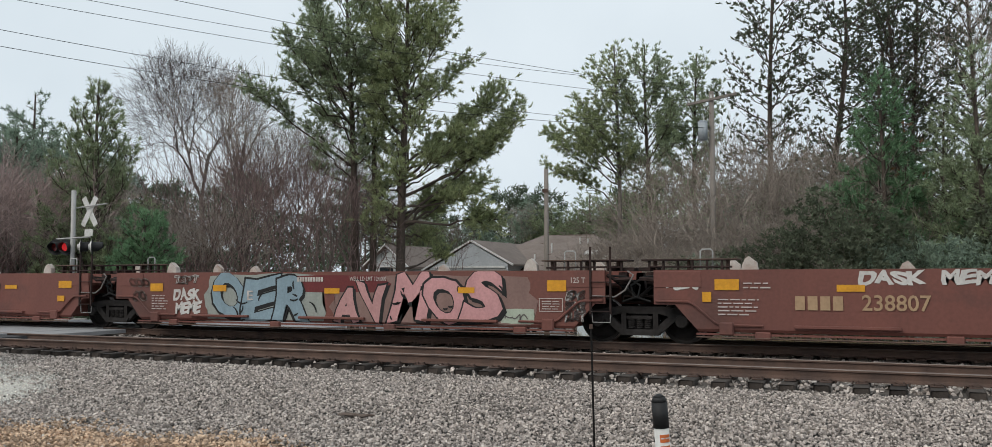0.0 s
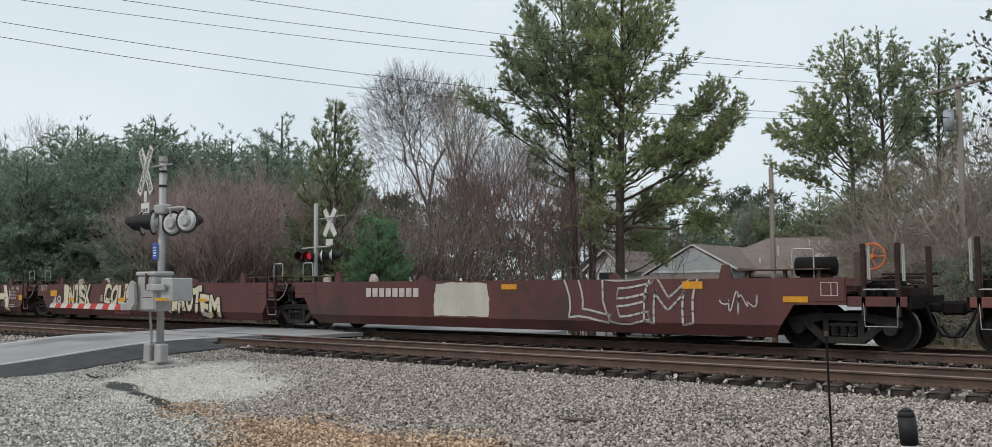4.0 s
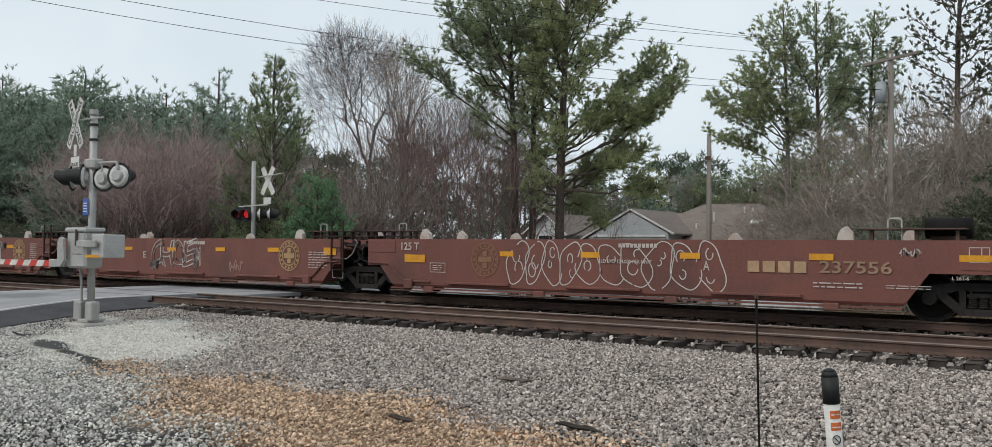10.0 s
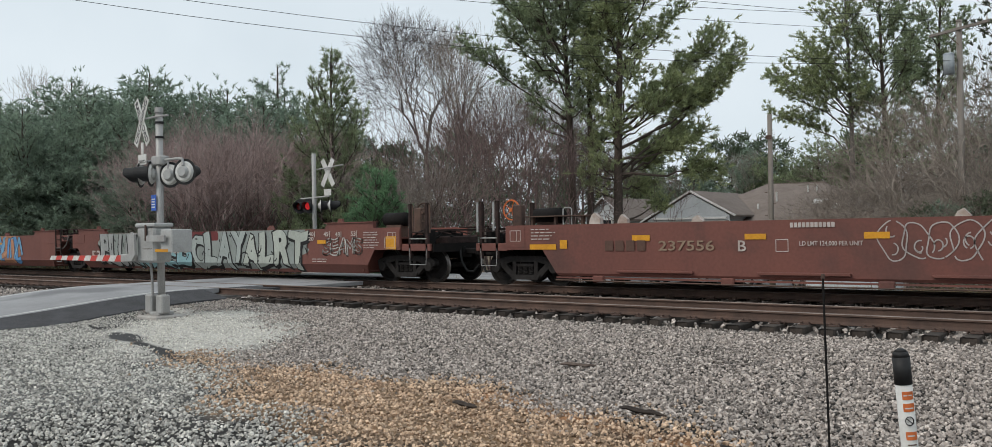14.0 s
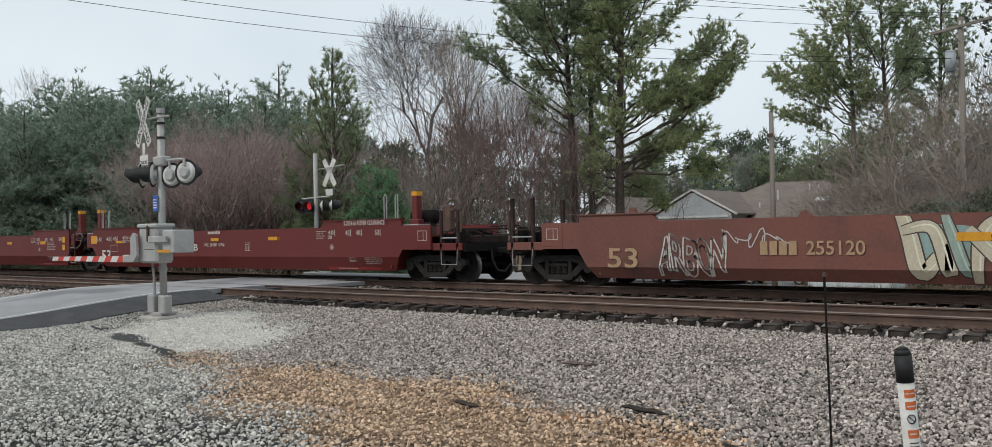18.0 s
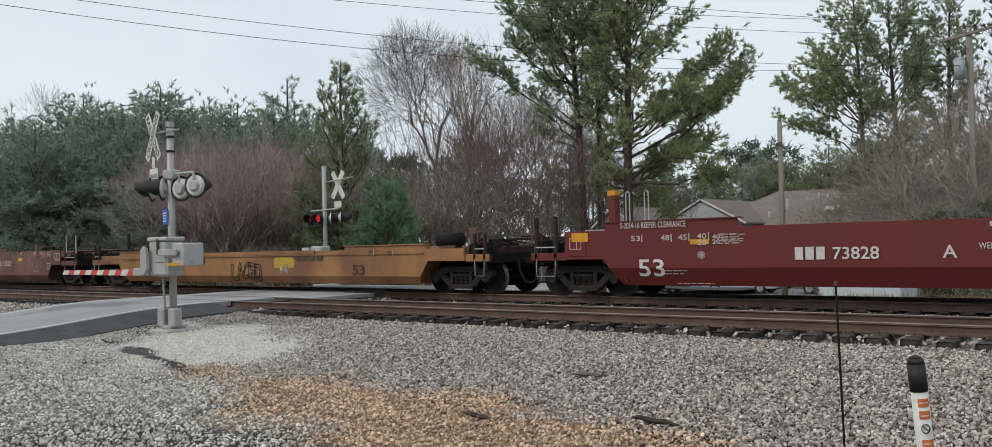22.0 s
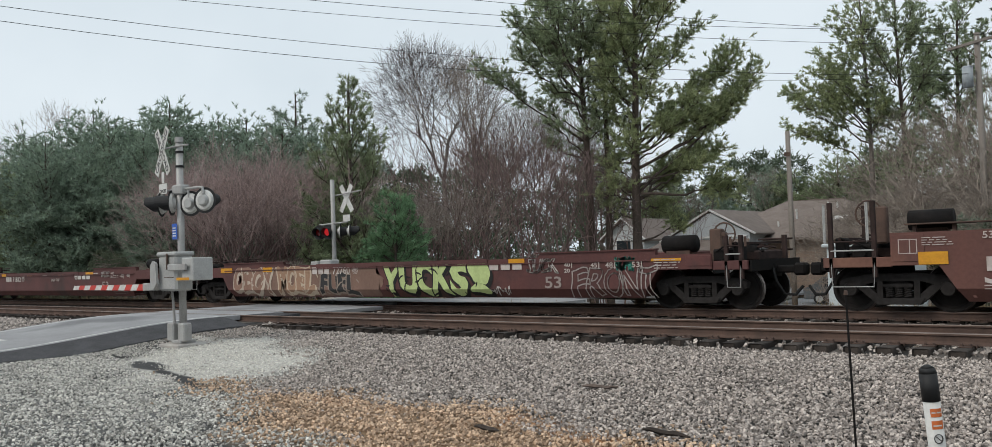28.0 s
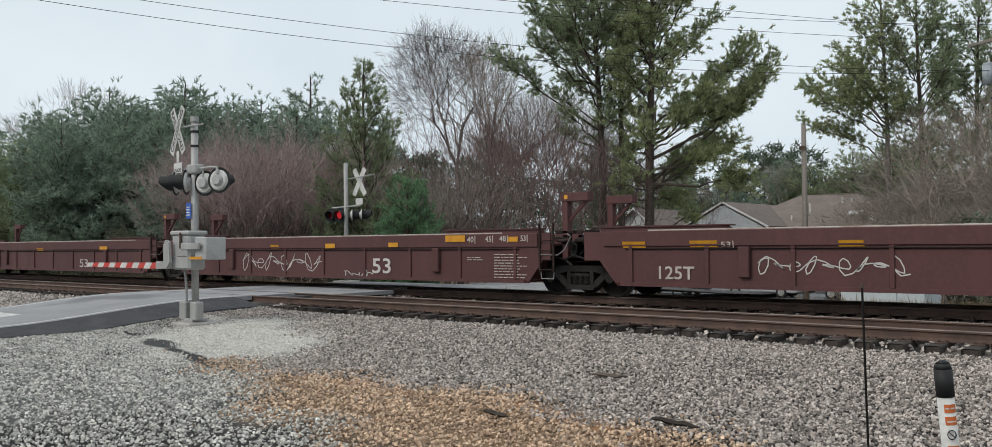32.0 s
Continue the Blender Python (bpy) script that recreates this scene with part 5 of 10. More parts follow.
def scrawl(u, x0, z0, x1, z1, rgb=(0.55, 0.52, 0.5), loops=6, width=0.025):
    """A quick looping tag in one stroke."""
    def put(car, fam):
        rnd = random.Random(int(abs(x0 * 131) + abs(z1) * 977))
        pts, n = [], loops * 9
        ph = rnd.uniform(0, 6.3)
        for k in range(n):
            q = k / (n - 1)
            a = q * loops * 2 * math.pi
            pts.append((x0 + (x1 - x0) * (q * 0.86 + 0.07 + 0.055 * math.sin(a * 1.0 + ph)), (z0 + z1) / 2 + (z1 - z0) * 0.46 * math.sin(a * 1.31 + 2 * ph) * (0.55 + 0.45 * math.sin(a * 0.37 + ph))))
        bm = bmesh.new()
        for (ax, az), (bx, bz) in zip(pts, pts[1:]):
            d = math.hypot(bx - ax, bz - az) + 1e-6
            nx, nz = -(bz - az) / d * width / 2, (bx - ax) / d * width / 2
            bm.faces.new([bm.verts.new((x, 0, z)) for x, z in ((ax + nx, az + nz), (bx + nx, bz + nz), (bx - nx, bz - nz), (ax - nx, az - nz))])
        paint_on("graffiti_line", bm, tint(rgb), car, fam, 4, kind="stuff")
    DECO.setdefault(u, []).append(put)


def bubble(u, n, x0, z0, x1, z1, fill, line):
    """A row of swollen, overlapping sprayed letters with outlines and inner strokes."""
    def put(car, fam):
        rnd = random.Random(n * 31 + int(abs(x0) * 100))
        step = (x1 - x0) / n
        for k in range(n):
            cx, w = x0 + step * (k + 0.5), step * rnd.uniform(0.58, 0.72)
            lo, hi = z0 + rnd.uniform(0.0, 0.1) * (z1 - z0), min(z1 - rnd.uniform(0.0, 0.12) * (z1 - z0), fam["top"] - 0.05)
            seed, lean = rnd.randint(0, 9999), rnd.uniform(-0.25, 0.25)
            for grow, rgb, lift in ((0.035, line, 0.0), (0.0, fill, 0.12)):
                bm = blob(cx - w * 0.86 - grow, lo - grow, cx + w * 0.86 + grow, hi + grow, 0.13, random.Random(seed), 48)
                for v in bm.verts:
                    v.co.x += lean * (v.co.z - (lo + hi) / 2)
                    v.co.z = min(v.co.z, fam["top"] - 0.005)
                paint_on("graffiti_letter", bm, tint(rgb), car, fam, 2.0 + 0.3 * k + lift)
            bm = bmesh.new()
            for q in range(5):
                # an arc of the letter's inner drawing
                ax, az = cx + rnd.uniform(-0.4, 0.4) * w, lo + (hi - lo) * rnd.uniform(0.2, 0.85)
                rad, a0, span, wd = rnd.uniform(0.12, 0.4) * step, rnd.uniform(0, 6.3), rnd.uniform(1.5, 3.6), rnd.uniform(0.02, 0.06) if q else 0.1
                pts = [(ax + rad * 0.8 * math.cos(a0 + span * i / 9), az + rad * math.sin(a0 + span * i / 9), wd * math.sin(math.pi * (i + 0.4) / 9.8)) for i in range(10)]
                for (px, pz, pw), (qx, qz, qw) in zip(pts, pts[1:]):
                    d = math.hypot(qx - px, qz - pz) + 1e-6
                    nx, nz = -(qz - pz) / d / 2, (qx - px) / d / 2
                    bm.faces.new([bm.verts.new((x + lean * (z - (lo + hi) / 2), 0, min(max(z, lo), fam["top"] - 0.01))) for x, z in ((px + nx * pw, pz + nz * pw), (qx + nx * qw, qz + nz * qw), (qx - nx * qw, qz - nz * qw), (px - nx * pw, pz - nz * pw))])
            paint_on("graffiti_line", bm, tint(line), car, fam, 2.0 + 0.3 * k + 0.2, kind="stuff")
    DECO.setdefault(u, []).append(put)


def ribbons(u, n, x0, z0, x1, z1, fills, line):
    """Wild sweeping sprayed bands that cross one another, each with its outline, and small bright shards."""
    def put(car, fam):
        rnd = random.Random(n * 17 + int(abs(x0) * 100))
        top = min(z1, fam["top"] - 0.02)
        step = (x1 - x0) / n

        def band(pts, width, rgb, layer, taper):
            bm = bmesh.new()
            m, rows = len(pts), []
            for i in range(m):
                (ax, az), (bx, bz) = pts[max(0, i - 1)], pts[min(m - 1, i + 1)]
                d = math.hypot(bx - ax, bz - az) + 1e-6
                w = width * (0.55 + 0.45 * math.sin(math.pi * min(1.0, (i + 1.5) / m * taper))) / 2
                nx, nz = -(bz - az) / d * w, (bx - ax) / d * w
                rows.append([bm.verts.new((pts[i][0] + s * nx, 0, min(max(pts[i][1] + s * nz, fam["bot"] + 0.015), top))) for s in (1, -1)])
            for p, q in zip(rows, rows[1:]):
                bm.faces.new((p[0], q[0], q[1], p[1]))
            paint_on("graffiti_letter", bm, tint(rgb), car, fam, layer)

        for k in range(n):
            cx, up = x0 + step * (k + 0.5), rnd.random() < 0.5
            knots = [(cx - step * rnd.uniform(0.3, 2.2), (z1 if up else z0) + rnd.uniform(-0.25, 0.25) * (z1 - z0)), (cx - step * rnd.uniform(0.0, 0.4), (z0 + z1) / 2 + rnd.uniform(-0.3, 0.3) * (z1 - z0)), (cx + step * rnd.uniform(0.1, 0.5), (z0 if up else z1) + (0.12 if up else -0.12) * (z1 - z0)), (cx + step * rnd.uniform(0.3, 2.0), (z0 + z1) / 2 + rnd.uniform(-0.4, 0.4) * (z1 - z0))]
            knots = [knots[0]] + knots + [knots[-1]]
            pts = []
            for a, b, c, d in zip(knots, knots[1:], knots[2:], knots[3:]):
                for i in range(7):
                    t = i / 7
                    pts.append(tuple(0.5 * (2 * b[j] + (c[j] - a[j]) * t + (2 * a[j] - 5 * b[j] + 4 * c[j] - d[j]) * t * t + (3 * b[j] - a[j] - 3 * c[j] + d[j]) * t ** 3) for j in (0, 1)))
            pts.append(knots[-1])
            w = rnd.uniform(0.16, 0.34)
            band(pts, w + 0.06, line, 1.8 + 0.16 * k, 0.85)
            band(pts, w, fills[k % len(fills)], 1.86 + 0.16 * k, 0.85)
            band([(x + w * 0.18, z + w * 0.1) for x, z in pts[2:-3]], 0.035, tuple(min(0.7, c * 1.5) for c in fills[k % len(fills)]), 1.91 + 0.16 * k, 1.0)
    DECO.setdefault(u, []).append(put)


graffiti("a0", "ALBC", -6.94, 1.15, -6.31, 1.44, (0.6,0.58,0.55), None)
yellow("a0", -5.98, 1.14, -5.50, 1.36)
yellow("a0", -3.68, 1.12, -3.18, 1.25)
yellow("a0", -6.23, 0.90, -6.05, 1.10)
bars("a0", -5.42, 1.15, -4.75, 1.32, 2, False)
bars("a0", -5.92, 0.62, -5.05, 0.99, 5, False)
bars("a0", -4.44, 0.76, -3.52, 1.03, 4, True, (0.4,0.27,0.16))
stencil("a0", "238807", -3.24, 0.76, -2.06, 1.06, (0.4,0.27,0.16))
graffiti("a0", "DASK MEME", -3.26, 1.25, -0.75, 1.52, (0.6,0.58,0.55), None)
patch("a1", -3.92, 0.24, -0.19, 1.50, (0.30,0.32,0.29))
graffiti("a1", "OER", -3.65, 0.30, -0.65, 1.47, (0.24,0.33,0.38), (0.015,0.015,0.015))
patch("a1", 0.01, 0.33, 5.30, 1.45, (0.24,0.15,0.13))
graffiti("a1", "AV", 0.10, 0.33, 1.55, 1.20, (0.5,0.27,0.26), (0.015,0.015,0.015))
patch("a1", -1.41, 1.05, 1.60, 1.46, (0.15,0.03,0.03))
graffiti("a1", "MOS", 1.73, 0.37, 4.49, 1.50, (0.56,0.29,0.29), (0.015,0.015,0.015))
patch("a1", -2.63, 0.81, -2.34, 1.11, (0.15,0.03,0.03))
stencil("a1", "E", -2.57, 0.84, -2.39, 1.08)
bars("a1", -1.03, 1.31, -0.24, 1.42, 10, True)
stencil("a1", "WELL LD LMT 124,000", 0.51, 1.31, 1.53, 1.43)
yellow("a1", -3.69, 1.06, -3.25, 1.22)
yellow("a1", -0.22, 1.02, 0.22, 1.15)
yellow("a1", 3.42, 1.05, 3.84, 1.18)
yellow("a1", 5.59, 1.10, 6.03, 1.34)
yellow("a1", -5.84, 1.05, -5.40, 1.26)
stencil("a1", "125 T", 6.14, 1.28, 6.46, 1.40)
graffiti("a1", "DASK", -5.01, 0.81, -4.13, 1.11, (0.6,0.58,0.55), None)
graffiti("a1", "MEME", -4.94, 0.46, -4.08, 0.77, (0.6,0.58,0.55), None)
outline_tag("a1", "TSPT", -5.02, 1.26, -4.20, 1.46, (0.6,0.58,0.55), 0.022)
bars("a1", -5.78, 0.55, -5.21, 0.97, 4, False)
frame_box("a1", 5.40, 0.66, 5.95, 0.95)
bars("a1", 5.47, 0.69, 5.90, 0.91, 4, False)
outline_tag("a1", "EDYS", 6.03, 0.92, 6.43, 1.10, (0.5,0.47,0.45), 0.022)
outline_tag("a1", "SPACE", 6.01, 0.69, 6.44, 0.87, (0.5,0.47,0.45), 0.022)
outline_tag("a1", "DUST", 6.01, 0.46, 6.44, 0.66, (0.5,0.47,0.45), 0.022)
patch("a1", 4.46, 0.38, 5.29, 0.71, (0.4,0.45,0.36))
scrawl("a1", 4.54, 0.44, 5.16, 0.61, (0.12,0.1,0.1), 3, 0.025)
outline_tag("a1", "OOO", -6.60, 1.17, -5.92, 1.39, (0.45,0.4,0.36), 0.022)
outline_tag("a1", "OO", -6.47, 0.78, -6.02, 1.05, (0.45,0.4,0.36), 0.022)
yellow("a2", -5.62, 1.07, -5.18, 1.32)
yellow("a2", -3.48, 1.09, -3.12, 1.22)
yellow("a2", 0.02, 1.08, 0.49, 1.22)
yellow("a2", 3.61, 1.10, 4.11, 1.21)
yellow("a2", 5.83, 1.13, 6.34, 1.33)
yellow("a2", 5.79, 0.75, 6.07, 0.91)
outline_tag("a2", "ASOS", -3.83, 0.56, -1.31, 1.43, (0.5,0.47,0.45), 0.03)
outline_tag("a2", "SIK", -0.84, 0.53, 1.38, 1.47, (0.6,0.58,0.55), 0.04)
outline_tag("a2", "DASKMEME", -5.35, 1.27, -3.75, 1.48, (0.6,0.58,0.55), 0.022)
stencil("a2", "D", -2.37, 0.80, -2.16, 1.02)
patch("a2", 0.58, 0.75, 2.50, 1.16, (0.3,0.19,0.09))
outline_tag("a2", "ARKIES", 1.77, 0.64, 3.37, 1.25, (0.05,0.03,0.03), 0.03)
stencil("a2", "WELL LD LMT 124,400", 0.49, 1.31, 1.76, 1.43)
bars("a2", -5.55, 0.64, -4.87, 0.97, 4, False)
yellow("a3", -3.62, 1.08, -3.17, 1.21)
yellow("a3", -0.07, 1.09, 0.39, 1.21)
yellow("a3", 3.52, 1.10, 3.98, 1.22)
yellow("a3", 5.72, 1.11, 6.24, 1.32)
yellow("a3", -5.73, 1.09, -5.30, 1.31)
stencil("a3", "C", -2.47, 0.77, -2.27, 1.03)
outline_tag("a3", "HIBE", -3.15, 0.51, -0.10, 1.40, (0.06,0.03,0.03), 0.05)
outline_tag("a3", "SOUL", 0.42, 0.56, 3.29, 1.42, (0.06,0.03,0.03), 0.05)
bars("a3", -1.01, 1.34, -0.14, 1.47, 10, True)
stencil("a3", "WELL LD LMT 124,400", 0.42, 1.33, 1.67, 1.46)
outline_tag("a3", "DASK", -4.78, 1.32, -4.12, 1.49, (0.5,0.47,0.45), 0.022)
outline_tag("a3", "WEMB", -5.11, 0.88, -4.44, 1.15, (0.5,0.47,0.45), 0.022)
frame_box("a3", 5.58, 0.65, 6.11, 0.93)
bars("a3", 5.65, 0.68, 6.06, 0.89, 4, False)
stencil("a3", "125 T", 6.34, 1.27, 6.66, 1.39)
yellow("a3", 6.30, 0.88, 6.48, 1.08)
bars("a3", -5.65, 0.58, -5.00, 1.01, 5, False)
scrawl("a3", 3.72, 0.67, 4.56, 1.47, (0.07,0.04,0.04), 7, 0.025)
scrawl("a3", 4.96, 0.76, 5.55, 1.15, (0.55,0.52,0.5), 3, 0.025)
yellow("a4", -7.15, 1.04, -6.72, 1.29)
yellow("a4", -5.35, 1.07, -4.87, 1.21)
yellow("a4", -3.44, 1.07, -2.98, 1.20)
yellow("a4", 0.13, 1.10, 0.60, 1.21)
yellow("a4", 3.76, 1.10, 4.23, 1.23)
yellow("a4", 5.98, 1.12, 6.49, 1.32)
bars("a4", -4.44, 0.77, -3.54, 1.03, 4, True, (0.09,0.05,0.045))
stencil("a4", "238807", -3.44, 0.77, -2.32, 1.06)
stencil("a4", "B", -1.11, 0.80, -0.93, 1.03)
stencil("a4", "WELL LD LMT 124,400", 0.65, 1.33, 1.89, 1.46)
outline_tag("a4", "SOUR", 3.20, 0.44, 5.84, 1.45, (0.6,0.58,0.55), 0.045)
patch("a4", 1.09, 0.87, 2.44, 1.22, (0.32,0.2,0.1))
patch("a4", 2.65, 0.89, 3.68, 1.22, (0.32,0.2,0.1))
outline_tag("a4", "SOUR", -5.92, 0.76, -5.29, 1.10, (0.5,0.47,0.45), 0.022)
frame_box("a4", 0.26, 0.78, 0.52, 1.03)
frame_box("a4", 5.84, 0.66, 6.39, 0.94)
bars("a4", 5.90, 0.70, 6.33, 0.90, 4, False)
scrawl("a4", -2.17, 0.59, -1.52, 1.47, (0.55,0.52,0.5), 3, 0.025)
outline_tag("a4", "SLOAN", -2.90, 1.15, -2.32, 1.47, (0.5,0.47,0.45), 0.022)
scrawl("a4", 0.93, 0.74, 2.59, 1.50, (0.55,0.52,0.5), 7, 0.025)
scrawl("a4", 2.36, 0.76, 3.29, 1.49, (0.55,0.52,0.5), 3, 0.025)
bars("a4", -6.58, 1.27, -5.92, 1.48, 3, False)
patch("b0", -2.24, 0.53, -0.32, 1.43, (0.5,0.48,0.42))
outline_tag("b0", "LEM", 2.13, 0.50, 5.34, 1.51, (0.5,0.48,0.46), 0.05)
yellow("b0", 5.18, 1.26, 5.67, 1.42)
bars("b0", -4.88, 1.04, -2.74, 1.29, 8, True)
scrawl("b0", 6.03, 0.65, 6.98, 1.26, (0.55,0.52,0.5), 4, 0.025)
yellow("b0", 7.45, 0.98, 7.97, 1.10)
yellow("b0", 0.10, 1.25, 0.59, 1.38)
yellow("b1", -6.94, 0.99, -6.39, 1.23)
stencil("b1", "48", -6.74, 0.53, -6.01, 1.02, (0.45,0.4,0.38))
graffiti("b1", "INTEX", -5.76, 0.60, -3.69, 1.42, (0.62,0.56,0.42), (0.015,0.015,0.015))
stencil("b1", "E", -2.83, 0.81, -2.65, 1.03)
graffiti("b1", "COUC", -2.60, 0.60, -0.41, 1.42, (0.62,0.56,0.42), (0.015,0.015,0.015))
graffiti("b1", "...", -0.32, 0.62, 0.35, 0.75, (0.03,0.03,0.03), None)
graffiti("b1", "H?", 0.47, 0.53, 1.49, 1.38, (0.62,0.56,0.42), (0.015,0.015,0.015))
graffiti("b1", "G-ROT", 1.71, 0.47, 3.90, 1.36, (0.62,0.56,0.42), (0.015,0.015,0.015))
graffiti("b1", "EM", 3.91, 0.26, 4.98, 1.03, (0.62,0.56,0.42), (0.015,0.015,0.015))
yellow("b1", -5.33, 0.80, -4.92, 0.92)
yellow("b1", -1.54, 0.81, -1.01, 0.95)
yellow("b1", 0.14, 0.81, 0.58, 0.93)
yellow("b1", 1.95, 0.82, 2.37, 0.94)
yellow("b1", 3.79, 0.83, 4.26, 0.94)
scrawl("b1", -1.96, 0.26, -0.66, 0.51, (0.45,0.2,0.2), 8, 0.025)
stencil("b1", "125 T", -7.80, 1.21, -7.25, 1.44)
stencil("b2", "48", -6.73, 0.53, -5.89, 0.99, (0.4,0.36,0.34))
patch("b2", -6.02, 0.24, -1.2, 1.46, (0.03, 0.03, 0.045), 0.1)
patch("b2", -2.6, 1.0, -1.3, 1.46, (0.14, 0.3, 0.08), 0.2)
patch("b2", -6.1, 0.75, -5.3, 1.3, (0.14, 0.3, 0.08), 0.2)
graffiti("b2", "MAINT", -5.82, 0.28, -1.41, 1.44, (0.62,0.56,0.42), (0.015,0.015,0.015))
outline_tag("b2", "NEW", -3.0, 0.5, -2.72, 0.62, (0.02, 0.02, 0.02), 0.02)
outline_tag("b2", "ORLEANZ", -3.0, 0.36, -2.4, 0.48, (0.02, 0.02, 0.02), 0.02)
patch("b2", -2.85, 0.74, -2.6, 1.04, (0.15, 0.03, 0.03), 0.02)
stencil("b2", "D", -2.8, 0.78, -2.65, 1.0)
patch("b2", -1.08, 0.72, -0.37, 1.28, (0.12,0.25,0.12))
graffiti("b2", "COUCH", 0.87, 0.27, 6.10, 1.44, (0.62,0.56,0.42), (0.015,0.015,0.015))
yellow("b2", -1.79, 0.76, -1.36, 0.92)
yellow("b2", -0.06, 0.80, 0.39, 0.93)
yellow("b2", 2.19, 0.80, 2.75, 0.95)
yellow("b2", 4.42, 0.81, 4.89, 0.97)
yellow("b2", 7.24, 0.81, 7.68, 1.03)
bars("b2", 6.37, 0.83, 7.13, 1.21, 6, False)
bars("b2", 6.23, 0.47, 7.12, 0.64, 2, False)
stencil("b2", "45", 6.52, 1.26, 6.68, 1.39)
stencil("b2", "48", 7.00, 1.26, 7.17, 1.39)
scrawl("b2", 6.14, 0.39, 6.44, 1.39, (0.55,0.52,0.5), 3, 0.025)
patch("b2", 0.57, 0.26, 1.21, 1.31, (0.55,0.5,0.4))
stencil("b3", "48", -6.67, 0.50, -5.91, 0.96, (0.4,0.36,0.34))
patch("b3", -5.51, 0.16, 7.72, 1.46, (0.17,0.14,0.13))
graffiti("b3", "POERS", -5.32, 0.24, -0.78, 1.44, (0.06,0.06,0.065), (0.55,0.57,0.52))
graffiti("b3", "TWICE", -0.38, 0.26, 3.71, 1.46, (0.3,0.5,0.56), (0.015,0.015,0.015))
graffiti("b3", "KOEN", 3.86, 0.25, 7.67, 1.47, (0.6,0.43,0.37), (0.015,0.015,0.015))
yellow("b3", -5.20, 0.72, -4.76, 0.94)
yellow("b3", -3.42, 0.78, -2.99, 0.94)
yellow("b3", -1.45, 0.80, -1.04, 0.93)
yellow("b3", 0.62, 0.79, 1.16, 0.95)
yellow("b3", 2.95, 0.81, 3.39, 0.97)
yellow("b3", 5.04, 0.78, 5.53, 0.92)
yellow("b3", 7.19, 0.82, 7.67, 1.04)
outline_tag("b3", "WH", -5.91, 0.92, -5.53, 1.12, (0.5,0.47,0.45), 0.022)
outline_tag("b3", "STV", -5.91, 0.67, -5.46, 0.88, (0.5,0.47,0.45), 0.022)
outline_tag("b3", "phone", -1.17, 0.33, -0.26, 0.66, (0.5,0.47,0.45), 0.022)
stencil("b2", "125 T", -7.71, 1.25, -7.25, 1.42)
yellow("b4", -8.42, 0.82, -7.57, 0.93)
yellow("b4", -7.02, 0.87, -6.62, 1.01)
yellow("b4", -5.89, 0.89, -5.48, 1.02)
yellow("b4", -3.30, 0.87, -2.84, 0.99)
yellow("b4", -1.62, 0.87, -1.16, 0.99)
yellow("b4", 0.40, 0.88, 0.89, 0.99)
bars("b4", -5.46, 0.82, -4.54, 1.11, 4, True, (0.55,0.53,0.5))
stencil("b4", "240157", -4.48, 0.83, -3.33, 1.10)
stencil("b4", "B", -2.77, 0.85, -2.55, 1.09)
scrawl("b4", -7.44, 0.59, -5.59, 1.42, (0.3,0.27,0.27), 9, 0.025)
scrawl("b4", -7.37, 0.67, -5.73, 1.34, (0.25,0.22,0.22), 6, 0.025)
outline_tag("b4", "48", -6.84, 0.74, -5.98, 1.12, (0.45,0.43,0.42), 0.05)
frame_box("b4", -2.20, 0.94, -1.97, 1.15)
bars("b4", -8.04, 0.99, -7.30, 1.46, 5, False)
patch("b4", -0.11, 0.25, 4.12, 1.50, (0.04,0.1,0.065))
bubble("b4", 5, 0.05, 0.29, 4.03, 1.47, (0.6,0.58,0.47), (0.035,0.085,0.055))
patch("b4", 4.13, 0.37, 5.21, 1.43, (0.16,0.22,0.24))
scrawl("b4", 5.32, 0.97, 5.95, 1.46, (0.55,0.52,0.5), 4, 0.025)
outline_tag("b4", "LOUEDA", 5.32, 0.35, 6.25, 0.84, (0.5,0.47,0.45), 0.022)
outline_tag("b4", "MOSUNG", 6.45, 0.38, 7.43, 0.63, (0.5,0.47,0.45), 0.022)
yellow("b4", 7.24, 0.88, 7.67, 1.11)
scrawl("b4", -0.20, 0.54, 0.20, 1.38, (0.55,0.52,0.5), 4, 0.025)
yellow("b4", 5.11, 0.83, 5.68, 0.96)
bars("b4", 6.15, 0.66, 7.04, 0.98, 5, False)
emblem("c0", -3.70, 0.62, -2.88, 1.47, (0.25,0.135,0.075))
yellow("c0", -5.88, 0.94, -5.19, 1.14)
yellow("c0", -2.84, 1.13, -2.44, 1.25)
yellow("c0", -0.58, 1.13, -0.10, 1.26)
yellow("c0", 1.86, 1.14, 2.32, 1.27)
yellow("c0", 4.59, 1.15, 5.06, 1.28)
yellow("c0", 7.27, 1.16, 7.79, 1.28)
loops_tag("c0", 5, -2.56, 0.47, -0.15, 1.5, (0.55, 0.53, 0.5), 0.024)
loops_tag("c0", 5, -0.1, 0.45, 2.85, 1.5, (0.55, 0.53, 0.5), 0.024)
stencil("c0", "A", 2.39, 0.90, 2.53, 1.10)
bars("c0", 3.35, 0.89, 4.61, 1.12, 4, True, (0.4,0.27,0.16))
stencil("c0", "237556", 4.79, 0.90, 6.13, 1.14, (0.3,0.2,0.13))
stencil("c0", "125 T", -5.99, 1.26, -5.39, 1.46)
frame_box("c0", -5.02, 0.69, -4.52, 0.94)
bars("c0", -4.93, 0.73, -4.61, 0.89, 3, False)
bars("c0", 4.67, 0.59, 5.79, 0.74, 2, False)
stencil("c0", "LD LMT 124,000 PER UNIT", -0.05, 1.00, 1.20, 1.10)
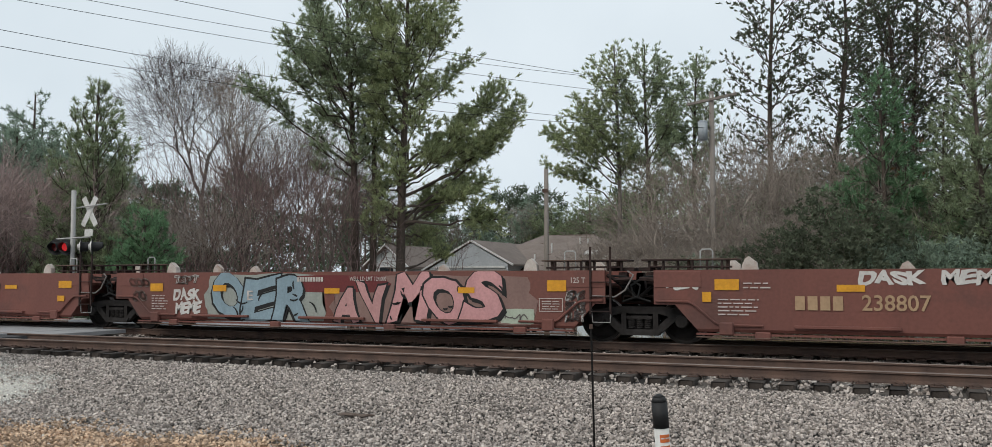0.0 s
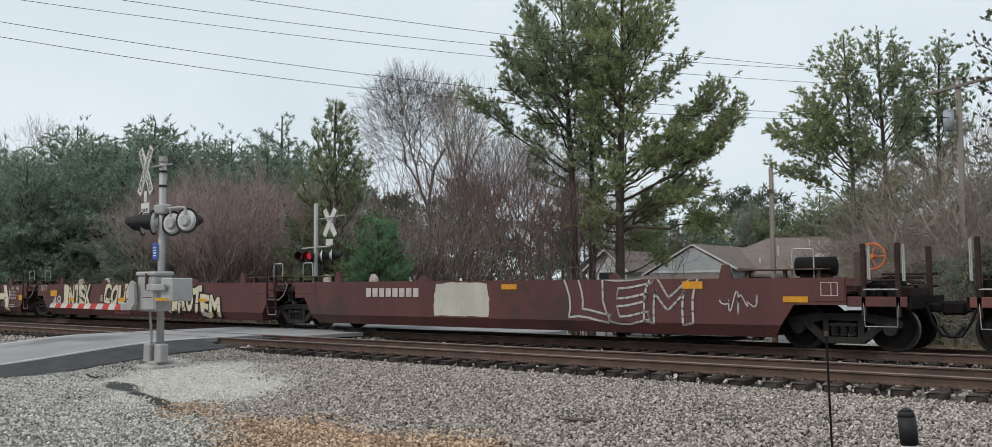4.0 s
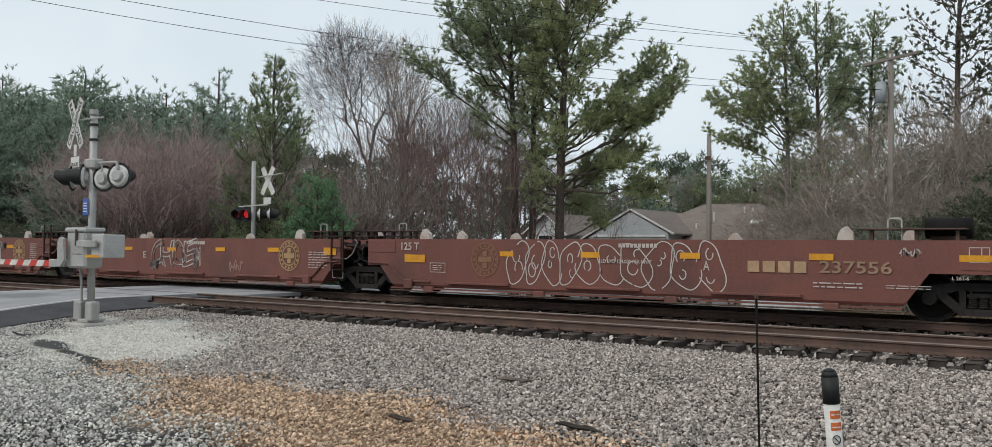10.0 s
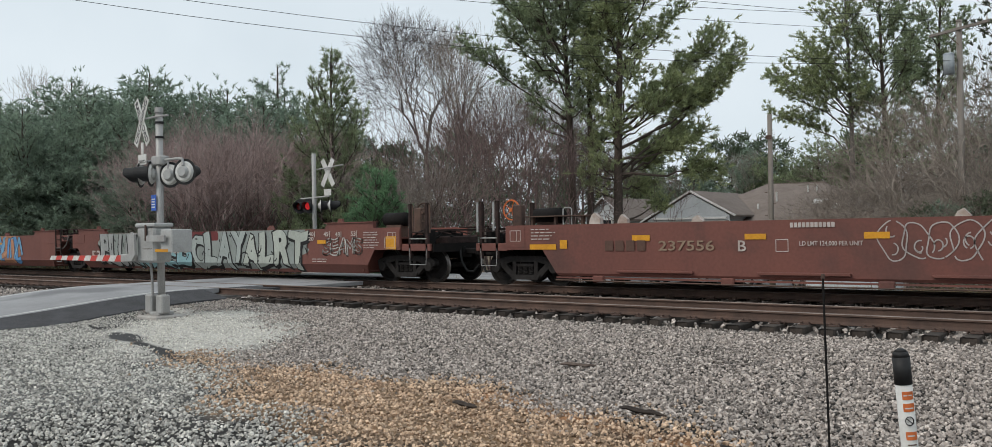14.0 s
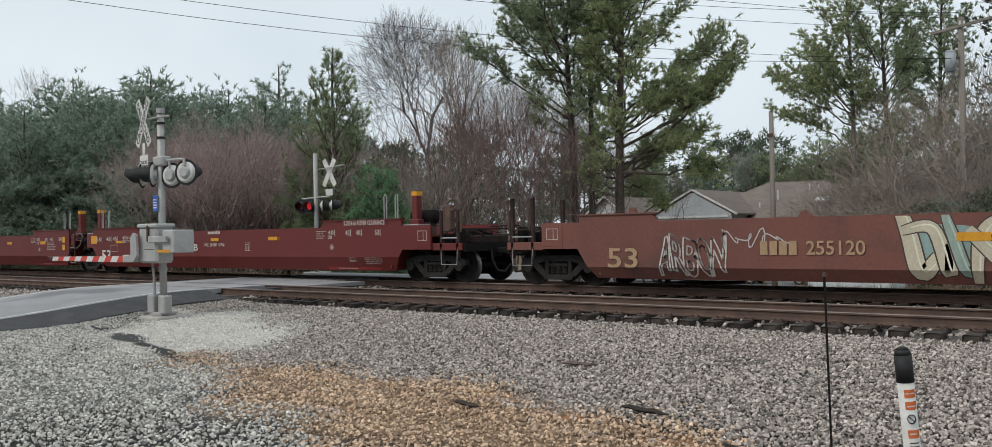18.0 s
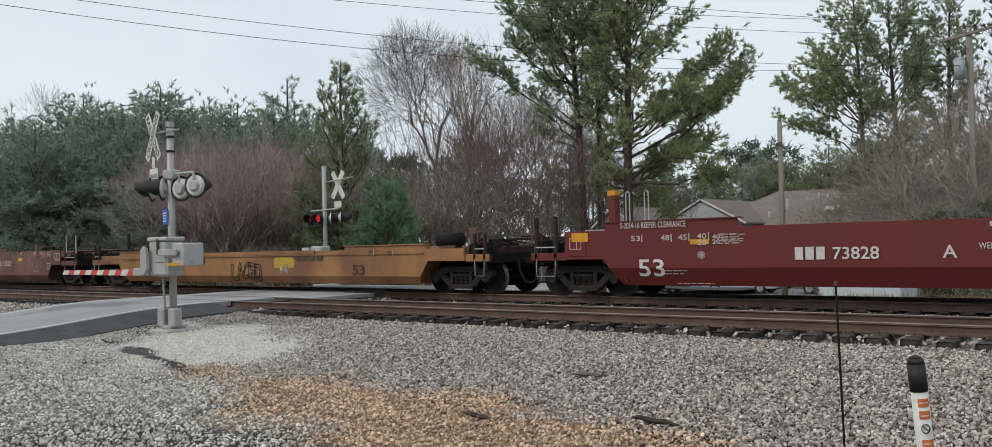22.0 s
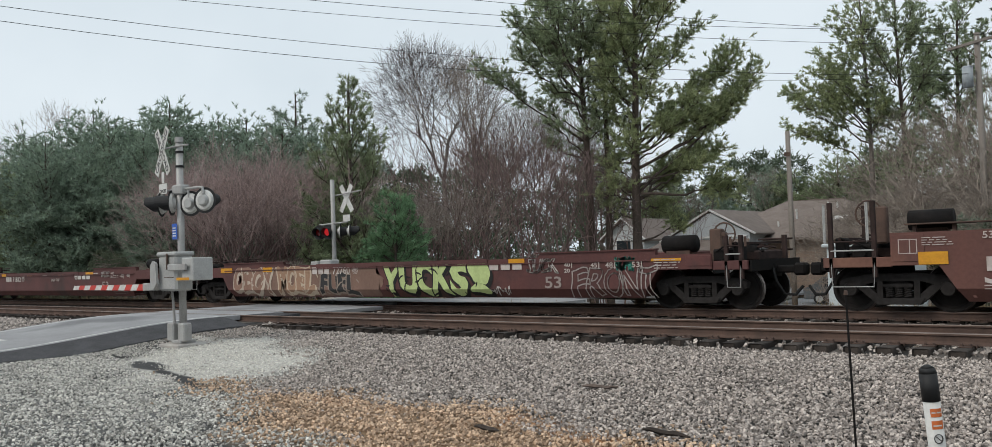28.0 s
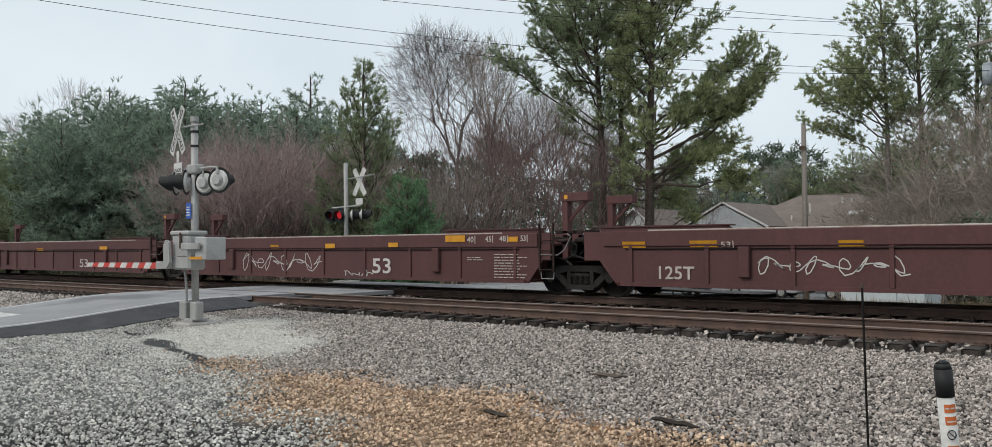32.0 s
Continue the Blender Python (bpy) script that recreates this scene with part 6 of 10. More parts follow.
bars("c0", 0.39, 1.37, 1.35, 1.46, 10, True)
scrawl("c0", 6.24, 1.21, 6.68, 1.42, (0.55,0.52,0.5), 5, 0.025)
stencil("c0", "L 261-6", 7.15, 0.82, 7.43, 0.89)
bars("c0", 6.02, 0.62, 6.84, 0.71, 2, False)
stencil("c1", "125 T", -6.36, 1.24, -5.76, 1.44)
yellow("c1", -6.18, 0.93, -5.59, 1.14)
yellow("c1", -3.31, 1.15, -2.87, 1.26)
yellow("c1", -0.95, 1.15, -0.50, 1.25)
yellow("c1", 1.49, 1.15, 1.94, 1.27)
yellow("c1", 3.88, 1.16, 4.37, 1.28)
yellow("c1", 6.21, 1.09, 6.69, 1.30)
outline_tag("c1", "CHOE", -1.83, 0.66, 0.45, 1.47, (0.6,0.58,0.55), 0.04)
stencil("c1", "E", -2.24, 0.90, -2.08, 1.11)
emblem("c1", 4.36, 0.61, 5.24, 1.50, (0.42,0.28,0.14))
bars("c1", 5.61, 0.69, 6.43, 1.20, 6, False)
frame_box("c1", -5.38, 0.69, -4.89, 0.94)
bars("c1", -5.30, 0.72, -4.97, 0.89, 3, False)
bars("c1", 0.06, 1.36, 0.98, 1.46, 10, True)
outline_tag("c1", "2EMO", -1.87, 0.56, -1.44, 0.80, (0.5,0.47,0.45), 0.022)
scrawl("c1", 2.12, 0.48, 2.77, 0.93, (0.4,0.25,0.2), 6, 0.025)
outline_tag("c1", "CM", 0.37, 0.66, 0.72, 1.26, (0.5,0.47,0.45), 0.022)
stencil("c2", "125 T", -6.46, 1.22, -5.85, 1.44)
yellow("c2", -5.61, 1.00, -4.72, 1.14)
patch("c2", -4.24, 0.51, -0.64, 1.52, (0.36,0.4,0.44), 0.12)
graffiti("c2", "ENOE", -4.38, 0.51, -0.60, 1.49, (0.56,0.63,0.62), (0.2,0.19,0.3))
stencil("c2", "D", -2.32, 0.93, -2.18, 1.13)
outline_tag("c2", "STEAL", 0.90, 0.60, 3.69, 1.39, (0.6,0.58,0.55), 0.04)
outline_tag("c2", "RUPERT", -0.04, 0.70, 0.59, 0.97, (0.5,0.52,0.6), 0.022)
yellow("c2", 1.40, 1.17, 1.83, 1.29)
yellow("c2", 3.78, 1.16, 4.27, 1.28)
yellow("c2", -3.41, 1.15, -2.96, 1.27)
yellow("c2", -0.96, 1.15, -0.57, 1.26)
emblem("c2", 4.26, 0.60, 5.16, 1.49, (0.42,0.28,0.14))
bars("c2", 5.50, 0.70, 6.04, 1.36, 7, False)
outline_tag("c2", "ERIS", -0.49, 0.94, -0.08, 1.47, (0.5,0.47,0.45), 0.022)
outline_tag("c2", "ORRO", 0.26, 1.11, 0.70, 1.36, (0.5,0.47,0.45), 0.022)
frame_box("c2", -5.47, 0.68, -4.99, 0.95)
bars("c2", -0.03, 1.36, 0.88, 1.45, 10, True)
outline_tag("c2", "CLIO", 3.27, 1.12, 3.69, 1.37, (0.5,0.47,0.45), 0.022)
scrawl("c2", -5.41, 1.19, -4.72, 1.46, (0.55,0.52,0.5), 4, 0.025)
stencil("c3", "125 T", -6.27, 1.35, -5.68, 1.56)
yellow("c3", -5.40, 1.04, -4.94, 1.26)
yellow("c3", -3.23, 1.16, -2.79, 1.27)
yellow("c3", -0.82, 1.17, -0.35, 1.28)
yellow("c3", 1.62, 1.16, 2.07, 1.28)
yellow("c3", 4.01, 1.18, 4.51, 1.31)
stencil("c3", "C", -2.10, 0.92, -1.96, 1.14)
patch("c3", 0.49, 0.37, 4.05, 1.53, (0.03,0.075,0.06))
graffiti("c3", "FUMA", 0.89, 0.38, 3.73, 1.52, (0.5,0.045,0.03), (0.02,0.05,0.04))
bars("c3", 0.17, 1.37, 0.38, 1.47, 4, True)
stencil("c3", "237556 C", 0.42, 1.37, 1.10, 1.47)
frame_box("c3", -5.37, 0.69, -4.76, 0.92)
bars("c3", -5.29, 0.72, -4.84, 0.89, 3, False)
scrawl("c3", 0.07, 0.92, 0.55, 1.25, (0.02,0.02,0.02), 5, 0.025)
emblem("c3", 4.07, 0.59, 4.84, 1.46, (0.25,0.135,0.075))
yellow("c3", 6.19, 0.95, 6.52, 1.19)
bars("c3", 5.21, 0.73, 5.62, 1.19, 6, False)
yellow("c4", -6.88, 0.94, -6.08, 1.07)
bars("c4", -4.69, 0.91, -3.55, 1.15, 4, True, (0.11,0.06,0.045))
stencil("c4", "237556", -3.28, 0.91, -1.93, 1.14, (0.28,0.2,0.14))
yellow("c4", -3.96, 1.14, -3.50, 1.27)
yellow("c4", -1.24, 1.15, -0.77, 1.27)
yellow("c4", 1.20, 1.15, 1.68, 1.28)
stencil("c4", "B", -1.39, 0.90, -1.21, 1.13)
frame_box("c4", -0.57, 0.89, -0.30, 1.15)
stencil("c4", "LD LMT 124,000 PER UNIT", -0.07, 1.00, 1.18, 1.11)
loops_tag("c4", 5, 1.53, 0.72, 3.64, 1.49, (0.42, 0.38, 0.36), 0.026)
bars("c4", -0.26, 1.39, 0.66, 1.49, 11, True)
yellow("c4", -5.97, 0.96, -5.76, 1.17)
bars("c4", -6.84, 1.16, -6.07, 1.48, 4, False)
emblem("c4", 4.00, 0.60, 4.95, 1.45, (0.25,0.135,0.075))
bars("c4", 5.29, 0.69, 5.88, 1.14, 6, False)
yellow("c4", 5.78, 1.00, 6.28, 1.21)
stencil("d0", "53", -7.41, 0.50, -6.78, 0.91)
patch("d0", -6.79, 0.31, 5.60, 1.59, (0.27,0.3,0.28))
graffiti("d0", "PLUK", -6.72, 0.30, -4.03, 1.52, (0.33,0.34,0.33), (0.015,0.015,0.015))
graffiti("d0", "KEEB", -3.89, 0.28, -0.59, 1.56, (0.25,0.42,0.45), (0.015,0.015,0.015))
graffiti("d0", "CLAY", -0.47, 0.33, 2.51, 1.55, (0.36,0.4,0.38), (0.015,0.015,0.015))
graffiti("d0", "ALRT", 2.48, 0.37, 5.60, 1.52, (0.42,0.45,0.4), (0.015,0.015,0.015))
patch("d0", -3.95, 0.77, -0.65, 1.11, (0.15,0.03,0.03))
patch("d0", -0.59, 1.25, 1.02, 1.58, (0.15,0.03,0.03))
bars("d0", -3.82, 0.83, -2.63, 1.05, 4, True)
stencil("d0", "255120", -2.51, 0.81, -1.27, 1.07)
stencil("d0", "B", -0.99, 0.84, -0.74, 1.08)
stencil("d0", "40", 5.72, 1.36, 5.96, 1.48)
stencil("d0", "20", 5.72, 1.22, 5.96, 1.33)
stencil("d0", "45", 6.42, 1.34, 6.63, 1.48)
stencil("d0", "48", 6.94, 1.33, 7.15, 1.47)
stencil("d0", "53", 7.62, 1.34, 7.83, 1.48)
outline_tag("d0", "SEAMS", 6.39, 0.80, 8.07, 1.27, (0.6,0.58,0.55), 0.035)
yellow("d0", 9.07, 0.95, 9.48, 1.32)
frame_box("d0", 9.02, 0.98, 9.44, 1.28)
bars("d0", 8.16, 0.96, 8.81, 1.48, 6, False)
bars("d0", 5.89, 0.54, 6.58, 0.69, 2, False)
yellow("d0", 6.12, 1.12, 6.51, 1.23)
patch("d1", -7.86, 0.25, -0.80, 1.63, (0.2,0.38,0.4))
ribbons("d1", 17, -7.17, 0.26, -1.10, 1.57, ((0.14,0.36,0.52),(0.25,0.44,0.46),(0.12,0.3,0.5),(0.5,0.2,0.23)), (0.03,0.05,0.16))
patch("d1", -4.22, 0.71, -1.64, 1.13, (0.2,0.035,0.03))
bars("d1", -4.09, 0.79, -3.21, 1.08, 4, True, (0.6,0.55,0.52))
stencil("d1", "255120", -3.13, 0.79, -2.08, 1.07, (0.6,0.55,0.52))
stencil("d1", "53", -7.86, 0.53, -7.20, 0.93, (0.4,0.27,0.16))
outline_tag("d1", "SFB", -0.75, 0.81, -0.24, 1.14, (0.6,0.58,0.55), 0.03)
patch("d1", 0.17, 0.37, 1.05, 1.29, (0.42,0.2,0.13))
patch("d1", 1.00, 0.34, 5.25, 1.58, (0.38,0.18,0.1))
ribbons("d1", 17, 1.17, 0.36, 5.24, 1.53, ((0.1,0.26,0.5),(0.16,0.34,0.52),(0.45,0.22,0.12)), (0.03,0.03,0.06))
stencil("d1", "WELL LD LMT 119,700", -0.55, 1.27, 0.57, 1.39)
bars("d1", -0.44, 1.43, 0.53, 1.54, 11, True)
yellow("d1", -6.53, 1.06, -6.08, 1.30)
yellow("d1", -3.44, 1.13, -2.92, 1.25)
yellow("d1", -0.21, 1.13, 0.18, 1.23)
outline_tag("d1", "RS", 0.18, 0.79, 0.79, 1.22, (0.5,0.4,0.3), 0.035)
patch("d1", -7.81, 0.82, -6.52, 1.69, (0.3,0.45,0.25))
yellow("d1", 3.05, 1.18, 3.50, 1.27)
stencil("d2", "53", -7.66, 0.48, -6.86, 0.95, (0.4,0.27,0.16))
bars("d2", -3.94, 0.79, -3.12, 1.08, 4, True, (0.4,0.27,0.16))
stencil("d2", "255120", -2.97, 0.79, -1.81, 1.08, (0.4,0.27,0.16))
ribbons("d2", 15, -1.22, 0.30, 5.56, 1.54, ((0.56,0.5,0.38),(0.52,0.47,0.36),(0.28,0.36,0.31)), (0.075,0.05,0.045))
patch("d2", -1.00, 0.42, 0.08, 1.35, (0.25,0.35,0.33))
outline_tag("d2", "ARBON", -6.33, 0.37, -4.75, 1.19, (0.6,0.58,0.55), 0.035)
scrawl("d2", -4.98, 0.88, -3.26, 1.39, (0.55,0.52,0.5), 5, 0.025)
yellow("d2", -0.19, 1.05, 0.38, 1.21)
yellow("d2", 6.04, 1.12, 6.51, 1.27)
stencil("d2", "40", 5.66, 1.39, 5.85, 1.52)
stencil("d2", "20", 5.66, 1.25, 5.85, 1.36)
stencil("d2", "45", 6.40, 1.35, 6.59, 1.50)
stencil("d2", "48", 6.82, 1.34, 7.00, 1.50)
stencil("d2", "53", 7.55, 1.33, 7.72, 1.48)
yellow("d2", 7.87, 1.28, 8.18, 1.52)
bars("d2", 6.59, 0.73, 7.41, 1.19, 7, False)
bars("d2", 5.07, 1.27, 5.56, 1.49, 4, False)
stencil("e0", "53", -7.83, 0.54, -7.18, 0.96, (0.65,0.62,0.6))
yellow("e0", -8.67, 1.21, -8.21, 1.53)
yellow("e0", -6.77, 1.22, -6.30, 1.31)
yellow("e0", -3.66, 1.22, -3.21, 1.34)
yellow("e0", -0.53, 1.25, -0.08, 1.35)
yellow("e0", 2.62, 1.25, 3.09, 1.36)
bars("e0", -4.36, 0.91, -3.57, 1.16, 3, True, (0.6,0.57,0.55))
stencil("e0", "73828", -3.47, 0.91, -2.64, 1.17, (0.6,0.57,0.55))
stencil("e0", "B", -1.52, 0.92, -1.30, 1.15, (0.6,0.57,0.55))
stencil("e0", "WELL LD LMT 117,900", -0.90, 1.05, 0.26, 1.17)
frame_box("e0", 1.41, 0.91, 1.67, 1.18)
bars("e0", -0.69, 1.49, 0.04, 1.58, 9, True)
stencil("e0", "40", 5.51, 1.39, 5.77, 1.52)
stencil("e0", "20", 5.51, 1.26, 5.69, 1.37)
stencil("e0", "45", 6.28, 1.36, 6.47, 1.51)
stencil("e0", "48", 6.74, 1.37, 6.94, 1.51)
stencil("e0", "53", 7.54, 1.36, 7.71, 1.51)
bars("e0", 4.98, 1.26, 5.43, 1.52, 4, False)
bars("e0", 6.40, 0.56, 6.72, 0.71, 4, False)
bars("e0", 7.07, 0.49, 7.80, 0.72, 4, False)
stencil("e0", "S-2054-16 REEFER CLEARANCE", 6.24, 1.65, 7.95, 1.79)
emblem("e0", 5.58, 0.93, 5.76, 1.10, (0.5,0.47,0.45))
frame_box("e0", -7.16, 0.89, -6.62, 1.16)
stencil("e0", "53", -8.27, 1.30, -7.92, 1.46)
stencil("e0", "48", -7.48, 1.31, -7.17, 1.47)
stencil("e0", "45", -6.99, 1.32, -6.71, 1.48)
stencil("e0", "40", -6.30, 1.36, -6.00, 1.49)
stencil("e0", "20", -6.30, 1.22, -6.01, 1.34)
bars("e0", -5.94, 1.23, -5.39, 1.48, 4, False)
bars("e0", 5.79, 0.34, 6.81, 0.41, 1, False)
yellow("e0", 3.16, 1.24, 3.19, 1.35)
stencil("e1", "53", -7.73, 0.52, -7.02, 0.92, (0.65,0.62,0.6))
yellow("e1", -8.33, 1.18, -8.01, 1.55)
bars("e1", -4.29, 0.88, -3.45, 1.15, 3, True, (0.6,0.57,0.55))
stencil("e1", "73828", -3.34, 0.88, -2.57, 1.14, (0.6,0.57,0.55))
stencil("e1", "C", -1.49, 0.90, -1.26, 1.14, (0.6,0.57,0.55))
stencil("e1", "WELL LD LMT 117,900", -0.86, 1.03, 0.28, 1.18)
yellow("e1", -3.60, 1.22, -3.15, 1.33)
yellow("e1", -0.52, 1.23, -0.07, 1.35)
yellow("e1", 2.58, 1.23, 3.07, 1.34)
yellow("e1", 5.74, 1.22, 6.21, 1.35)
stencil("e1", "40", 5.40, 1.36, 5.65, 1.49)
stencil("e1", "20", 5.40, 1.22, 5.63, 1.33)
stencil("e1", "45", 6.16, 1.34, 6.39, 1.48)
stencil("e1", "48", 6.63, 1.35, 6.85, 1.48)
stencil("e1", "53", 7.40, 1.36, 7.58, 1.50)
yellow("e1", 7.70, 1.28, 7.94, 1.52)
yellow("e1", 7.69, 0.97, 7.93, 1.19)
bars("e1", 6.37, 0.95, 7.19, 1.31, 5, False)
bars("e1", 6.39, 0.56, 7.18, 0.72, 3, False)
frame_box("e1", -7.02, 0.90, -6.58, 1.11)
bars("e1", 4.90, 1.27, 5.36, 1.50, 4, False)
bars("e1", -0.63, 1.46, 0.06, 1.56, 9, True)
bars("e1", 5.73, 0.34, 6.76, 0.41, 1, False)
stencil("e1", "125 T", -8.81, 1.31, -8.39, 1.47)
for u, dx in (("e1", 0.1), ("e2", 0.35)):
    if u == "e1":
        stencil(u, "53", -7.93, 1.32, -7.71, 1.46)
        stencil(u, "48", -7.35, 1.33, -7.12, 1.47)
        stencil(u, "45", -6.85, 1.34, -6.62, 1.48)
        yellow(u, -6.67, 1.2, -6.2, 1.3)
        bars(u, -6.95, 0.95, -6.64, 1.06, 2, False)
    stencil(u, "40", -6.2 + 0.6 * dx, 1.36, -5.97 + 0.6 * dx, 1.48)
    stencil(u, "20", -6.2 + 0.6 * dx, 1.22, -5.97 + 0.6 * dx, 1.33)
    bars(u, -5.84 + dx, 1.22, -5.3 + dx, 1.48, 4, False)
    emblem(u, 5.48 + dx, 0.92, 5.66 + dx, 1.09, (0.5, 0.47, 0.45))
    emblem(u, -6.2 + 0.6 * dx, 0.92, -6.02 + 0.6 * dx, 1.09, (0.5, 0.47, 0.45))
for u, x in (("e0", 1.41), ("e2", 1.82)):
    stencil(u, "PLATE", x + 0.05, 1.09, x + 0.21, 1.13)
    stencil(u, "H", x + 0.08, 0.95, x + 0.18, 1.06)
for u, x in (("e0", 5.3), ("e1", 5.25), ("e2", 5.5)):
    plate(u, x, 0.33, x + 2.3, 0.42, (0.26, 0.03, 0.028), 0.8)
stencil("e2", "53", -7.49, 0.52, -6.82, 0.92, (0.65,0.62,0.6))
bars("e2", -3.81, 0.88, -3.15, 1.14, 3, True, (0.6,0.57,0.55))
stencil("e2", "73828", -3.04, 0.88, -2.15, 1.13, (0.6,0.57,0.55))
stencil("e2", "A", -1.02, 0.89, -0.77, 1.13, (0.6,0.57,0.55))
stencil("e2", "WELL LD LMT 117,900", -0.41, 1.03, 0.76, 1.17)
yellow("e2", -0.05, 1.21, 0.40, 1.35)
yellow("e2", 2.99, 1.22, 3.46, 1.33)
yellow("e2", 6.09, 1.20, 6.56, 1.32)
stencil("e2", "40", 5.72, 1.35, 5.97, 1.47)
stencil("e2", "20", 5.72, 1.21, 5.96, 1.32)
stencil("e2", "45", 6.51, 1.35, 6.72, 1.50)
stencil("e2", "48", 6.93, 1.34, 7.14, 1.49)
stencil("e2", "53", 7.66, 1.36, 7.86, 1.50)
yellow("e2", 7.99, 1.28, 8.22, 1.49)
yellow("e2", 7.98, 0.96, 8.21, 1.18)
bars("e2", 6.65, 0.92, 7.61, 1.26, 5, False)
bars("e2", 6.64, 0.48, 7.51, 0.74, 3, False)
frame_box("e2", 1.82, 0.89, 2.08, 1.15)
bars("e2", 5.23, 1.25, 5.63, 1.48, 4, False)
bars("e2", -0.22, 1.46, 0.53, 1.55, 9, True)
stencil("e2", "S-2054-16 REEFER CLEARANCE", -7.93, 1.64, -6.25, 1.78)
yellow("e2", -9.32, 1.36, -8.85, 1.57)
stencil("e2", "53", -7.66, 1.34, -7.42, 1.47)
stencil("e2", "48", -6.88, 1.34, -6.67, 1.47)
stencil("e2", "45", -6.45, 1.34, -6.23, 1.47)
stencil("e2", "40", -5.63, 1.35, -5.44, 1.45)
stencil("e2", "20", -5.63, 1.24, -5.44, 1.34)
bars("e2", -5.37, 1.27, -4.83, 1.46, 4, False)
yellow("e2", -6.16, 1.24, -5.71, 1.35)
bars("e2", -6.84, 0.55, -6.14, 0.69, 2, False)
bars("e2", -6.57, 0.33, -5.62, 0.40, 1, False)
bars("f0", -4.05, 0.90, -3.43, 1.14, 3, True, (0.04,0.03,0.02))
stencil("f0", "71059", -3.33, 0.89, -2.41, 1.15, (0.04,0.03,0.02))
outline_tag("f0", "LACED", -0.87, 0.37, 0.79, 0.91, (0.03,0.025,0.02), 0.03)
bars("f0", 2.83, 0.98, 3.97, 1.13, 3, True, (0.07,0.05,0.03))
emblem("f0", 2.56, 0.96, 2.82, 1.24, (0.07,0.05,0.03))
stencil("f0", "53", 5.23, 0.54, 5.74, 0.84, (0.07,0.035,0.02))
scrawl("f0", 1.78, 0.55, 2.26, 0.90, (0.55,0.52,0.5), 6, 0.025)
patch("f0", 1.45, 0.76, 2.48, 1.10, (0.45,0.3,0.04))
stencil("f0", "48", 6.68, 1.11, 6.91, 1.24, (0.1,0.06,0.03))
stencil("f0", "40", 5.94, 1.14, 6.11, 1.28, (0.1,0.06,0.03))
bars("f0", -7.96, 1.02, -6.72, 1.19, 1, False, (0.12,0.08,0.05))
bars("f0", -0.21, 1.15, 0.29, 1.23, 8, True, (0.1,0.06,0.03))
stencil("g0", "53", -7.59, 0.56, -6.81, 1.05)
stencil("g0", "125 T", -8.46, 1.25, -7.80, 1.49)
emblem("g0", -3.96, 0.56, -3.10, 1.44, (0.3,0.17,0.1))
patch("g0", -5.74, 0.36, -3.09, 1.81, (0.2,0.085,0.045))
patch("g0", -2.98, 0.74, 1.32, 1.69, (0.42,0.35,0.27))
bubble("g0", 6, -3.05, 0.34, 1.77, 1.32, (0.46,0.4,0.31), (0.07,0.055,0.05))
stencil("g0", "A", 1.36, 0.87, 1.58, 1.09)
bars("g0", 2.21, 0.89, 3.40, 1.14, 4, True)
stencil("g0", "211332", 3.54, 0.90, 4.75, 1.14)
outline_tag("g0", "AS", 4.81, 1.03, 5.68, 1.59, (0.3,0.27,0.26), 0.018)
outline_tag("g0", "VAN", 6.37, 0.85, 7.72, 1.49, (0.34,0.3,0.29), 0.018)
yellow("g0", 5.48, 1.11, 5.94, 1.27)
stencil("g0", "40", 5.71, 1.40, 5.86, 1.53)
stencil("g0", "48", 7.00, 1.39, 7.19, 1.53)
stencil("g0", "53", 7.62, 1.38, 7.81, 1.53)
patch("g0", 7.62, 1.23, 8.21, 1.52, (0.25,0.1,0.09))
frame_box("g0", 9.03, 1.11, 9.49, 1.43)
outline_tag("g0", "GOPTEIS", 1.73, 1.37, 2.78, 1.61, (0.5,0.47,0.45), 0.022)
bars("g0", 8.29, 0.74, 8.69, 1.05, 4, False)
bars("g0", 8.31, 1.29, 8.79, 1.50, 3, False)
scrawl("g0", -5.73, 0.76, -4.60, 1.37, (0.55,0.52,0.5), 5, 0.025)
bars("g0", 6.98, 0.62, 7.81, 0.70, 2, False)
yellow("g0", -2.54, 1.24, -1.93, 1.37)
yellow("g0", -0.02, 1.25, 0.47, 1.38)
stencil("g1", "53", -7.53, 0.56, -6.72, 1.05)
bars("g1", -5.55, 0.89, -4.73, 1.13, 4, True)
stencil("g1", "211332", -4.61, 0.88, -3.33, 1.15)
stencil("g1", "C", -3.03, 0.87, -2.80, 1.12)
loops_tag("g1", 4, -5.29, 0.45, -2.59, 1.60, (0.42, 0.38, 0.36), 0.03)
yellow("g1", -0.31, 1.16, 0.09, 1.29)
patch("g1", 0.12, 0.37, 7.28, 1.60, (0.28,0.25,0.23))
graffiti("g1", "KASH", 0.22, 0.33, 3.57, 1.63, (0.36,0.34,0.32), (0.55,0.53,0.5))
emblem("g1", 3.40, 0.60, 4.04, 1.57, (0.36,0.2,0.09))
graffiti("g1", "OEKS", 4.06, 0.38, 7.22, 1.54, (0.36,0.34,0.32), (0.58,0.56,0.53))
yellow("g1", 2.28, 1.16, 2.70, 1.28)
yellow("g1", 4.53, 1.15, 4.94, 1.28)
stencil("g1", "48", 7.28, 1.40, 7.48, 1.52)
stencil("g1", "53", 7.97, 1.39, 8.14, 1.51)
bars("g1", 7.34, 0.64, 8.01, 1.25, 8, False)
outline_tag("g1", "MEYS", 7.23, 0.33, 7.92, 0.59, (0.6,0.58,0.55), 0.03)
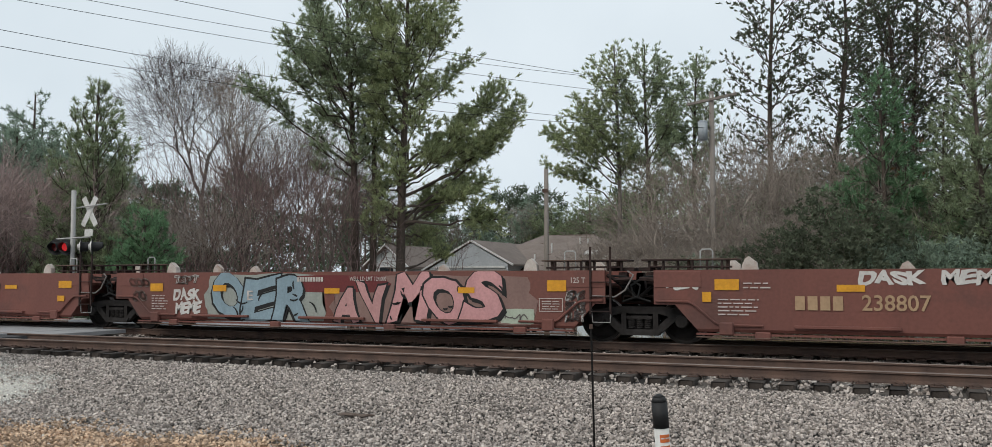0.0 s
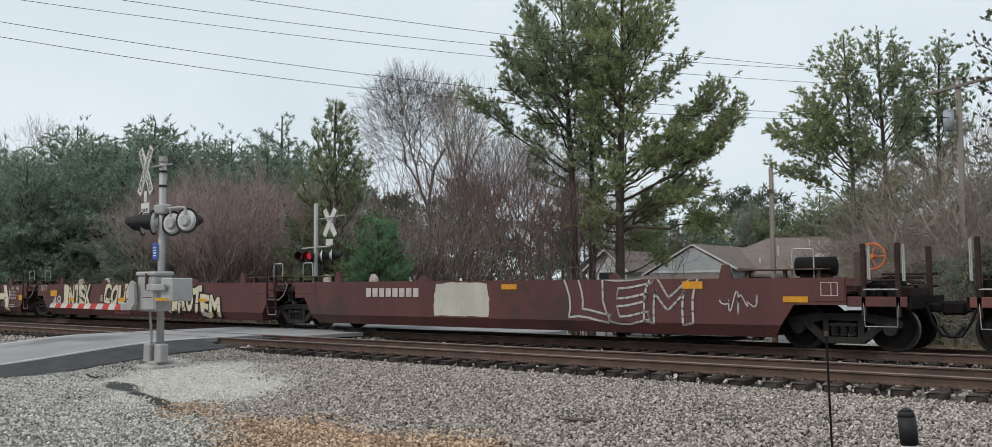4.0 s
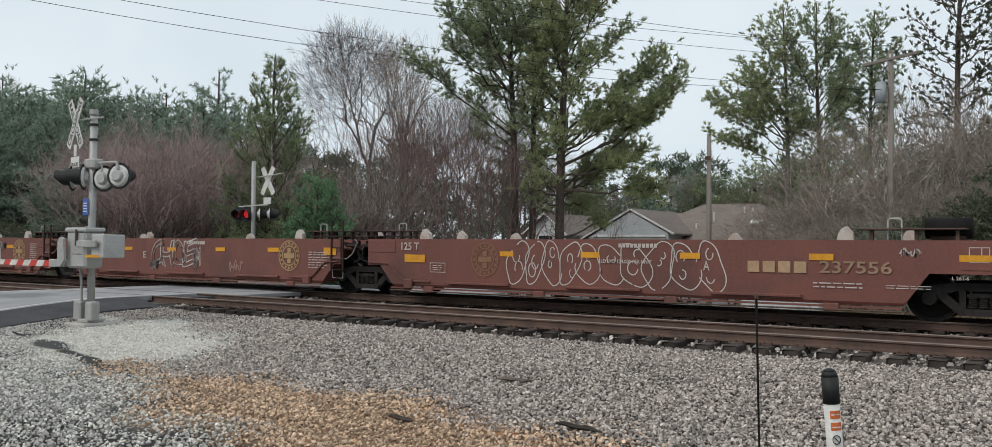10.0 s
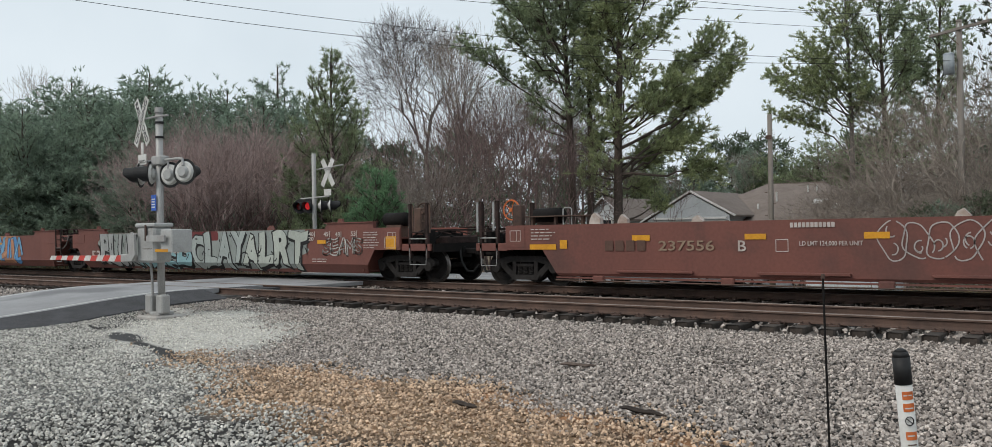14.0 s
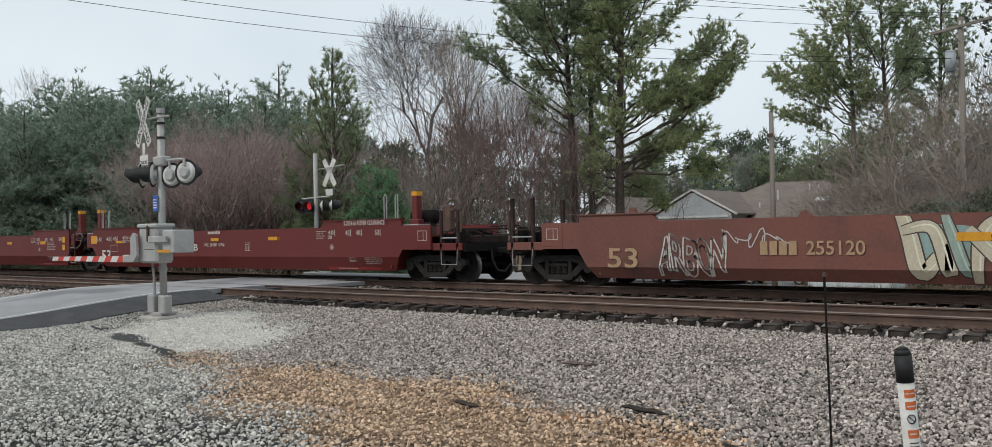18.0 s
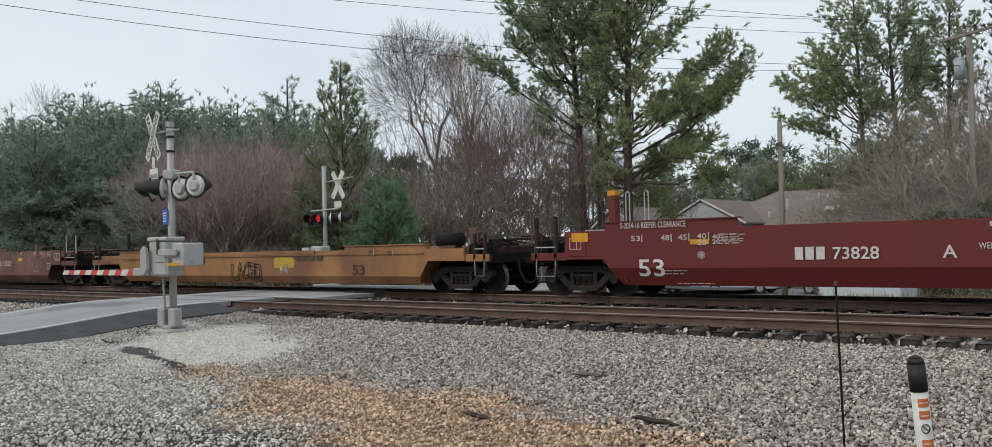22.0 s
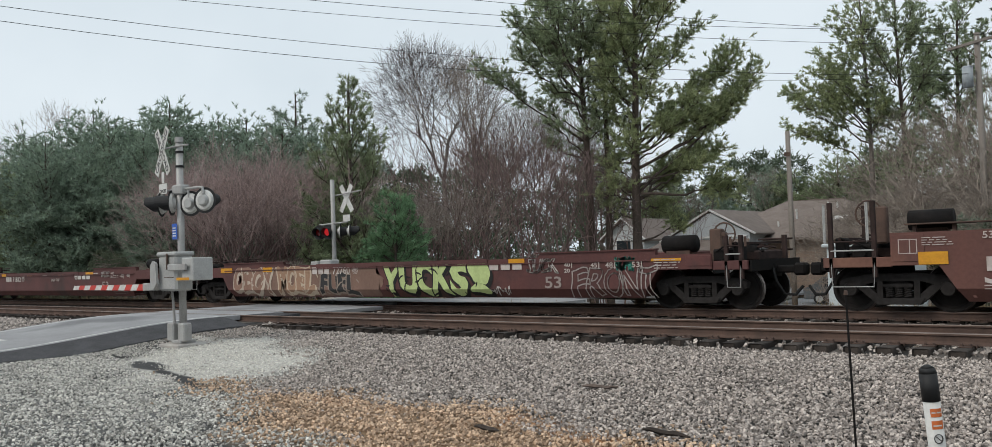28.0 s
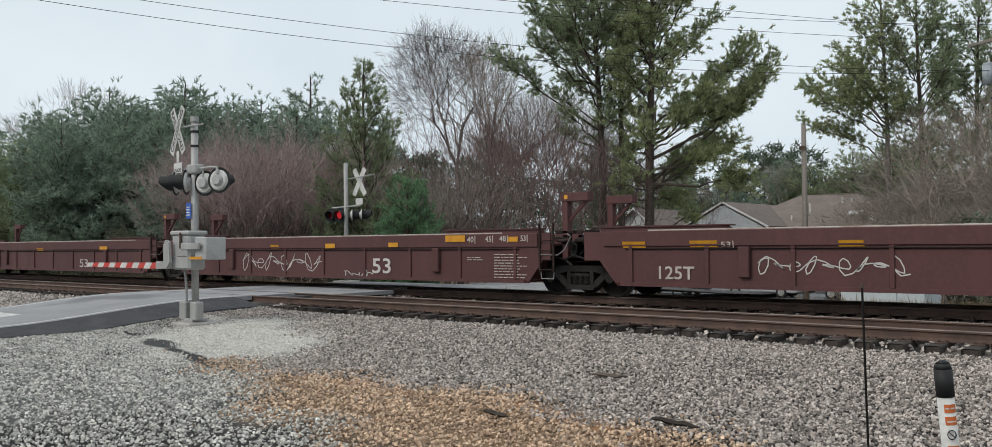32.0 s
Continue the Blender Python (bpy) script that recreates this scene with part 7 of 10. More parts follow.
scrawl("g1", 7.61, 1.31, 8.00, 1.57, (0.55,0.52,0.5), 4, 0.025)
stencil("g1", "125 T", -8.36, 1.28, -7.74, 1.48)
yellow("g1", -4.94, 1.13, -4.47, 1.26)
stencil("g2", "53", -7.96, 0.57, -7.18, 1.07)
yellow("g2", -9.07, 0.94, -8.55, 1.18)
patch("g2", -6.89, 0.28, -5.52, 1.60, (0.55,0.36,0.05))
patch("g2", -5.80, 0.29, -2.02, 1.68, (0.5,0.33,0.06))
graffiti("g2", "REPS", -5.68, 0.31, -2.14, 1.62, (0.4,0.19,0.1), (0.015,0.015,0.015))
patch("g2", -2.14, 0.30, 0.34, 1.62, (0.55,0.3,0.42))
yellow("g2", -3.35, 1.18, -2.84, 1.28)
outline_tag("g2", "DTC", -7.01, 1.13, -6.40, 1.38, (0.04,0.03,0.03), 0.022)
outline_tag("g2", "KYT", -7.00, 0.80, -6.38, 1.09, (0.04,0.03,0.03), 0.022)
stencil("g2", "21", -6.23, 0.77, -5.95, 0.98, (0.05,0.04,0.03))
stencil("g2", "53", -7.96, 1.40, -7.78, 1.53)
stencil("g2", "48", -7.20, 1.41, -7.00, 1.54)
stencil("g2", "45", -6.73, 1.41, -6.55, 1.53)
bars("g2", -7.81, 1.15, -7.01, 1.33, 2, False)
bars("g2", -9.00, 1.29, -8.45, 1.47, 4, False)
bars("g2", -7.97, 0.45, -7.37, 0.57, 2, False)
graffiti("g2", "SEAN", -0.43, 0.34, 2.63, 1.55, (0.55,0.53,0.5), (0.015,0.015,0.015))
patch("g2", 3.82, 0.31, 7.79, 1.50, (0.28,0.46,0.46))
graffiti("g2", "LAKE", 4.11, 0.39, 7.50, 1.41, (0.4,0.56,0.55), (0.015,0.015,0.015))
yellow("g2", 8.02, 1.10, 8.55, 1.24)
bars("h0", -3.68, 0.99, -2.82, 1.20, 3, True)
stencil("h0", "72760", -2.71, 0.97, -1.92, 1.21)
patch("h0", -7.57, 0.29, -0.59, 1.22, (0.2,0.12,0.09))
graffiti("h0", "YUCKS!", -0.44, 0.31, 3.53, 1.33, (0.5,0.6,0.26), (0.015,0.015,0.015))
stencil("h0", "53", 5.38, 0.52, 5.88, 0.81, (0.33,0.28,0.26))
outline_tag("h0", "FRONT", 6.18, 0.29, 8.57, 1.01, (0.42,0.38,0.36), 0.03)
yellow("h0", 4.23, 1.16, 4.75, 1.28)
bars("h0", 3.58, 1.00, 4.74, 1.14, 3, True)
outline_tag("h0", "JUCK", 4.78, 0.92, 5.74, 1.27, (0.6,0.58,0.55), 0.03)
outline_tag("h0", "VOMY", 7.44, 0.95, 7.97, 1.23, (0.1,0.4,0.32), 0.04)
stencil("h0", "45", 6.76, 1.01, 6.95, 1.13)
stencil("h0", "48", 7.18, 1.00, 7.39, 1.13)
stencil("h0", "53", 7.91, 1.00, 8.12, 1.13)
stencil("h0", "40", 5.98, 1.04, 6.16, 1.15)
stencil("h0", "20", 5.98, 0.90, 6.15, 1.00)
bars("h0", 8.49, 0.94, 9.19, 1.19, 4, False)
yellow("h0", 8.42, 1.13, 9.19, 1.19)
scrawl("h0", 3.55, 0.31, 4.27, 0.61, (0.55,0.52,0.5), 5, 0.025)
graffiti("h0", "OBOY", -7.89, 0.37, -5.70, 1.25, (0.26,0.15,0.11), (0.5,0.42,0.34))
graffiti("h0", "MOEL", -5.43, 0.35, -3.55, 1.21, (0.33,0.2,0.13), (0.5,0.4,0.3))
graffiti("h0", "FUEL", -3.32, 0.35, -1.65, 0.93, (0.03,0.03,0.03), (0.28,0.22,0.18))
yellow("h0", -6.25, 1.09, -5.75, 1.24)
yellow("h0", -8.66, 1.09, -7.98, 1.25)
emblem("h0", -1.83, 0.97, -1.55, 1.27, (0.5,0.42,0.38))
bars("h1", -3.58, 0.92, -2.97, 1.14, 3, True, (0.6,0.56,0.53))
stencil("h1", "71812", -2.86, 0.91, -2.02, 1.13, (0.6,0.56,0.53))
yellow("h1", -4.08, 1.15, -3.61, 1.28)
yellow("h1", -1.38, 1.15, -0.88, 1.27)
yellow("h1", 1.68, 1.14, 2.16, 1.27)
yellow("h1", 4.16, 1.16, 4.81, 1.26)
stencil("h1", "53", 5.55, 0.56, 6.07, 0.86, (0.33,0.28,0.26))
bars("h1", 3.47, 0.97, 4.61, 1.12, 3, True, (0.6,0.56,0.53))
emblem("h1", 3.16, 0.96, 3.45, 1.23, (0.6,0.56,0.53))
stencil("h1", "40", 6.24, 1.12, 6.43, 1.23)
stencil("h1", "20", 6.24, 1.00, 6.40, 1.09)
stencil("h1", "45", 7.03, 1.01, 7.21, 1.14)
stencil("h1", "48", 7.50, 1.02, 7.67, 1.14)
bars("h1", 4.84, 1.16, 5.37, 1.25, 1, False)
stencil("h1", "LD LMT 116100", 1.03, 0.90, 1.79, 1.02)
bars("h1", 0.14, 1.15, 0.68, 1.25, 8, True)
emblem("h1", -1.95, 0.92, -1.62, 1.25, (0.5,0.45,0.42))
outline_tag("h1", "NALIRE", 5.49, 1.06, 6.12, 1.26, (0.6,0.58,0.55), 0.022)
bars("h1", 6.48, 1.00, 6.99, 1.18, 3, False)
stencil("h1", "53", -7.39, 0.98, -7.18, 1.12)
stencil("h1", "48", -6.69, 0.97, -6.46, 1.11)
stencil("h1", "45", -6.20, 0.98, -5.98, 1.13)
bars("h1", 6.42, 0.35, 7.60, 0.53, 3, False, (0.3,0.25,0.23))
stencil("i0", "125T", -7.08, 0.50, -6.18, 0.80)
stencil("i0", "53", 0.72, 0.49, 1.55, 0.96, (0.6,0.56,0.53))
patch("i0", 2.33, 0.45, 3.01, 0.69, (0.02,0.02,0.02))
patch("i0", 3.23, 0.46, 3.98, 0.69, (0.02,0.02,0.02))
bars("i0", 2.40, 0.48, 2.94, 0.65, 4, True)
stencil("i0", "6441", 3.29, 0.49, 3.92, 0.66)
scrawl("i0", -4.97, 0.62, -1.41, 1.07, (0.6,0.58,0.55), 9, 0.025)
yellow("i0", -2.97, 1.23, -2.47, 1.36)
yellow("i0", -0.03, 1.24, 0.43, 1.38)
yellow("i0", 2.91, 1.26, 3.35, 1.38)
yellow("i0", 5.56, 1.27, 5.89, 1.42)
yellow("i0", 6.32, 1.26, 6.81, 1.41)
yellow("i0", 8.41, 1.26, 8.93, 1.49)
yellow("i0", 8.08, 0.65, 8.29, 0.87)
bars("i0", 7.03, 0.65, 8.02, 0.87, 4, False)
outline_tag("i0", "NEC12", 7.04, 0.89, 7.91, 1.07, (0.6,0.58,0.55), 0.022)
stencil("i0", "45", 6.83, 1.28, 7.01, 1.42)
stencil("i0", "48", 7.27, 1.29, 7.47, 1.43)
stencil("i0", "53", 8.03, 1.31, 8.20, 1.44)
stencil("i0", "20", 5.94, 1.28, 6.10, 1.42)
yellow("i0", -8.04, 1.22, -7.42, 1.37)
yellow("i0", -6.28, 1.23, -5.61, 1.38)
stencil("i0", "53", -5.51, 1.23, -5.28, 1.35)
frame_box("i0", -0.22, 0.49, 0.09, 0.78)
bars("i0", 4.97, 0.86, 5.60, 0.98, 2, False)
stencil("i1", "53", 2.30, 0.50, 3.10, 0.95, (0.6,0.56,0.53))
yellow("i1", -2.71, 1.25, -2.26, 1.38)
yellow("i1", 0.16, 1.26, 0.62, 1.40)
yellow("i1", 3.05, 1.28, 3.45, 1.41)
yellow("i1", 5.35, 1.41, 6.08, 1.59)
scrawl("i1", -4.72, 0.47, 0.25, 1.16, (0.6,0.58,0.55), 10, 0.025)
bars("i1", 7.08, 0.35, 8.20, 1.10, 7, False)
scrawl("i1", 0.85, 0.35, 2.36, 0.60, (0.6,0.58,0.55), 4, 0.025)
stencil("i1", "40", 6.17, 1.39, 6.40, 1.55)
stencil("i1", "45", 6.81, 1.40, 7.03, 1.55)
stencil("i1", "48", 7.31, 1.41, 7.53, 1.56)
stencil("i1", "53", 8.02, 1.41, 8.19, 1.56)
yellow("i1", 7.57, 1.40, 7.93, 1.53)
bars("i1", 6.12, 0.89, 6.76, 1.01, 2, False)
stencil("i2", "53", 2.62, 0.50, 3.37, 0.86)
yellow("i2", -1.58, 1.22, -0.92, 1.34)
yellow("i2", 4.49, 1.26, 5.15, 1.39)


# name, family, place of the front and rear bogie on the train's own axis, kinds of its rear and front end
UNITS = [
    ('a0', 'smooth', 10.25, -5.05, 'JJ'),
    ('a1', 'smooth', -5.05, -20.09, 'JJ'),
    ('a2', 'smooth', -20.09, -35.34, 'JJ'),
    ('a3', 'smooth', -35.34, -50.67, 'JJ'),
    ('a4', 'smooth', -50.67, -65.49, 'TJ'),
    ('b0', 'dark', -69.20, -86.23, 'JT'),
    ('b1', 'dark', -86.23, -103.27, 'JJ'),
    ('b2', 'dark', -103.27, -120.45, 'JJ'),
    ('b3', 'dark', -120.45, -137.71, 'JJ'),
    ('b4', 'dark', -137.71, -154.82, 'TJ'),
    ('c0', 'smooth', -159.26, -174.49, 'JT'),
    ('c1', 'smooth', -174.49, -189.42, 'JJ'),
    ('c2', 'smooth', -189.42, -204.31, 'JJ'),
    ('c3', 'smooth', -204.31, -218.95, 'JJ'),
    ('c4', 'smooth', -218.95, -233.66, 'TJ'),
    ('d0', 'long', -237.91, -256.77, 'JT'),
    ('d1', 'long', -256.77, -275.72, 'JJ'),
    ('d2', 'long', -275.72, -294.46, 'TJ'),
    ('e0', 'red', -298.63, -317.56, 'JT'),
    ('e1', 'red', -317.56, -336.11, 'JJ'),
    ('e2', 'red', -336.11, -354.69, 'TJ'),
    ('f0', 'tan', -358.71, -377.00, 'TT'),
    ('g0', 'rusty', -381.00, -399.94, 'JT'),
    ('g1', 'rusty', -399.94, -419.05, 'JJ'),
    ('g2', 'rusty', -419.05, -438.20, 'TJ'),
    ('h0', 'coast', -442.45, -461.28, 'TT'),
    ('h1', 'coast', -465.39, -483.54, 'TT'),
    ('i0', 'ribbed', -487.67, -506.83, 'JT'),
    ('i1', 'ribbed', -506.83, -525.92, 'JJ'),
    ('i2', 'ribbed', -525.92, -544.97, 'JJ'),
    ('i3', 'ribbed', -544.97, -564.02, 'JJ'),
]
LABEL = {"smooth": "brown smooth-sided container well car", "dark": "dark brown container well car covered in graffiti", "long": "brown well car with large painted graffiti", "red": "dark-red clean container well car with white stencils", "tan": "faded yellow-tan well car with a scrawled tag", "rusty": "rust-streaked brown well car with graffiti", "coast": "low dark-brown well car with a coast railway emblem", "ribbed": "maroon ribbed-sided container well car"}
SPEED = [15.97, 15.85, 15.78, 15.7, 15.59, 15.56, 15.69, 15.65, 15.44, 15.25, 15.18, 15.1, 15.07, 15.12, 15.19, 15.2, 15.18]


def run(t):
    """How far the train has gone: its speed is given every two seconds."""
    s, k = 0.0, 0
    while t > 1e-9 and k < len(SPEED) - 1:
        dt = min(t, 2.0)
        v0, v1 = SPEED[k], SPEED[k] + (SPEED[k + 1] - SPEED[k]) * dt / 2.0
        s += (v0 + v1) / 2 * dt
        t -= dt
        k += 1
    return s


TRAIN = []

EXTRA = {
    "a4": dict(wheel_end=-1, wheel_paint="rust"),
    "b0": dict(wheel_end=1, wheel_paint="orange"),
    "b4": dict(wheel_end=-1, wheel_paint="orange"),
    "c0": dict(wheel_end=1, wheel_paint="orange"),
    "c4": dict(wheel_end=-1, wheel_paint="orange"),
    "d0": dict(wheel_end=1),
    "e0": dict(wheel_end=1),
    "f0": dict(wheel_end=1),
    "g2": dict(wheel_end=-1),
    "h0": dict(wheel_end=1),
    "h1": dict(wheel_end=1),
}

for name, family, front, rear, kinds in UNITS:
    unit = dict(family=family, length=front - rear, ends=kinds, label=LABEL[family], name=name)
    unit.update(EXTRA.get(name, {}))
    TRAIN.append((well_car(unit), (front + rear) / 2))


def motions():
    times = [float(t) for t in range(0, 33)]
    for car, mid in TRAIN:
        walk(car, [(t, pose(mid + run(t), TRACK_Y, 0)) for t in times])
    # every wheel turns as far as the train has rolled; alike wheels share one set of keys
    done = {}
    for w, dx, r in WHEELS:
        key = (dx, r)
        if key not in done:
            walk(w, [(k / 30.0, pose(dx, 0, r, 0, math.degrees(run(k / 30.0) / r), 0)) for k in range(0, 961)])
            done[key] = w
        else:
            src = done[key].animation_data
            w.rotation_mode = "QUATERNION"
            w.animation_data_create()
            w.animation_data.action = src.action
            w.animation_data.action_slot = src.action_slot


# ---- trees ----
def tubes(paths, seg=5):
    """Tapered round limbs: each path is a list of (point, radius). Returns corners and triangles."""
    V, F, n = [], [], 0
    ang = np.arange(seg) * 2 * math.pi / seg
    ca, sa = np.cos(ang)[:, None], np.sin(ang)[:, None]
    for path in paths:
        P = np.array([p for p, _ in path], float)
        R = np.array([r for _, r in path])
        d = np.gradient(P, axis=0)
        d /= np.linalg.norm(d, axis=1, keepdims=True) + 1e-9
        ref = np.array([0.31, 0.2, 0.93]) if abs(d[0, 2]) < 0.8 else np.array([1.0, 0.1, 0.0])
        u = np.cross(d, ref)
        u /= np.linalg.norm(u, axis=1, keepdims=True) + 1e-9
        w = np.cross(d, u)
        k = len(P)
        ring = P[:, None] + R[:, None, None] * (u[:, None] * ca + w[:, None] * sa)
        V.append(ring.reshape(-1, 3))
        i = (np.arange(k - 1)[:, None] * seg + np.arange(seg)).ravel() + n
        j = (np.arange(k - 1)[:, None] * seg + (np.arange(seg) + 1) % seg).ravel() + n
        F.append(np.stack([i, j, j + seg], -1))
        F.append(np.stack([i, j + seg, i + seg], -1))
        n += k * seg
    return np.concatenate(V), np.concatenate(F)


def bend(rs, p, d, length, r0, r1, n, wander, lift=0.0):
    """A limb that wanders as it grows."""
    p, d = np.array(p, float), np.array(d, float)
    d /= np.linalg.norm(d)
    path = [(p.copy(), r0)]
    for i in range(n):
        d = d + rs.normal(0, wander, 3) + np.array([0, 0, lift])
        d /= np.linalg.norm(d)
        p = p + d * length / n
        path.append((p.copy(), r0 + (r1 - r0) * (i + 1) / n))
    return path, d


def tufts(rs, pts, dirs, n, length, width, spread=1.0):
    """Needle sprays: n thin blades fanned round each twig end."""
    pts, dirs = np.array(pts), np.array(dirs)
    k = len(pts)
    d = dirs[:, None] * rs.uniform(0.1, 1.0, (k, n, 1)) + rs.normal(0, spread, (k, n, 3)) * 0.75
    d /= np.linalg.norm(d, axis=2, keepdims=True) + 1e-9
    ln = length * rs.uniform(0.6, 1.25, (k, n, 1))
    side = np.cross(d, rs.normal(0, 1, (k, n, 3)))
    side /= np.linalg.norm(side, axis=2, keepdims=True) + 1e-9
    base = pts[:, None] + d * ln * 0.05 + rs.normal(0, length * 0.28, (k, n, 3))
    tri = np.stack([base - side * width / 2, base + side * width / 2, base + d * ln], 2)
    v = tri.reshape(-1, 3)
    return v, np.arange(len(v)).reshape(-1, 3)


def pine_meshes(h, base, spread, seed, limbs=34, density=1.0, blade=(0.24, 0.04), lean=0.0, droop=0.0, top_round=0.35, needle="needle", stubs=True, r=None, forks=4, per=13, clump=0.5, rise=0.7, twigs=True, inner=2, leader=None):
    """A pine: bare lower trunk, wandering limbs, needle clumps on the outer twigs. base: where the crown starts (share of h)."""
    rs = np.random.RandomState(seed)
    r = r or h * 0.0125
    n = 14
    trunk, off = [], rs.uniform(0, 6.3)
    for i in range(n + 1):
        k = i / n
        trunk.append((np.array([lean * k * k * h + 0.012 * h * math.sin(3 * k + off) * k, 0.010 * h * math.cos(4 * k + off) * k, h * k]), r * (1.15 - k) ** 0.8 + 0.015))
    T = np.array([q for q, _ in trunk])
    limbs_p, P, D = [trunk], [], []

    def cluster(at, d, size, m):
        for _ in range(m):
            v = rs.normal(0, 0.5, 3) * np.array([1, 1, 0.42]) * size
            P.append(at + v)
            D.append(d * 0.5 + v * 0.8 + np.array([0, 0, 0.35]))

    for i in range(limbs):
        k = min(base + (1 - base) * ((i + rs.uniform(0, 1)) / limbs) ** 0.82, 0.985)
        j = min(int(k * n), n - 1)
        o = T[j] + (T[j + 1] - T[j]) * (k * n - j)
        q = (k - base) / (1 - base)
        ln = spread * ((1 - q) ** top_round) * rs.uniform(0.5, 1.1) + 0.3
        az = i * 2.4 + rs.uniform(-0.6, 0.6)
        if leader and abs(i - leader[0]) < 1:
            az, ln = leader[1], leader[2]
        up = -0.12 - droop + rise * q + rs.uniform(-0.15, 0.3)
        path, d = bend(rs, o, (math.cos(az), math.sin(az), up), ln, r * 0.36 * (1.1 - 0.6 * q), 0.014, 7, 0.13, 0.05)
        limbs_p.append(path if twigs else path[::3] + path[-1:])
        for s in range(int(forks * max(1.0, ln / 1.6))):
            jj = rs.randint(inner, 8)
            o2 = path[jj][0]
            dd = np.array(path[min(jj + 1, 7)][0]) - np.array(path[jj - 1][0])
            dd = dd / (np.linalg.norm(dd) + 1e-9) + rs.normal(0, 0.6, 3) + np.array([0, 0, 0.2])
            l2 = min(ln * rs.uniform(0.14, 0.4), 1.9)
            sub, d2 = bend(rs, o2, dd, l2, 0.022, 0.008, 3, 0.2, 0.05)
            if twigs:
                limbs_p.append(sub)
            cluster(sub[3][0], d2, clump * rs.uniform(0.6, 1.2), max(2, int(7 * density * rs.uniform(0.6, 1.3))))
            if l2 > 0.8:
                cluster(sub[2][0], d2, clump * 0.7, max(1, int(4 * density)))
        cluster(path[7][0], d, clump, int(8 * density))
    if stubs:
        for i in range(7):
            k = rs.uniform(base * 0.35, base)
            az = rs.uniform(0, 6.3)
            path, _ = bend(rs, T[int(k * n)], (math.cos(az), math.sin(az), 0.1), rs.uniform(0.4, 1.6), 0.03, 0.01, 4, 0.2)
            limbs_p.append(path)
    tv, tf = tubes(limbs_p, 5 if twigs else 4)
    nv, nf = tufts(rs, P, D, per, blade[0], blade[1])
    return mesh_np("trunk", tv, tf, "bark", True), mesh_np("crown", nv, nf, needle)


def sticks(A, Bb, ra, rb, seg=3):
    """Straight tapered sticks from A to Bb, all at once."""
    A, Bb = np.asarray(A), np.asarray(Bb)
    d = Bb - A
    d /= np.linalg.norm(d, axis=1, keepdims=True) + 1e-9
    u = np.cross(d, np.where(np.abs(d[:, 2:3]) < 0.8, [[0.1, 0.2, 1.0]], [[1.0, 0.1, 0.0]]))
    u /= np.linalg.norm(u, axis=1, keepdims=True) + 1e-9
    w = np.cross(d, u)
    n, rings = len(A), []
    for P, R in ((A, ra), (Bb, rb)):
        for k in range(seg):
            t = 2 * math.pi * k / seg
            rings.append(P + np.asarray(R)[:, None] * (u * math.cos(t) + w * math.sin(t)))
    V = np.stack(rings, 1).reshape(-1, 3)
    o = (np.arange(n) * 2 * seg)[:, None]
    F = []
    for k in range(seg):
        q = (k + 1) % seg
        F += [np.concatenate([o + k, o + q, o + seg + q], 1), np.concatenate([o + k, o + seg + q, o + seg + k], 1)]
    return V, np.concatenate(F)


def shrub_meshes(h, w, seed, material, n=900, leaf=(0.1, 0.06), per=10):
    """A leafy bush: stems and sprays in an uneven mound."""
    rs = np.random.RandomState(seed)
    paths, P, D = [], [], []
    lobes = [(rs.uniform(-0.6, 0.6) * w, rs.uniform(-0.6, 0.6) * w, rs.uniform(0.35, 0.8) * h, rs.uniform(0.3, 0.5)) for _ in range(9)]
    for lx, ly, lz, lr in lobes:
        path, _ = bend(rs, (lx * 0.2, ly * 0.2, 0), (lx, ly, lz), math.sqrt(lx * lx + ly * ly + lz * lz), 0.05, 0.015, 5, 0.1)
        paths.append(path)
        m = n // 9
        d = rs.normal(0, 1, (m, 3))
        d /= np.linalg.norm(d, axis=1, keepdims=True)
        rad = rs.uniform(0.55, 1.05, (m, 1)) ** 0.6
        pts = np.array([lx, ly, lz]) + d * rad * np.array([w * lr, w * lr, h * lr * 0.9])
        pts[:, 2] = np.maximum(pts[:, 2], 0.1)
        P.extend(pts)
        D.extend(d * 0.6)
    tv, tf = tubes(paths, 5)
    nv, nf = tufts(rs, P, D, per, leaf[0], leaf[1], 1.0)
    return mesh_np("stem", tv, tf, "bark_grey", True), mesh_np("crown", nv, nf, material)


def tree(name, meshes, x, y, label, group="", turn=0.0, scale=1.0, category="tree", sink=0.1):
    ob = empty(name, label, category, group)
    stem = part(meshes[0].name.split(".")[0] if category != "shrub" else "stem", meshes[0], None, ob)
    if category == "shrub":
        tagged(stem, kind="stuff")
    part(meshes[1].name.split(".")[0], meshes[1], None, ob)
    ob.matrix_world = pose(x, y, float(ground_z(x, y)) - sink, 0, 0, turn) @ Matrix.Diagonal((scale, scale, scale, 1))
    return ob


def scatter(name, kinds, spots, label, group, category="tree"):
    rnd = random.Random(len(spots) * 7 + len(label))
    for x, y, s in spots:
        m = rnd.choice(kinds)
        tree(name, m, x, y, label, group, rnd.uniform(0, 360), s, category)


def between(rows, k, col):
    """A value of a short table, read off at share k."""
    return float(np.interp(k, [r[0] for r in rows], [r[col] for r in rows]))


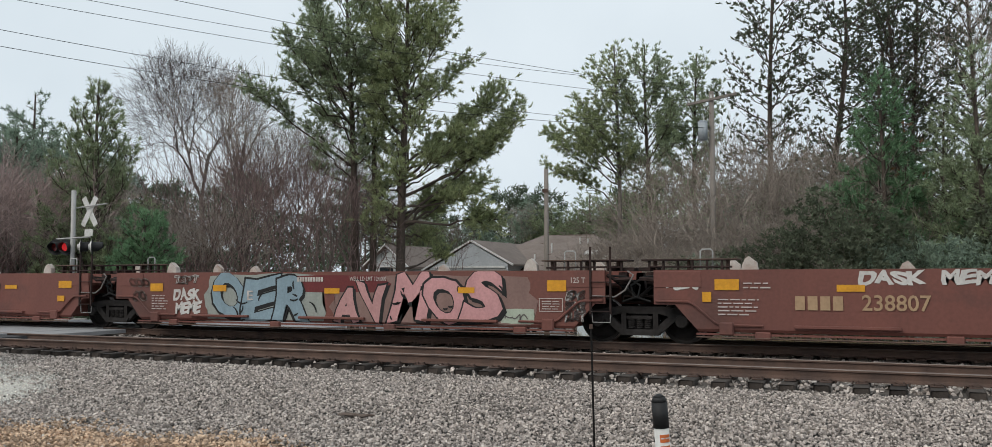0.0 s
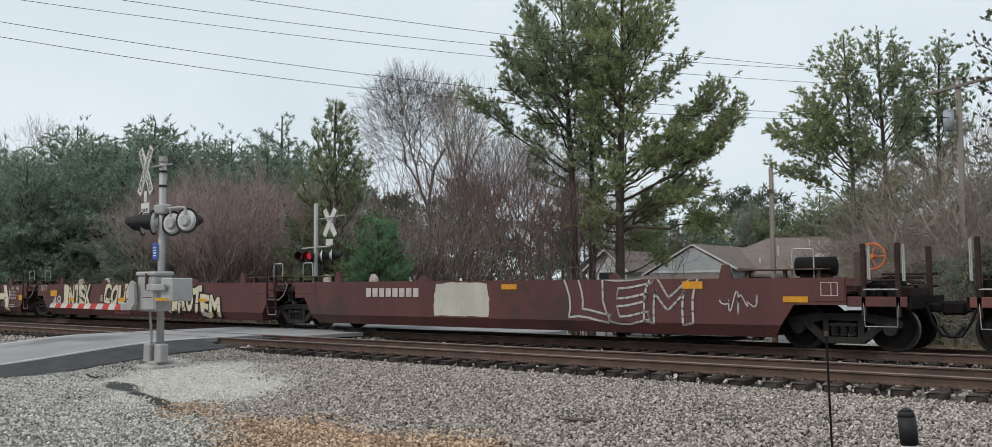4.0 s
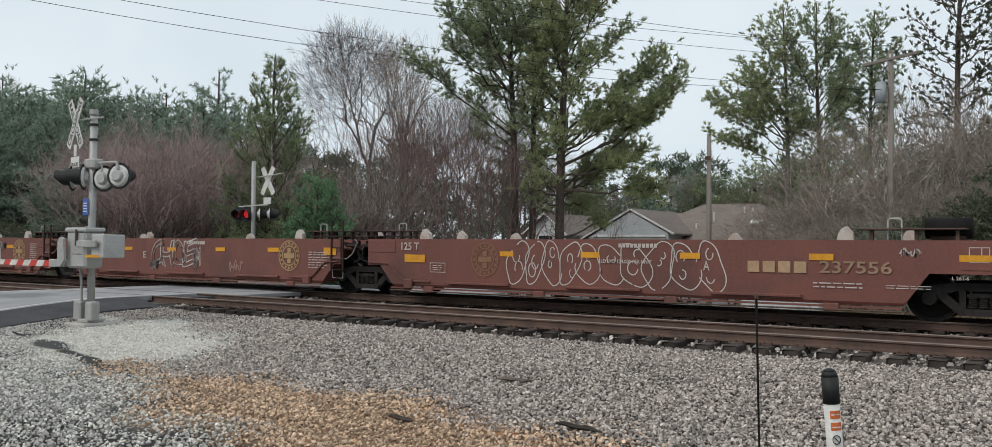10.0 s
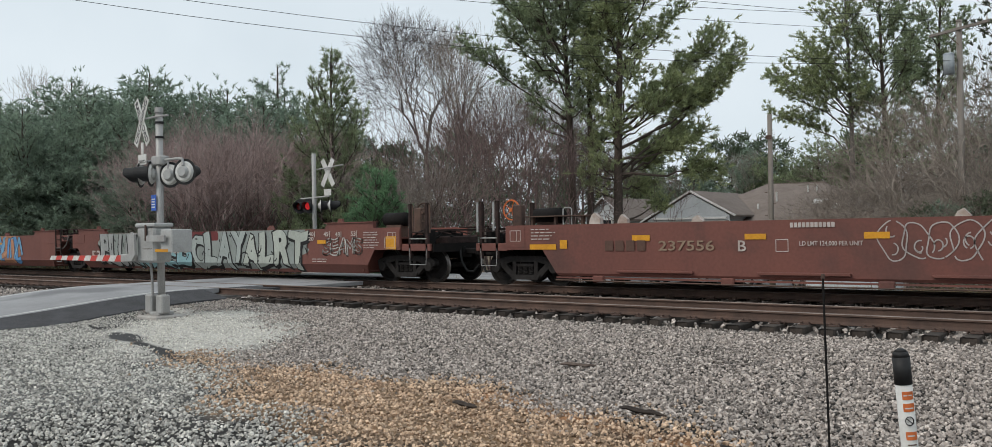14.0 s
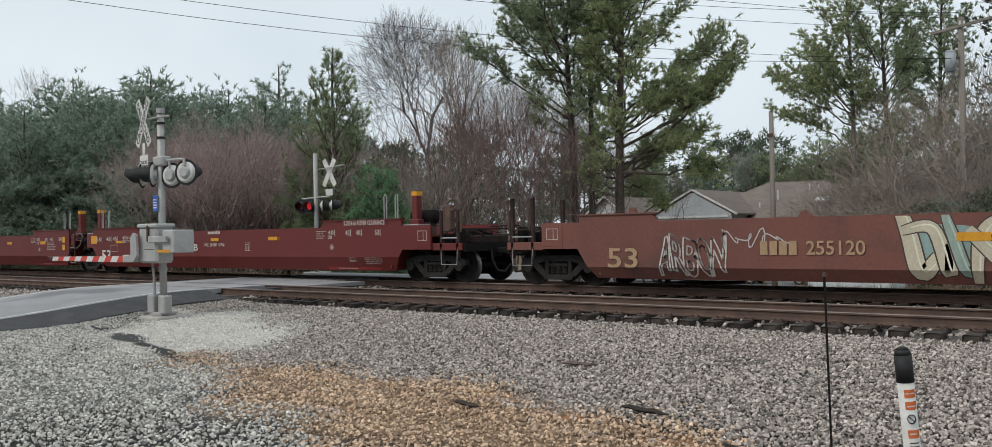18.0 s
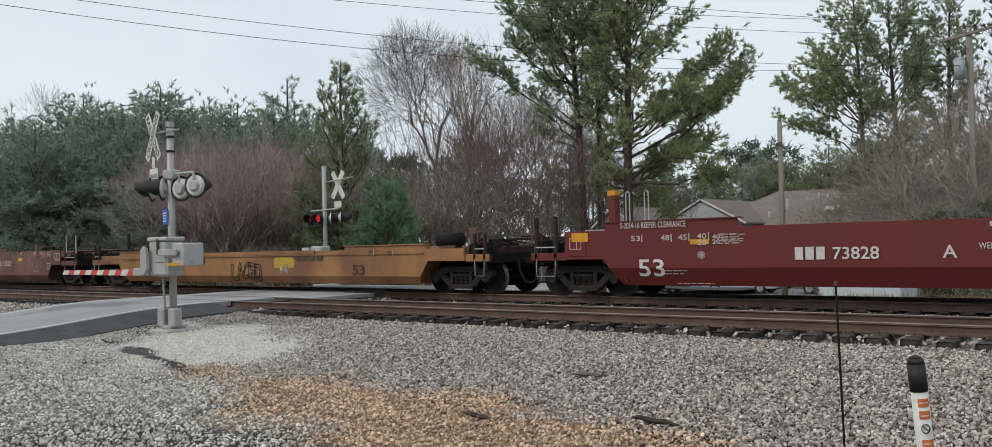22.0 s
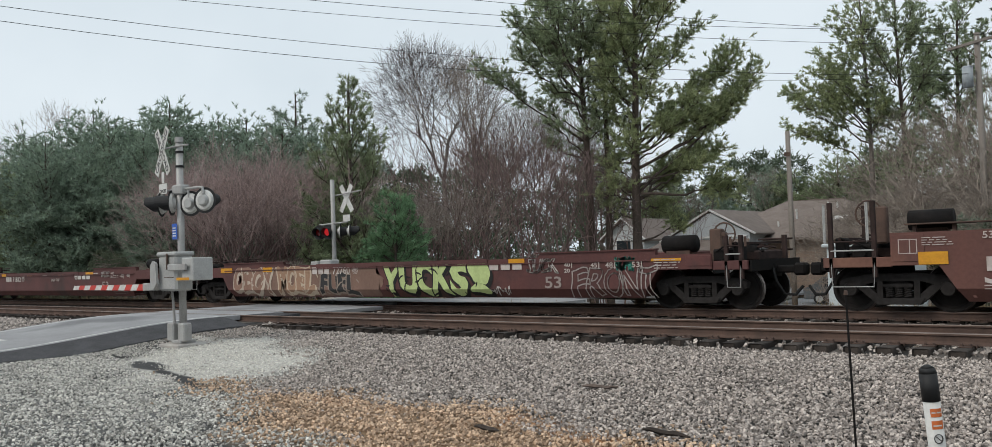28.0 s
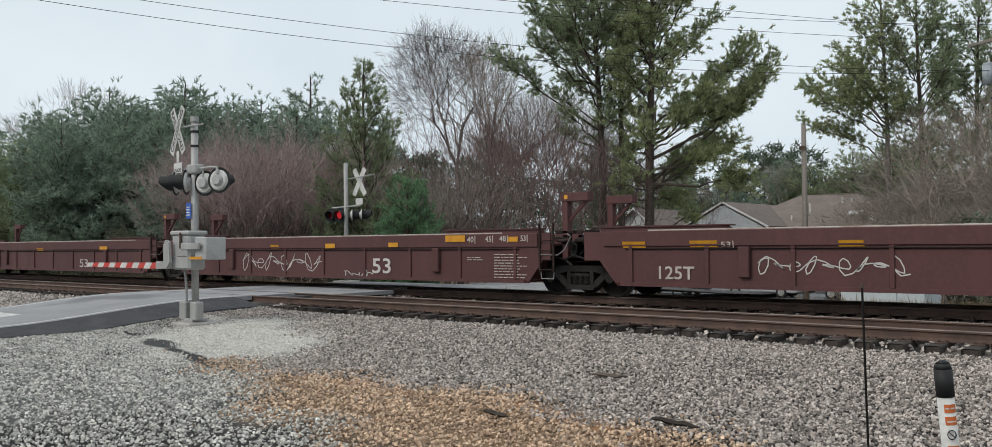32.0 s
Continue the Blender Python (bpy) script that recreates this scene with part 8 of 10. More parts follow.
def conifer(h, seed, crown, limbs=48, rise=(0.1, 0.8), r=None, lean=0.0, sway=0.012, needle="needle", bark="bark", blade=(0.26, 0.026), per=14, gap=0.3, inner=0.4, fan=1.0, deep=0.9, stubs=8, lift=0.55, ragged=0.3, fuzz=0.1, thin=0.0, sides=5, side_twigs=True, step=2.4, jumble=0.3, pad=1.0, bare=0.0, pack=1.0):
    """A conifer. crown: rows (share of height, reach to -x, reach to +x), in metres; limbs leave the trunk lower down and
    sweep up and out to that outline; brushes of needles sit along the side twigs of their outer part."""
    rs = np.random.RandomState(seed)
    r = r or h * 0.0125
    n, off = 16, rs.uniform(0, 6.3)
    kk = np.linspace(0, 1, n + 1)
    T = np.stack([lean * kk ** 1.5 * h + sway * h * np.sin(4 * kk + off) * kk, sway * h * np.cos(5 * kk + off) * kk, h * kk], -1)
    R = r * (1.12 - kk) ** 0.85 + 0.012
    paths, P, D = [list(zip(T, R))], [], []
    low = crown[0][0]
    for i in range(limbs):
        k = low + (1 - low) * ((i + rs.uniform(0, 1)) / limbs) ** pack
        az = i * 2.39996 + rs.uniform(-1.0, 1.0)
        c, s = math.cos(az), math.sin(az)
        side = between(crown, k, 2 if c > 0 else 1)
        mean = deep * 0.5 * (between(crown, k, 1) + between(crown, k, 2))
        L = (c * c * side + s * s * mean) * rs.uniform(1 - ragged, 1.06) + 0.12
        up = rise[0] + (rise[1] - rise[0]) * (k - low) / (1 - low) + rs.uniform(-jumble, jumble)
        z0 = max(h * k - L * up, h * low * 0.8)
        j = min(int(z0 / h * n), n - 1)
        o = T[j] + (T[j + 1] - T[j]) * (z0 / h * n - j)
        axis = np.array([np.interp(k, kk, T[:, 0]), np.interp(k, kk, T[:, 1]), h * k])
        end = axis + np.array([c * L, s * L, 0])
        ctrl = o + (end - o) * np.array([0.5, 0.5, lift]) + rs.normal(0, 0.07 * L, 3)
        u = np.linspace(0, 1, 8)[:, None]
        path = (1 - u) ** 2 * o + 2 * u * (1 - u) * ctrl + u * u * end
        path[1:-1] += rs.normal(0, 0.022 * L + 0.01, (6, 3))
        ra = min(r * 0.42, 0.02 + 0.017 * L) * (1 - 0.35 * k)
        paths.append(list(zip(path, np.linspace(ra, 0.012, 8))))
        if rs.uniform() < thin:
            continue
        clear = inner + bare * (1 - k) / (1 - low)
        m = max(2, int(L * step * (1 - 0.5 * bare * (1 - k) / (1 - low))))
        for q in range(m):
            f = clear + (1 - clear) * (q + rs.uniform(0.2, 1)) / m
            a = f * 7
            b = min(int(a), 6)
            at = path[b] + (path[b + 1] - path[b]) * (a - b)
            d = path[b + 1] - path[b]
            d = d / (np.linalg.norm(d) + 1e-9)
            wing = np.array([-d[1], d[0], 0.0]) * (1 if q % 2 else -1) * fan * rs.uniform(0.2, 1.6)
            d = d + wing + np.array([0, 0, rs.uniform(-0.35, 0.75) * pad])
            d /= np.linalg.norm(d)
            l2 = min((0.35 + 0.32 * L * (1.25 - f)) * rs.uniform(0.5, 1.3), 2.0)
            mid = at + d * l2 * 0.55 + rs.normal(0, 0.05, 3)
            tip = at + d * l2 + np.array([0, 0, 0.14 * l2])
            if side_twigs:
                paths.append([(at, 0.02), (mid, 0.013), (tip, 0.007)])
            cnt = max(1, int(l2 * 0.85 / gap))
            for e in range(cnt):
                v = rs.normal(0, fuzz, 3) * np.array([1, 1, 0.6])
                P.append(at + (tip - at) * (1 - 0.85 * e / cnt) + v)
                D.append(d * 0.7 + v * 1.5)
    P.append(T[-1])
    D.append(np.array([0, 0, 1.0]))
    for i in range(stubs):
        k = rs.uniform(low * 0.3, low)
        az = rs.uniform(0, 6.3)
        path, _ = bend(rs, T[int(k * n)], (math.cos(az), math.sin(az), 0.1), rs.uniform(0.3, 1.5), 0.026, 0.007, 4, 0.2)
        paths.append(path)
    tv, tf = tubes(paths, sides)
    nv, nf = brushes(rs, np.array(P), np.array(D), per, *blade)
    return mesh_np("trunk", tv, tf, bark, True), mesh_np("crown", nv, nf, needle)


def brushes(rs, P, D, per, length, width):
    """Needle brushes: blades that start at the twig and point out, along it and upwards."""
    k = len(P)
    d = D[:, None] * 0.55 + rs.normal(0, 0.62, (k, per, 3)) + np.array([0, 0, 0.32])
    d /= np.linalg.norm(d, axis=2, keepdims=True) + 1e-9
    ln = length * rs.uniform(0.55, 1.2, (k, per, 1))
    side = np.cross(d, rs.normal(0, 1, (k, per, 3)))
    side /= np.linalg.norm(side, axis=2, keepdims=True) + 1e-9
    base = P[:, None] + D[:, None] * rs.uniform(-0.5, 0.2, (k, per, 1)) * length
    v = np.stack([base - side * width / 2, base + side * width / 2, base + d * ln], 2).reshape(-1, 3)
    return v, np.arange(len(v)).reshape(-1, 3)


def forked(h, seed, first=0.3, levels=8, spread=0.5, up=0.12, shrink=0.79, r=0.16, fine=0.007, stems=1, stem_lean=0.3, twig="twig_grey", bark="bark_grey", foot=0.0, third=0.25, wander=0.16, thick=4):
    """A leafless tree or bush that forks again and again: limbs bend, thin out and end in fine twigs."""
    rs = np.random.RandomState(seed)
    a = rs.uniform(0, 6.3) + np.arange(stems) * 2.4
    out = stem_lean * np.sqrt(rs.uniform(0.02, 1, stems)) if stems > 1 else np.zeros(stems)
    P = np.stack([np.cos(a), np.sin(a), 0 * a], -1) * (foot * np.sqrt(rs.uniform(0.05, 1, stems)))[:, None]
    D = np.stack([np.cos(a) * out, np.sin(a) * out, np.ones(stems)], -1)
    D /= np.linalg.norm(D, axis=1, keepdims=True)
    L = np.full(stems, h * first) * rs.uniform(0.75, 1.1, stems) if stems > 1 else np.array([h * first])
    rad = np.full(stems, r)
    span = h * (1 - first) * (1 - shrink) / (1 - shrink ** (levels - 1))
    big, small = [], []
    for lev in range(levels):
        k = len(P)
        m = 3
        p, d = P, D
        r0 = rad
        for q in range(m):
            d = d + rs.normal(0, wander, (k, 3)) * (0.35 if lev == 0 else 1.0) + np.array([0, 0, up])
            d /= np.linalg.norm(d, axis=1, keepdims=True)
            e = p + d * (L / m)[:, None]
            r1 = rad * (1 - 0.22 * (q + 1) / m)
            (big if lev < thick else small).append((p, e, r0, r1))
            p, r0 = e, r1
        if lev == levels - 1:
            break
        nk = np.where(rs.uniform(0, 1, k) < third, 3, 2)
        idx = np.repeat(np.arange(k), nk)
        n = len(idx)
        perp = np.cross(d[idx], rs.normal(0, 1, (n, 3)))
        perp /= np.linalg.norm(perp, axis=1, keepdims=True) + 1e-9
        # brothers part to opposite sides
        first_of = np.concatenate([[True], idx[1:] != idx[:-1]])
        for i in range(1, n):
            if not first_of[i]:
                perp[i] = -perp[i - 1] * 0.8 + perp[i] * 0.5
        w = spread * rs.uniform(0.5, 1.3, (n, 1))
        D = d[idx] + perp * w
        D /= np.linalg.norm(D, axis=1, keepdims=True)
        P = p[idx]
        L = span * shrink ** lev * rs.uniform(0.7, 1.25, n)
        rad = np.maximum(rad[idx] * 0.78 * rs.uniform(0.66, 0.95, n), fine)
    cat = lambda rows, c: np.concatenate([x[c] for x in rows])
    bv, bf = sticks(cat(big, 0), cat(big, 1), cat(big, 2), cat(big, 3), 5)
    sv, sf = sticks(cat(small, 0), cat(small, 1), cat(small, 2), cat(small, 3) * 0.9, 3)
    trunk = mesh_np("trunk", bv, bf, bark, True)
    return trunk, mesh_np("twig_haze", sv, sf, twig)


# the great pines behind the line; their -x side is turned to the road
G = lambda x, y: float(ground_z(x, y))
WEST = [(0.4, 1.2, 1.0), (0.5, 3.2, 1.6), (0.56, 2.4, 1.6), (0.62, 4.2, 1.8), (0.68, 5.4, 2.2), (0.75, 5.8, 2.4), (0.84, 5.0, 2.4), (0.92, 3.9, 2.2), (0.97, 2.6, 1.8), (1.0, 1.2, 1.0)]
EAST = [(0.23, 0.6, 3.0), (0.27, 1.0, 7.0), (0.33, 1.2, 7.7), (0.37, 1.4, 6.5), (0.40, 1.6, 7.9), (0.455, 1.4, 7.2), (0.49, 1.2, 4.4), (0.55, 1.6, 6.4), (0.61, 1.8, 7.1), (0.68, 2.0, 6.0), (0.76, 2.2, 5.0), (0.84, 2.4, 3.7), (0.93, 2.2, 3.0), (1.0, 1.0, 1.2)]
MIDDLE = [(0.36, 0.6, 0.6), (0.45, 1.6, 1.6), (0.6, 1.3, 1.9), (0.75, 1.4, 2.0), (0.9, 1.3, 1.7), (1.0, 0.4, 0.4)]
tree("pine_tree", conifer(21.4, 11, WEST, limbs=58, rise=(0.3, 1.4), fuzz=0.28, ragged=0.4, lift=0.38, pad=1.5, bare=0.35, pack=0.85, needle="needle", r=0.25, lean=-0.02, per=24, blade=(0.26, 0.043), inner=0.3, gap=0.11, step=5.2, thin=0.06), -28.4, 43.6, "tall loblolly pine with a bare lower trunk", "three great pines", 33)
tree("pine_tree", conifer(20.2, 12, MIDDLE, limbs=28, rise=(0.4, 1.5), fuzz=0.27, ragged=0.4, pad=1.5, bare=0.3, pack=0.8, needle="needle", r=0.21, lean=0.014, per=24, blade=(0.25, 0.044), inner=0.3, gap=0.11, step=6, thin=0.1), -27.75, 44.3, "tall loblolly pine with a bare lower trunk", "three great pines", 32)
tree("pine_tree", conifer(21.2, 13, EAST, limbs=74, rise=(0.12, 1.4), fuzz=0.28, ragged=0.3, pad=1.6, bare=0.28, pack=0.85, needle="needle_olive", r=0.28, lean=0.006, per=26, blade=(0.26, 0.043), inner=0.32, gap=0.11, step=5.4, deep=0.8, thin=0.06, lift=0.42), -25.15, 43.2, "tall loblolly pine with long low limbs", "three great pines", 31)
# the pines to the right of the bare pole
SPREAD = [(0.5, 1.0, 0.4), (0.57, 5.6, 0.9), (0.62, 6.2, 1.0), (0.68, 5.4, 1.1), (0.75, 4.3, 1.2), (0.81, 3.0, 1.1), (0.88, 3.2, 1.2), (0.95, 1.9, 0.9), (1.0, 0.5, 0.4)]
ROUND = [(0.36, 1.4, 2.6), (0.46, 1.6, 3.4), (0.55, 2.0, 2.4), (0.66, 2.4, 2.6), (0.8, 2.5, 2.5), (0.92, 2.2, 2.0), (1.0, 0.8, 0.8)]
tree("pine_tree", conifer(20.6, 21, SPREAD, limbs=46, rise=(0.45, 1.4), pad=1.5, pack=0.85, fuzz=0.3, ragged=0.35, inner=0.3, needle="needle_olive", bark="bark_grey", r=0.21, per=20, blade=(0.28, 0.055), gap=0.12, step=5.0, deep=0.55, thin=0.03), -18.57, 63.3, "spreading pine with a pale trunk", "pines behind the house", 16)
tree("pine_tree", conifer(20.6, 22, ROUND, limbs=52, rise=(0.35, 1.4), pad=1.5, pack=0.85, fuzz=0.3, ragged=0.35, inner=0.3, needle="needle", r=0.22, per=20, blade=(0.28, 0.055), gap=0.12, step=5.0), -16.46, 63.9, "dark spreading pine near the house", "pines behind the house", 14)
tree("pine_tree", conifer(20.6, 23, ROUND, limbs=46, rise=(0.35, 1.4), pad=1.5, pack=0.85, fuzz=0.3, ragged=0.35, inner=0.3, needle="needle", r=0.22, per=20, blade=(0.28, 0.055), gap=0.12, step=5.0), -14.0, 68.5, "dark spreading pine near the house", "pines behind the house", 12)
# the young pines
CONE = [(0.06, 2.6, 2.6), (0.3, 2.7, 2.7), (0.5, 2.5, 2.5), (0.65, 2.0, 2.0), (0.8, 1.4, 1.4), (0.92, 0.8, 0.8), (1.0, 0.2, 0.2)]
tree("pine_tree", conifer(12.4, 31, CONE, limbs=96, rise=(0.5, 2.0), needle="needle_mid", blade=(0.3, 0.042), per=22, inner=0.2, gap=0.12, step=4.2, stubs=0, lift=0.4, ragged=0.35, fan=0.7, fuzz=0.15, pad=0.8), -35.8, 32.0, "young pine with a pointed olive-green crown", "", 48)
LITTLE = [(0.1, 1.0, 1.0), (0.4, 1.35, 1.35), (0.65, 1.2, 1.2), (0.85, 0.8, 0.8), (1.0, 0.25, 0.25)]
tree("pine_tree", conifer(5.0, 32, LITTLE, limbs=60, rise=(0.3, 1.2), needle="needle_bright", blade=(0.24, 0.03), per=24, inner=0.2, gap=0.09, step=6.0, stubs=0, fan=0.8), -27.2, 26.6, "small bright-green pine beside the track", "", 45)
# the wood at the left: dark evergreens with flat layered boughs
DOME = [(0.02, 3.4, 3.4), (0.2, 4.4, 4.4), (0.42, 4.8, 4.8), (0.6, 4.5, 4.5), (0.76, 3.6, 3.6), (0.88, 2.4, 2.4), (0.96, 1.2, 1.2), (1.0, 0.3, 0.3)]
DOME2 = [(0.02, 3.0, 3.0), (0.25, 4.0, 4.0), (0.5, 4.5, 4.5), (0.7, 4.0, 4.0), (0.84, 3.0, 3.0), (0.94, 1.8, 1.8), (1.0, 0.5, 0.5)]
EVER = [conifer(13.0, 41 + k, c, limbs=84, rise=(0.1, 0.9), needle=nd, blade=(0.4, 0.085), per=9, inner=0.2, gap=0.17, stubs=0, fan=1.1, lift=0.75, ragged=0.35, pack=0.85, sides=4, side_twigs=False, fuzz=0.34, step=3.6, pad=0.7) for k, (c, nd) in enumerate(((DOME, "needle_dark"), (DOME2, "needle_dark"), (DOME2, "needle_mid")))]
OPEN = [(0.3, 1.0, 1.0), (0.45, 2.6, 2.6), (0.6, 3.0, 2.6), (0.75, 2.2, 2.4), (0.9, 1.2, 1.3), (1.0, 0.2, 0.2)]
DARK = [conifer(15.5, 51 + k, OPEN, limbs=34, rise=(0.1, 0.7), needle="needle_dark", blade=(0.32, 0.055), per=18, gap=0.14, step=4.6, ragged=0.5, fuzz=0.22) for k in range(2)]
scatter("evergreen_tree", EVER, [(-56.6, 25.5, 0.8), (-58.5, 30.6, 0.95), (-60, 36, 1.15), (-54, 30.4, 0.84), (-63, 28, 0.82), (-66, 33, 1.12), (-51.0, 34.0, 0.8), (-70, 30, 0.98), (-56, 40, 1.08), (-48, 27.5, 0.5), (-54.5, 27.0, 0.66), (-72, 38, 1.1), (-62.5, 42, 1.15), (-68, 25, 0.75), (-76, 27, 0.8), (-49.5, 38, 0.97), (-61, 25, 0.72), (-57, 34, 1.05), (-52, 44, 1.04), (-46, 41, 0.8), (-12.0, 72, 0.85), (-8.4, 71, 0.9), (-4.4, 72, 1.0), (-0.5, 70, 1.0), (-36, 90, 0.95), (-33, 88, 0.85), (-30, 91, 0.95), (-27, 94, 1.0), (-42, 88, 0.8), (-47, 86, 0.85)], "dark-green bushy evergreen tree at the edge of the wood", "evergreens of the wood")
scatter("pine_tree", DARK, [(-64.3, 44.2, 1.0), (-58.7, 46.7, 1.12), (-60.5, 48.5, 1.02), (-67, 47, 0.95), (-54, 50, 0.9)], "dark pine standing above the wood", "dark pines above the wood")
# leafless trees
tree("bare_tree", forked(19.4, 64, first=0.46, levels=10, spread=0.5, up=0.03, shrink=0.89, r=0.2, fine=0.0075, twig="twig_dark", bark="bark_grey", third=0.5, wander=0.13), -41.7, 45.9, "large leafless tree with a round crown of fine twigs")
tree("bare_tree", forked(17.5, 65, first=0.34, levels=8, spread=0.42, up=0.1, shrink=0.88, r=0.17, fine=0.0075, twig="twig_grey", bark="bark_grey", third=0.4, wander=0.13), -38.6, 46.6, "leafless tree with steep forking limbs")
BARE = [forked(14.0, 62, first=0.3, levels=9, spread=0.45, up=0.08, shrink=0.87, r=0.14, fine=0.007, twig="twig_grey", third=0.2), forked(13.0, 63, first=0.25, levels=9, spread=0.5, up=0.08, shrink=0.87, r=0.13, fine=0.007, twig="twig_grey", third=0.2)]
scatter("bare_tree", BARE, [(-76.8, 36.4, 1.3), (-82, 33, 1.2), (-74, 42, 1.2), (-35.5, 49.5, 1.2), (-33, 50, 1.15), (-88, 40, 1.2), (9, 60, 1.5), (6.1, 58, 1.6), (-10.5, 52, 0.85), (-9, 55, 1.0), (-6, 50, 0.8), (-4.5, 49, 0.75), (-30.5, 49, 1.0), (-36.5, 45.5, 0.95), (-34.2, 46.5, 1.0), (-31.8, 45.5, 0.9)], "leafless grey tree with fine twigs", "leafless trees")
# the reddish-brown thicket
BRUSH = [forked(h, 70 + k, first=0.24, levels=7, spread=0.5, up=0.08, shrink=0.86, r=0.04, fine=0.0075, stems=8, stem_lean=1.0, foot=0.7, twig="twig_red", bark="twig_stem", third=0.3, thick=3) for k, h in enumerate((8.0, 7.2, 8.6))]
STEMS = [forked(h, 75 + k, first=0.28, levels=7, spread=0.5, up=0.07, shrink=0.87, r=0.06, fine=0.0095, stems=st, stem_lean=0.45, foot=1.0, twig=tw, bark="twig_stem", third=0.12, thick=4, wander=0.13) for k, (h, tw, st) in enumerate(((10.8, "twig_stem", 3), (9.2, "twig_stem", 3), (7.0, "twig_grey", 4), (6.2, "twig", 4)))]
GREYBRUSH = [forked(h, 80 + k, first=0.2, levels=7, spread=0.6, up=0.02, shrink=0.82, r=0.03, fine=0.0065, stems=10, stem_lean=0.9, foot=0.8, twig="twig_grey", bark="twig_pale", third=0.3, thick=2) for k, h in enumerate((6.0, 4.8))]
scatter("bare_shrub", BRUSH, [(-40.6, 29.2, 1.20), (-42.5, 31, 1.20), (-39.4, 31.5, 1.14), (-44, 29, 1.03), (-41.5, 27.5, 0.91), (-43.5, 33.5, 1.20), (-45.5, 31, 1.08), (-46.5, 33, 1.14), (-42.5, 29.0, 1.08), (-41.0, 33.0, 1.20)], "leafless reddish-brown thicket of thin stems", "bare thicket along the line", "shrub")
scatter("bare_shrub", STEMS[:2], [(-31.5, 36, 1.0), (-30.4, 37.2, 1.1), (-29.1, 38.6, 1.0), (-31, 40, 1.2), (-28.0, 40.2, 0.9), (-26.5, 41.5, 0.75), (-24.5, 46, 0.7), (-29.0, 46.2, 1.0), (-34.5, 42, 1.1), (-33, 44, 1.15), (-32.5, 38.5, 1.1), (-30, 42.5, 1.1), (-36.2, 41.5, 1.05), (-28.6, 36.4, 0.75)], "leafless reddish-brown thicket of thin stems", "bare thicket along the line", "shrub")
scatter("bare_shrub", STEMS[2:], [(-33.9, 34, 1.0), (-32.9, 34.9, 1.05), (-33.5, 37.5, 1.15), (-35, 37, 1.1), (-32, 33.5, 0.8), (-37, 35.5, 1.0), (-34.2, 32.6, 0.95), (-36.5, 39, 1.2), (-31.5, 34.5, 0.9)], "leafless shrub of pale arching stems", "bare thicket along the line", "shrub")
scatter("bare_shrub", GREYBRUSH, [(-13.9, 48, 1.0), (-15, 46.5, 0.8), (-12.2, 46, 0.9), (-11, 44.5, 0.85), (-9.5, 43.5, 0.9), (-8.5, 45.5, 1.1), (-7, 44, 1.0), (-5, 45, 1.2), (-2, 46.5, 1.3), (-45, 25.5, 0.6), (-43, 26.0, 0.6), (-37.5, 28.5, 0.6), (-13, 50, 1.2), (-10.5, 49, 1.3), (-6.2, 47, 1.2), (-9.8, 46.5, 1.1), (-8.6, 50.5, 1.9), (-6.0, 51.5, 2.1), (-3.8, 51, 1.9), (-11.2, 52.5, 1.6), (-1.8, 52, 1.7)], "leafless grey shrub with tangled twigs", "bare shrubs", "shrub")
# right: tall thin trees with small leaves, young pines, evergreen bushes
SLENDER = [(0.28, 1.2, 1.2), (0.45, 2.6, 2.6), (0.65, 3.2, 3.2), (0.85, 3.0, 3.0), (1.0, 1.2, 1.2)]
TALL = [conifer(24.0, 91 + k, SLENDER, limbs=54, rise=(0.35, 1.1), sway=w, lean=0.02, needle="leaf", blade=(0.2, 0.11), per=11, inner=0.25, gap=0.2, step=4.6, ragged=0.5, fuzz=0.4, thin=0.1, r=0.22) for k, w in enumerate((0.012, 0.04))]
scatter("tall_tree", TALL, [(-6.75, 55.6, 1.0), (-3.5, 54.9, 0.98), (-0.1, 60, 1.0), (1.2, 60.5, 1.0), (4.5, 62, 1.05), (-1.5, 63, 0.9)], "tall slender evergreen tree with a sparse crown", "tall slender trees")
NARROW = [(0.1, 2.2, 2.2), (0.35, 2.7, 2.7), (0.6, 2.0, 2.0), (0.8, 1.2, 1.2), (1.0, 0.15, 0.15)]
BROAD = [(0.06, 3.2, 3.2), (0.3, 3.6, 3.6), (0.55, 2.8, 2.8), (0.75, 1.8, 1.8), (0.92, 0.8, 0.8), (1.0, 0.15, 0.15)]
YOUNG = [conifer(14.0, 95, NARROW, limbs=56, rise=(0.15, 1.2), needle="needle", blade=(0.34, 0.05), per=20, inner=0.2, gap=0.13, step=4.4, stubs=0, ragged=0.5, fuzz=0.2), conifer(13.5, 96, BROAD, limbs=66, rise=(0.1, 1.0), needle="needle_bright", blade=(0.34, 0.055), per=20, inner=0.2, gap=0.13, step=4.4, stubs=0, ragged=0.5, fuzz=0.22)]
scatter("pine_tree", YOUNG, [(-0.6, 48, 1.02), (3.5, 45.9, 1.0), (5.5, 49.7, 1.08), (7.5, 47, 1.0), (2.2, 49.5, 0.85), (9.5, 50, 1.1)], "young green pine beside the thicket", "young pines")
tree("pine_tree", conifer(11.5, 97, NARROW, limbs=30, rise=(0.1, 0.8), needle="dead", per=14, blade=(0.26, 0.045), gap=0.25, ragged=0.5, thin=0.3), 0.4, 51.0, "dying pine with rust-brown needles")
BUSH = [shrub_meshes(5.5, 3.0, 101, "leaf", 1700, (0.16, 0.09)), shrub_meshes(4.5, 2.6, 102, "needle_dark", 1700, (0.2, 0.055))]
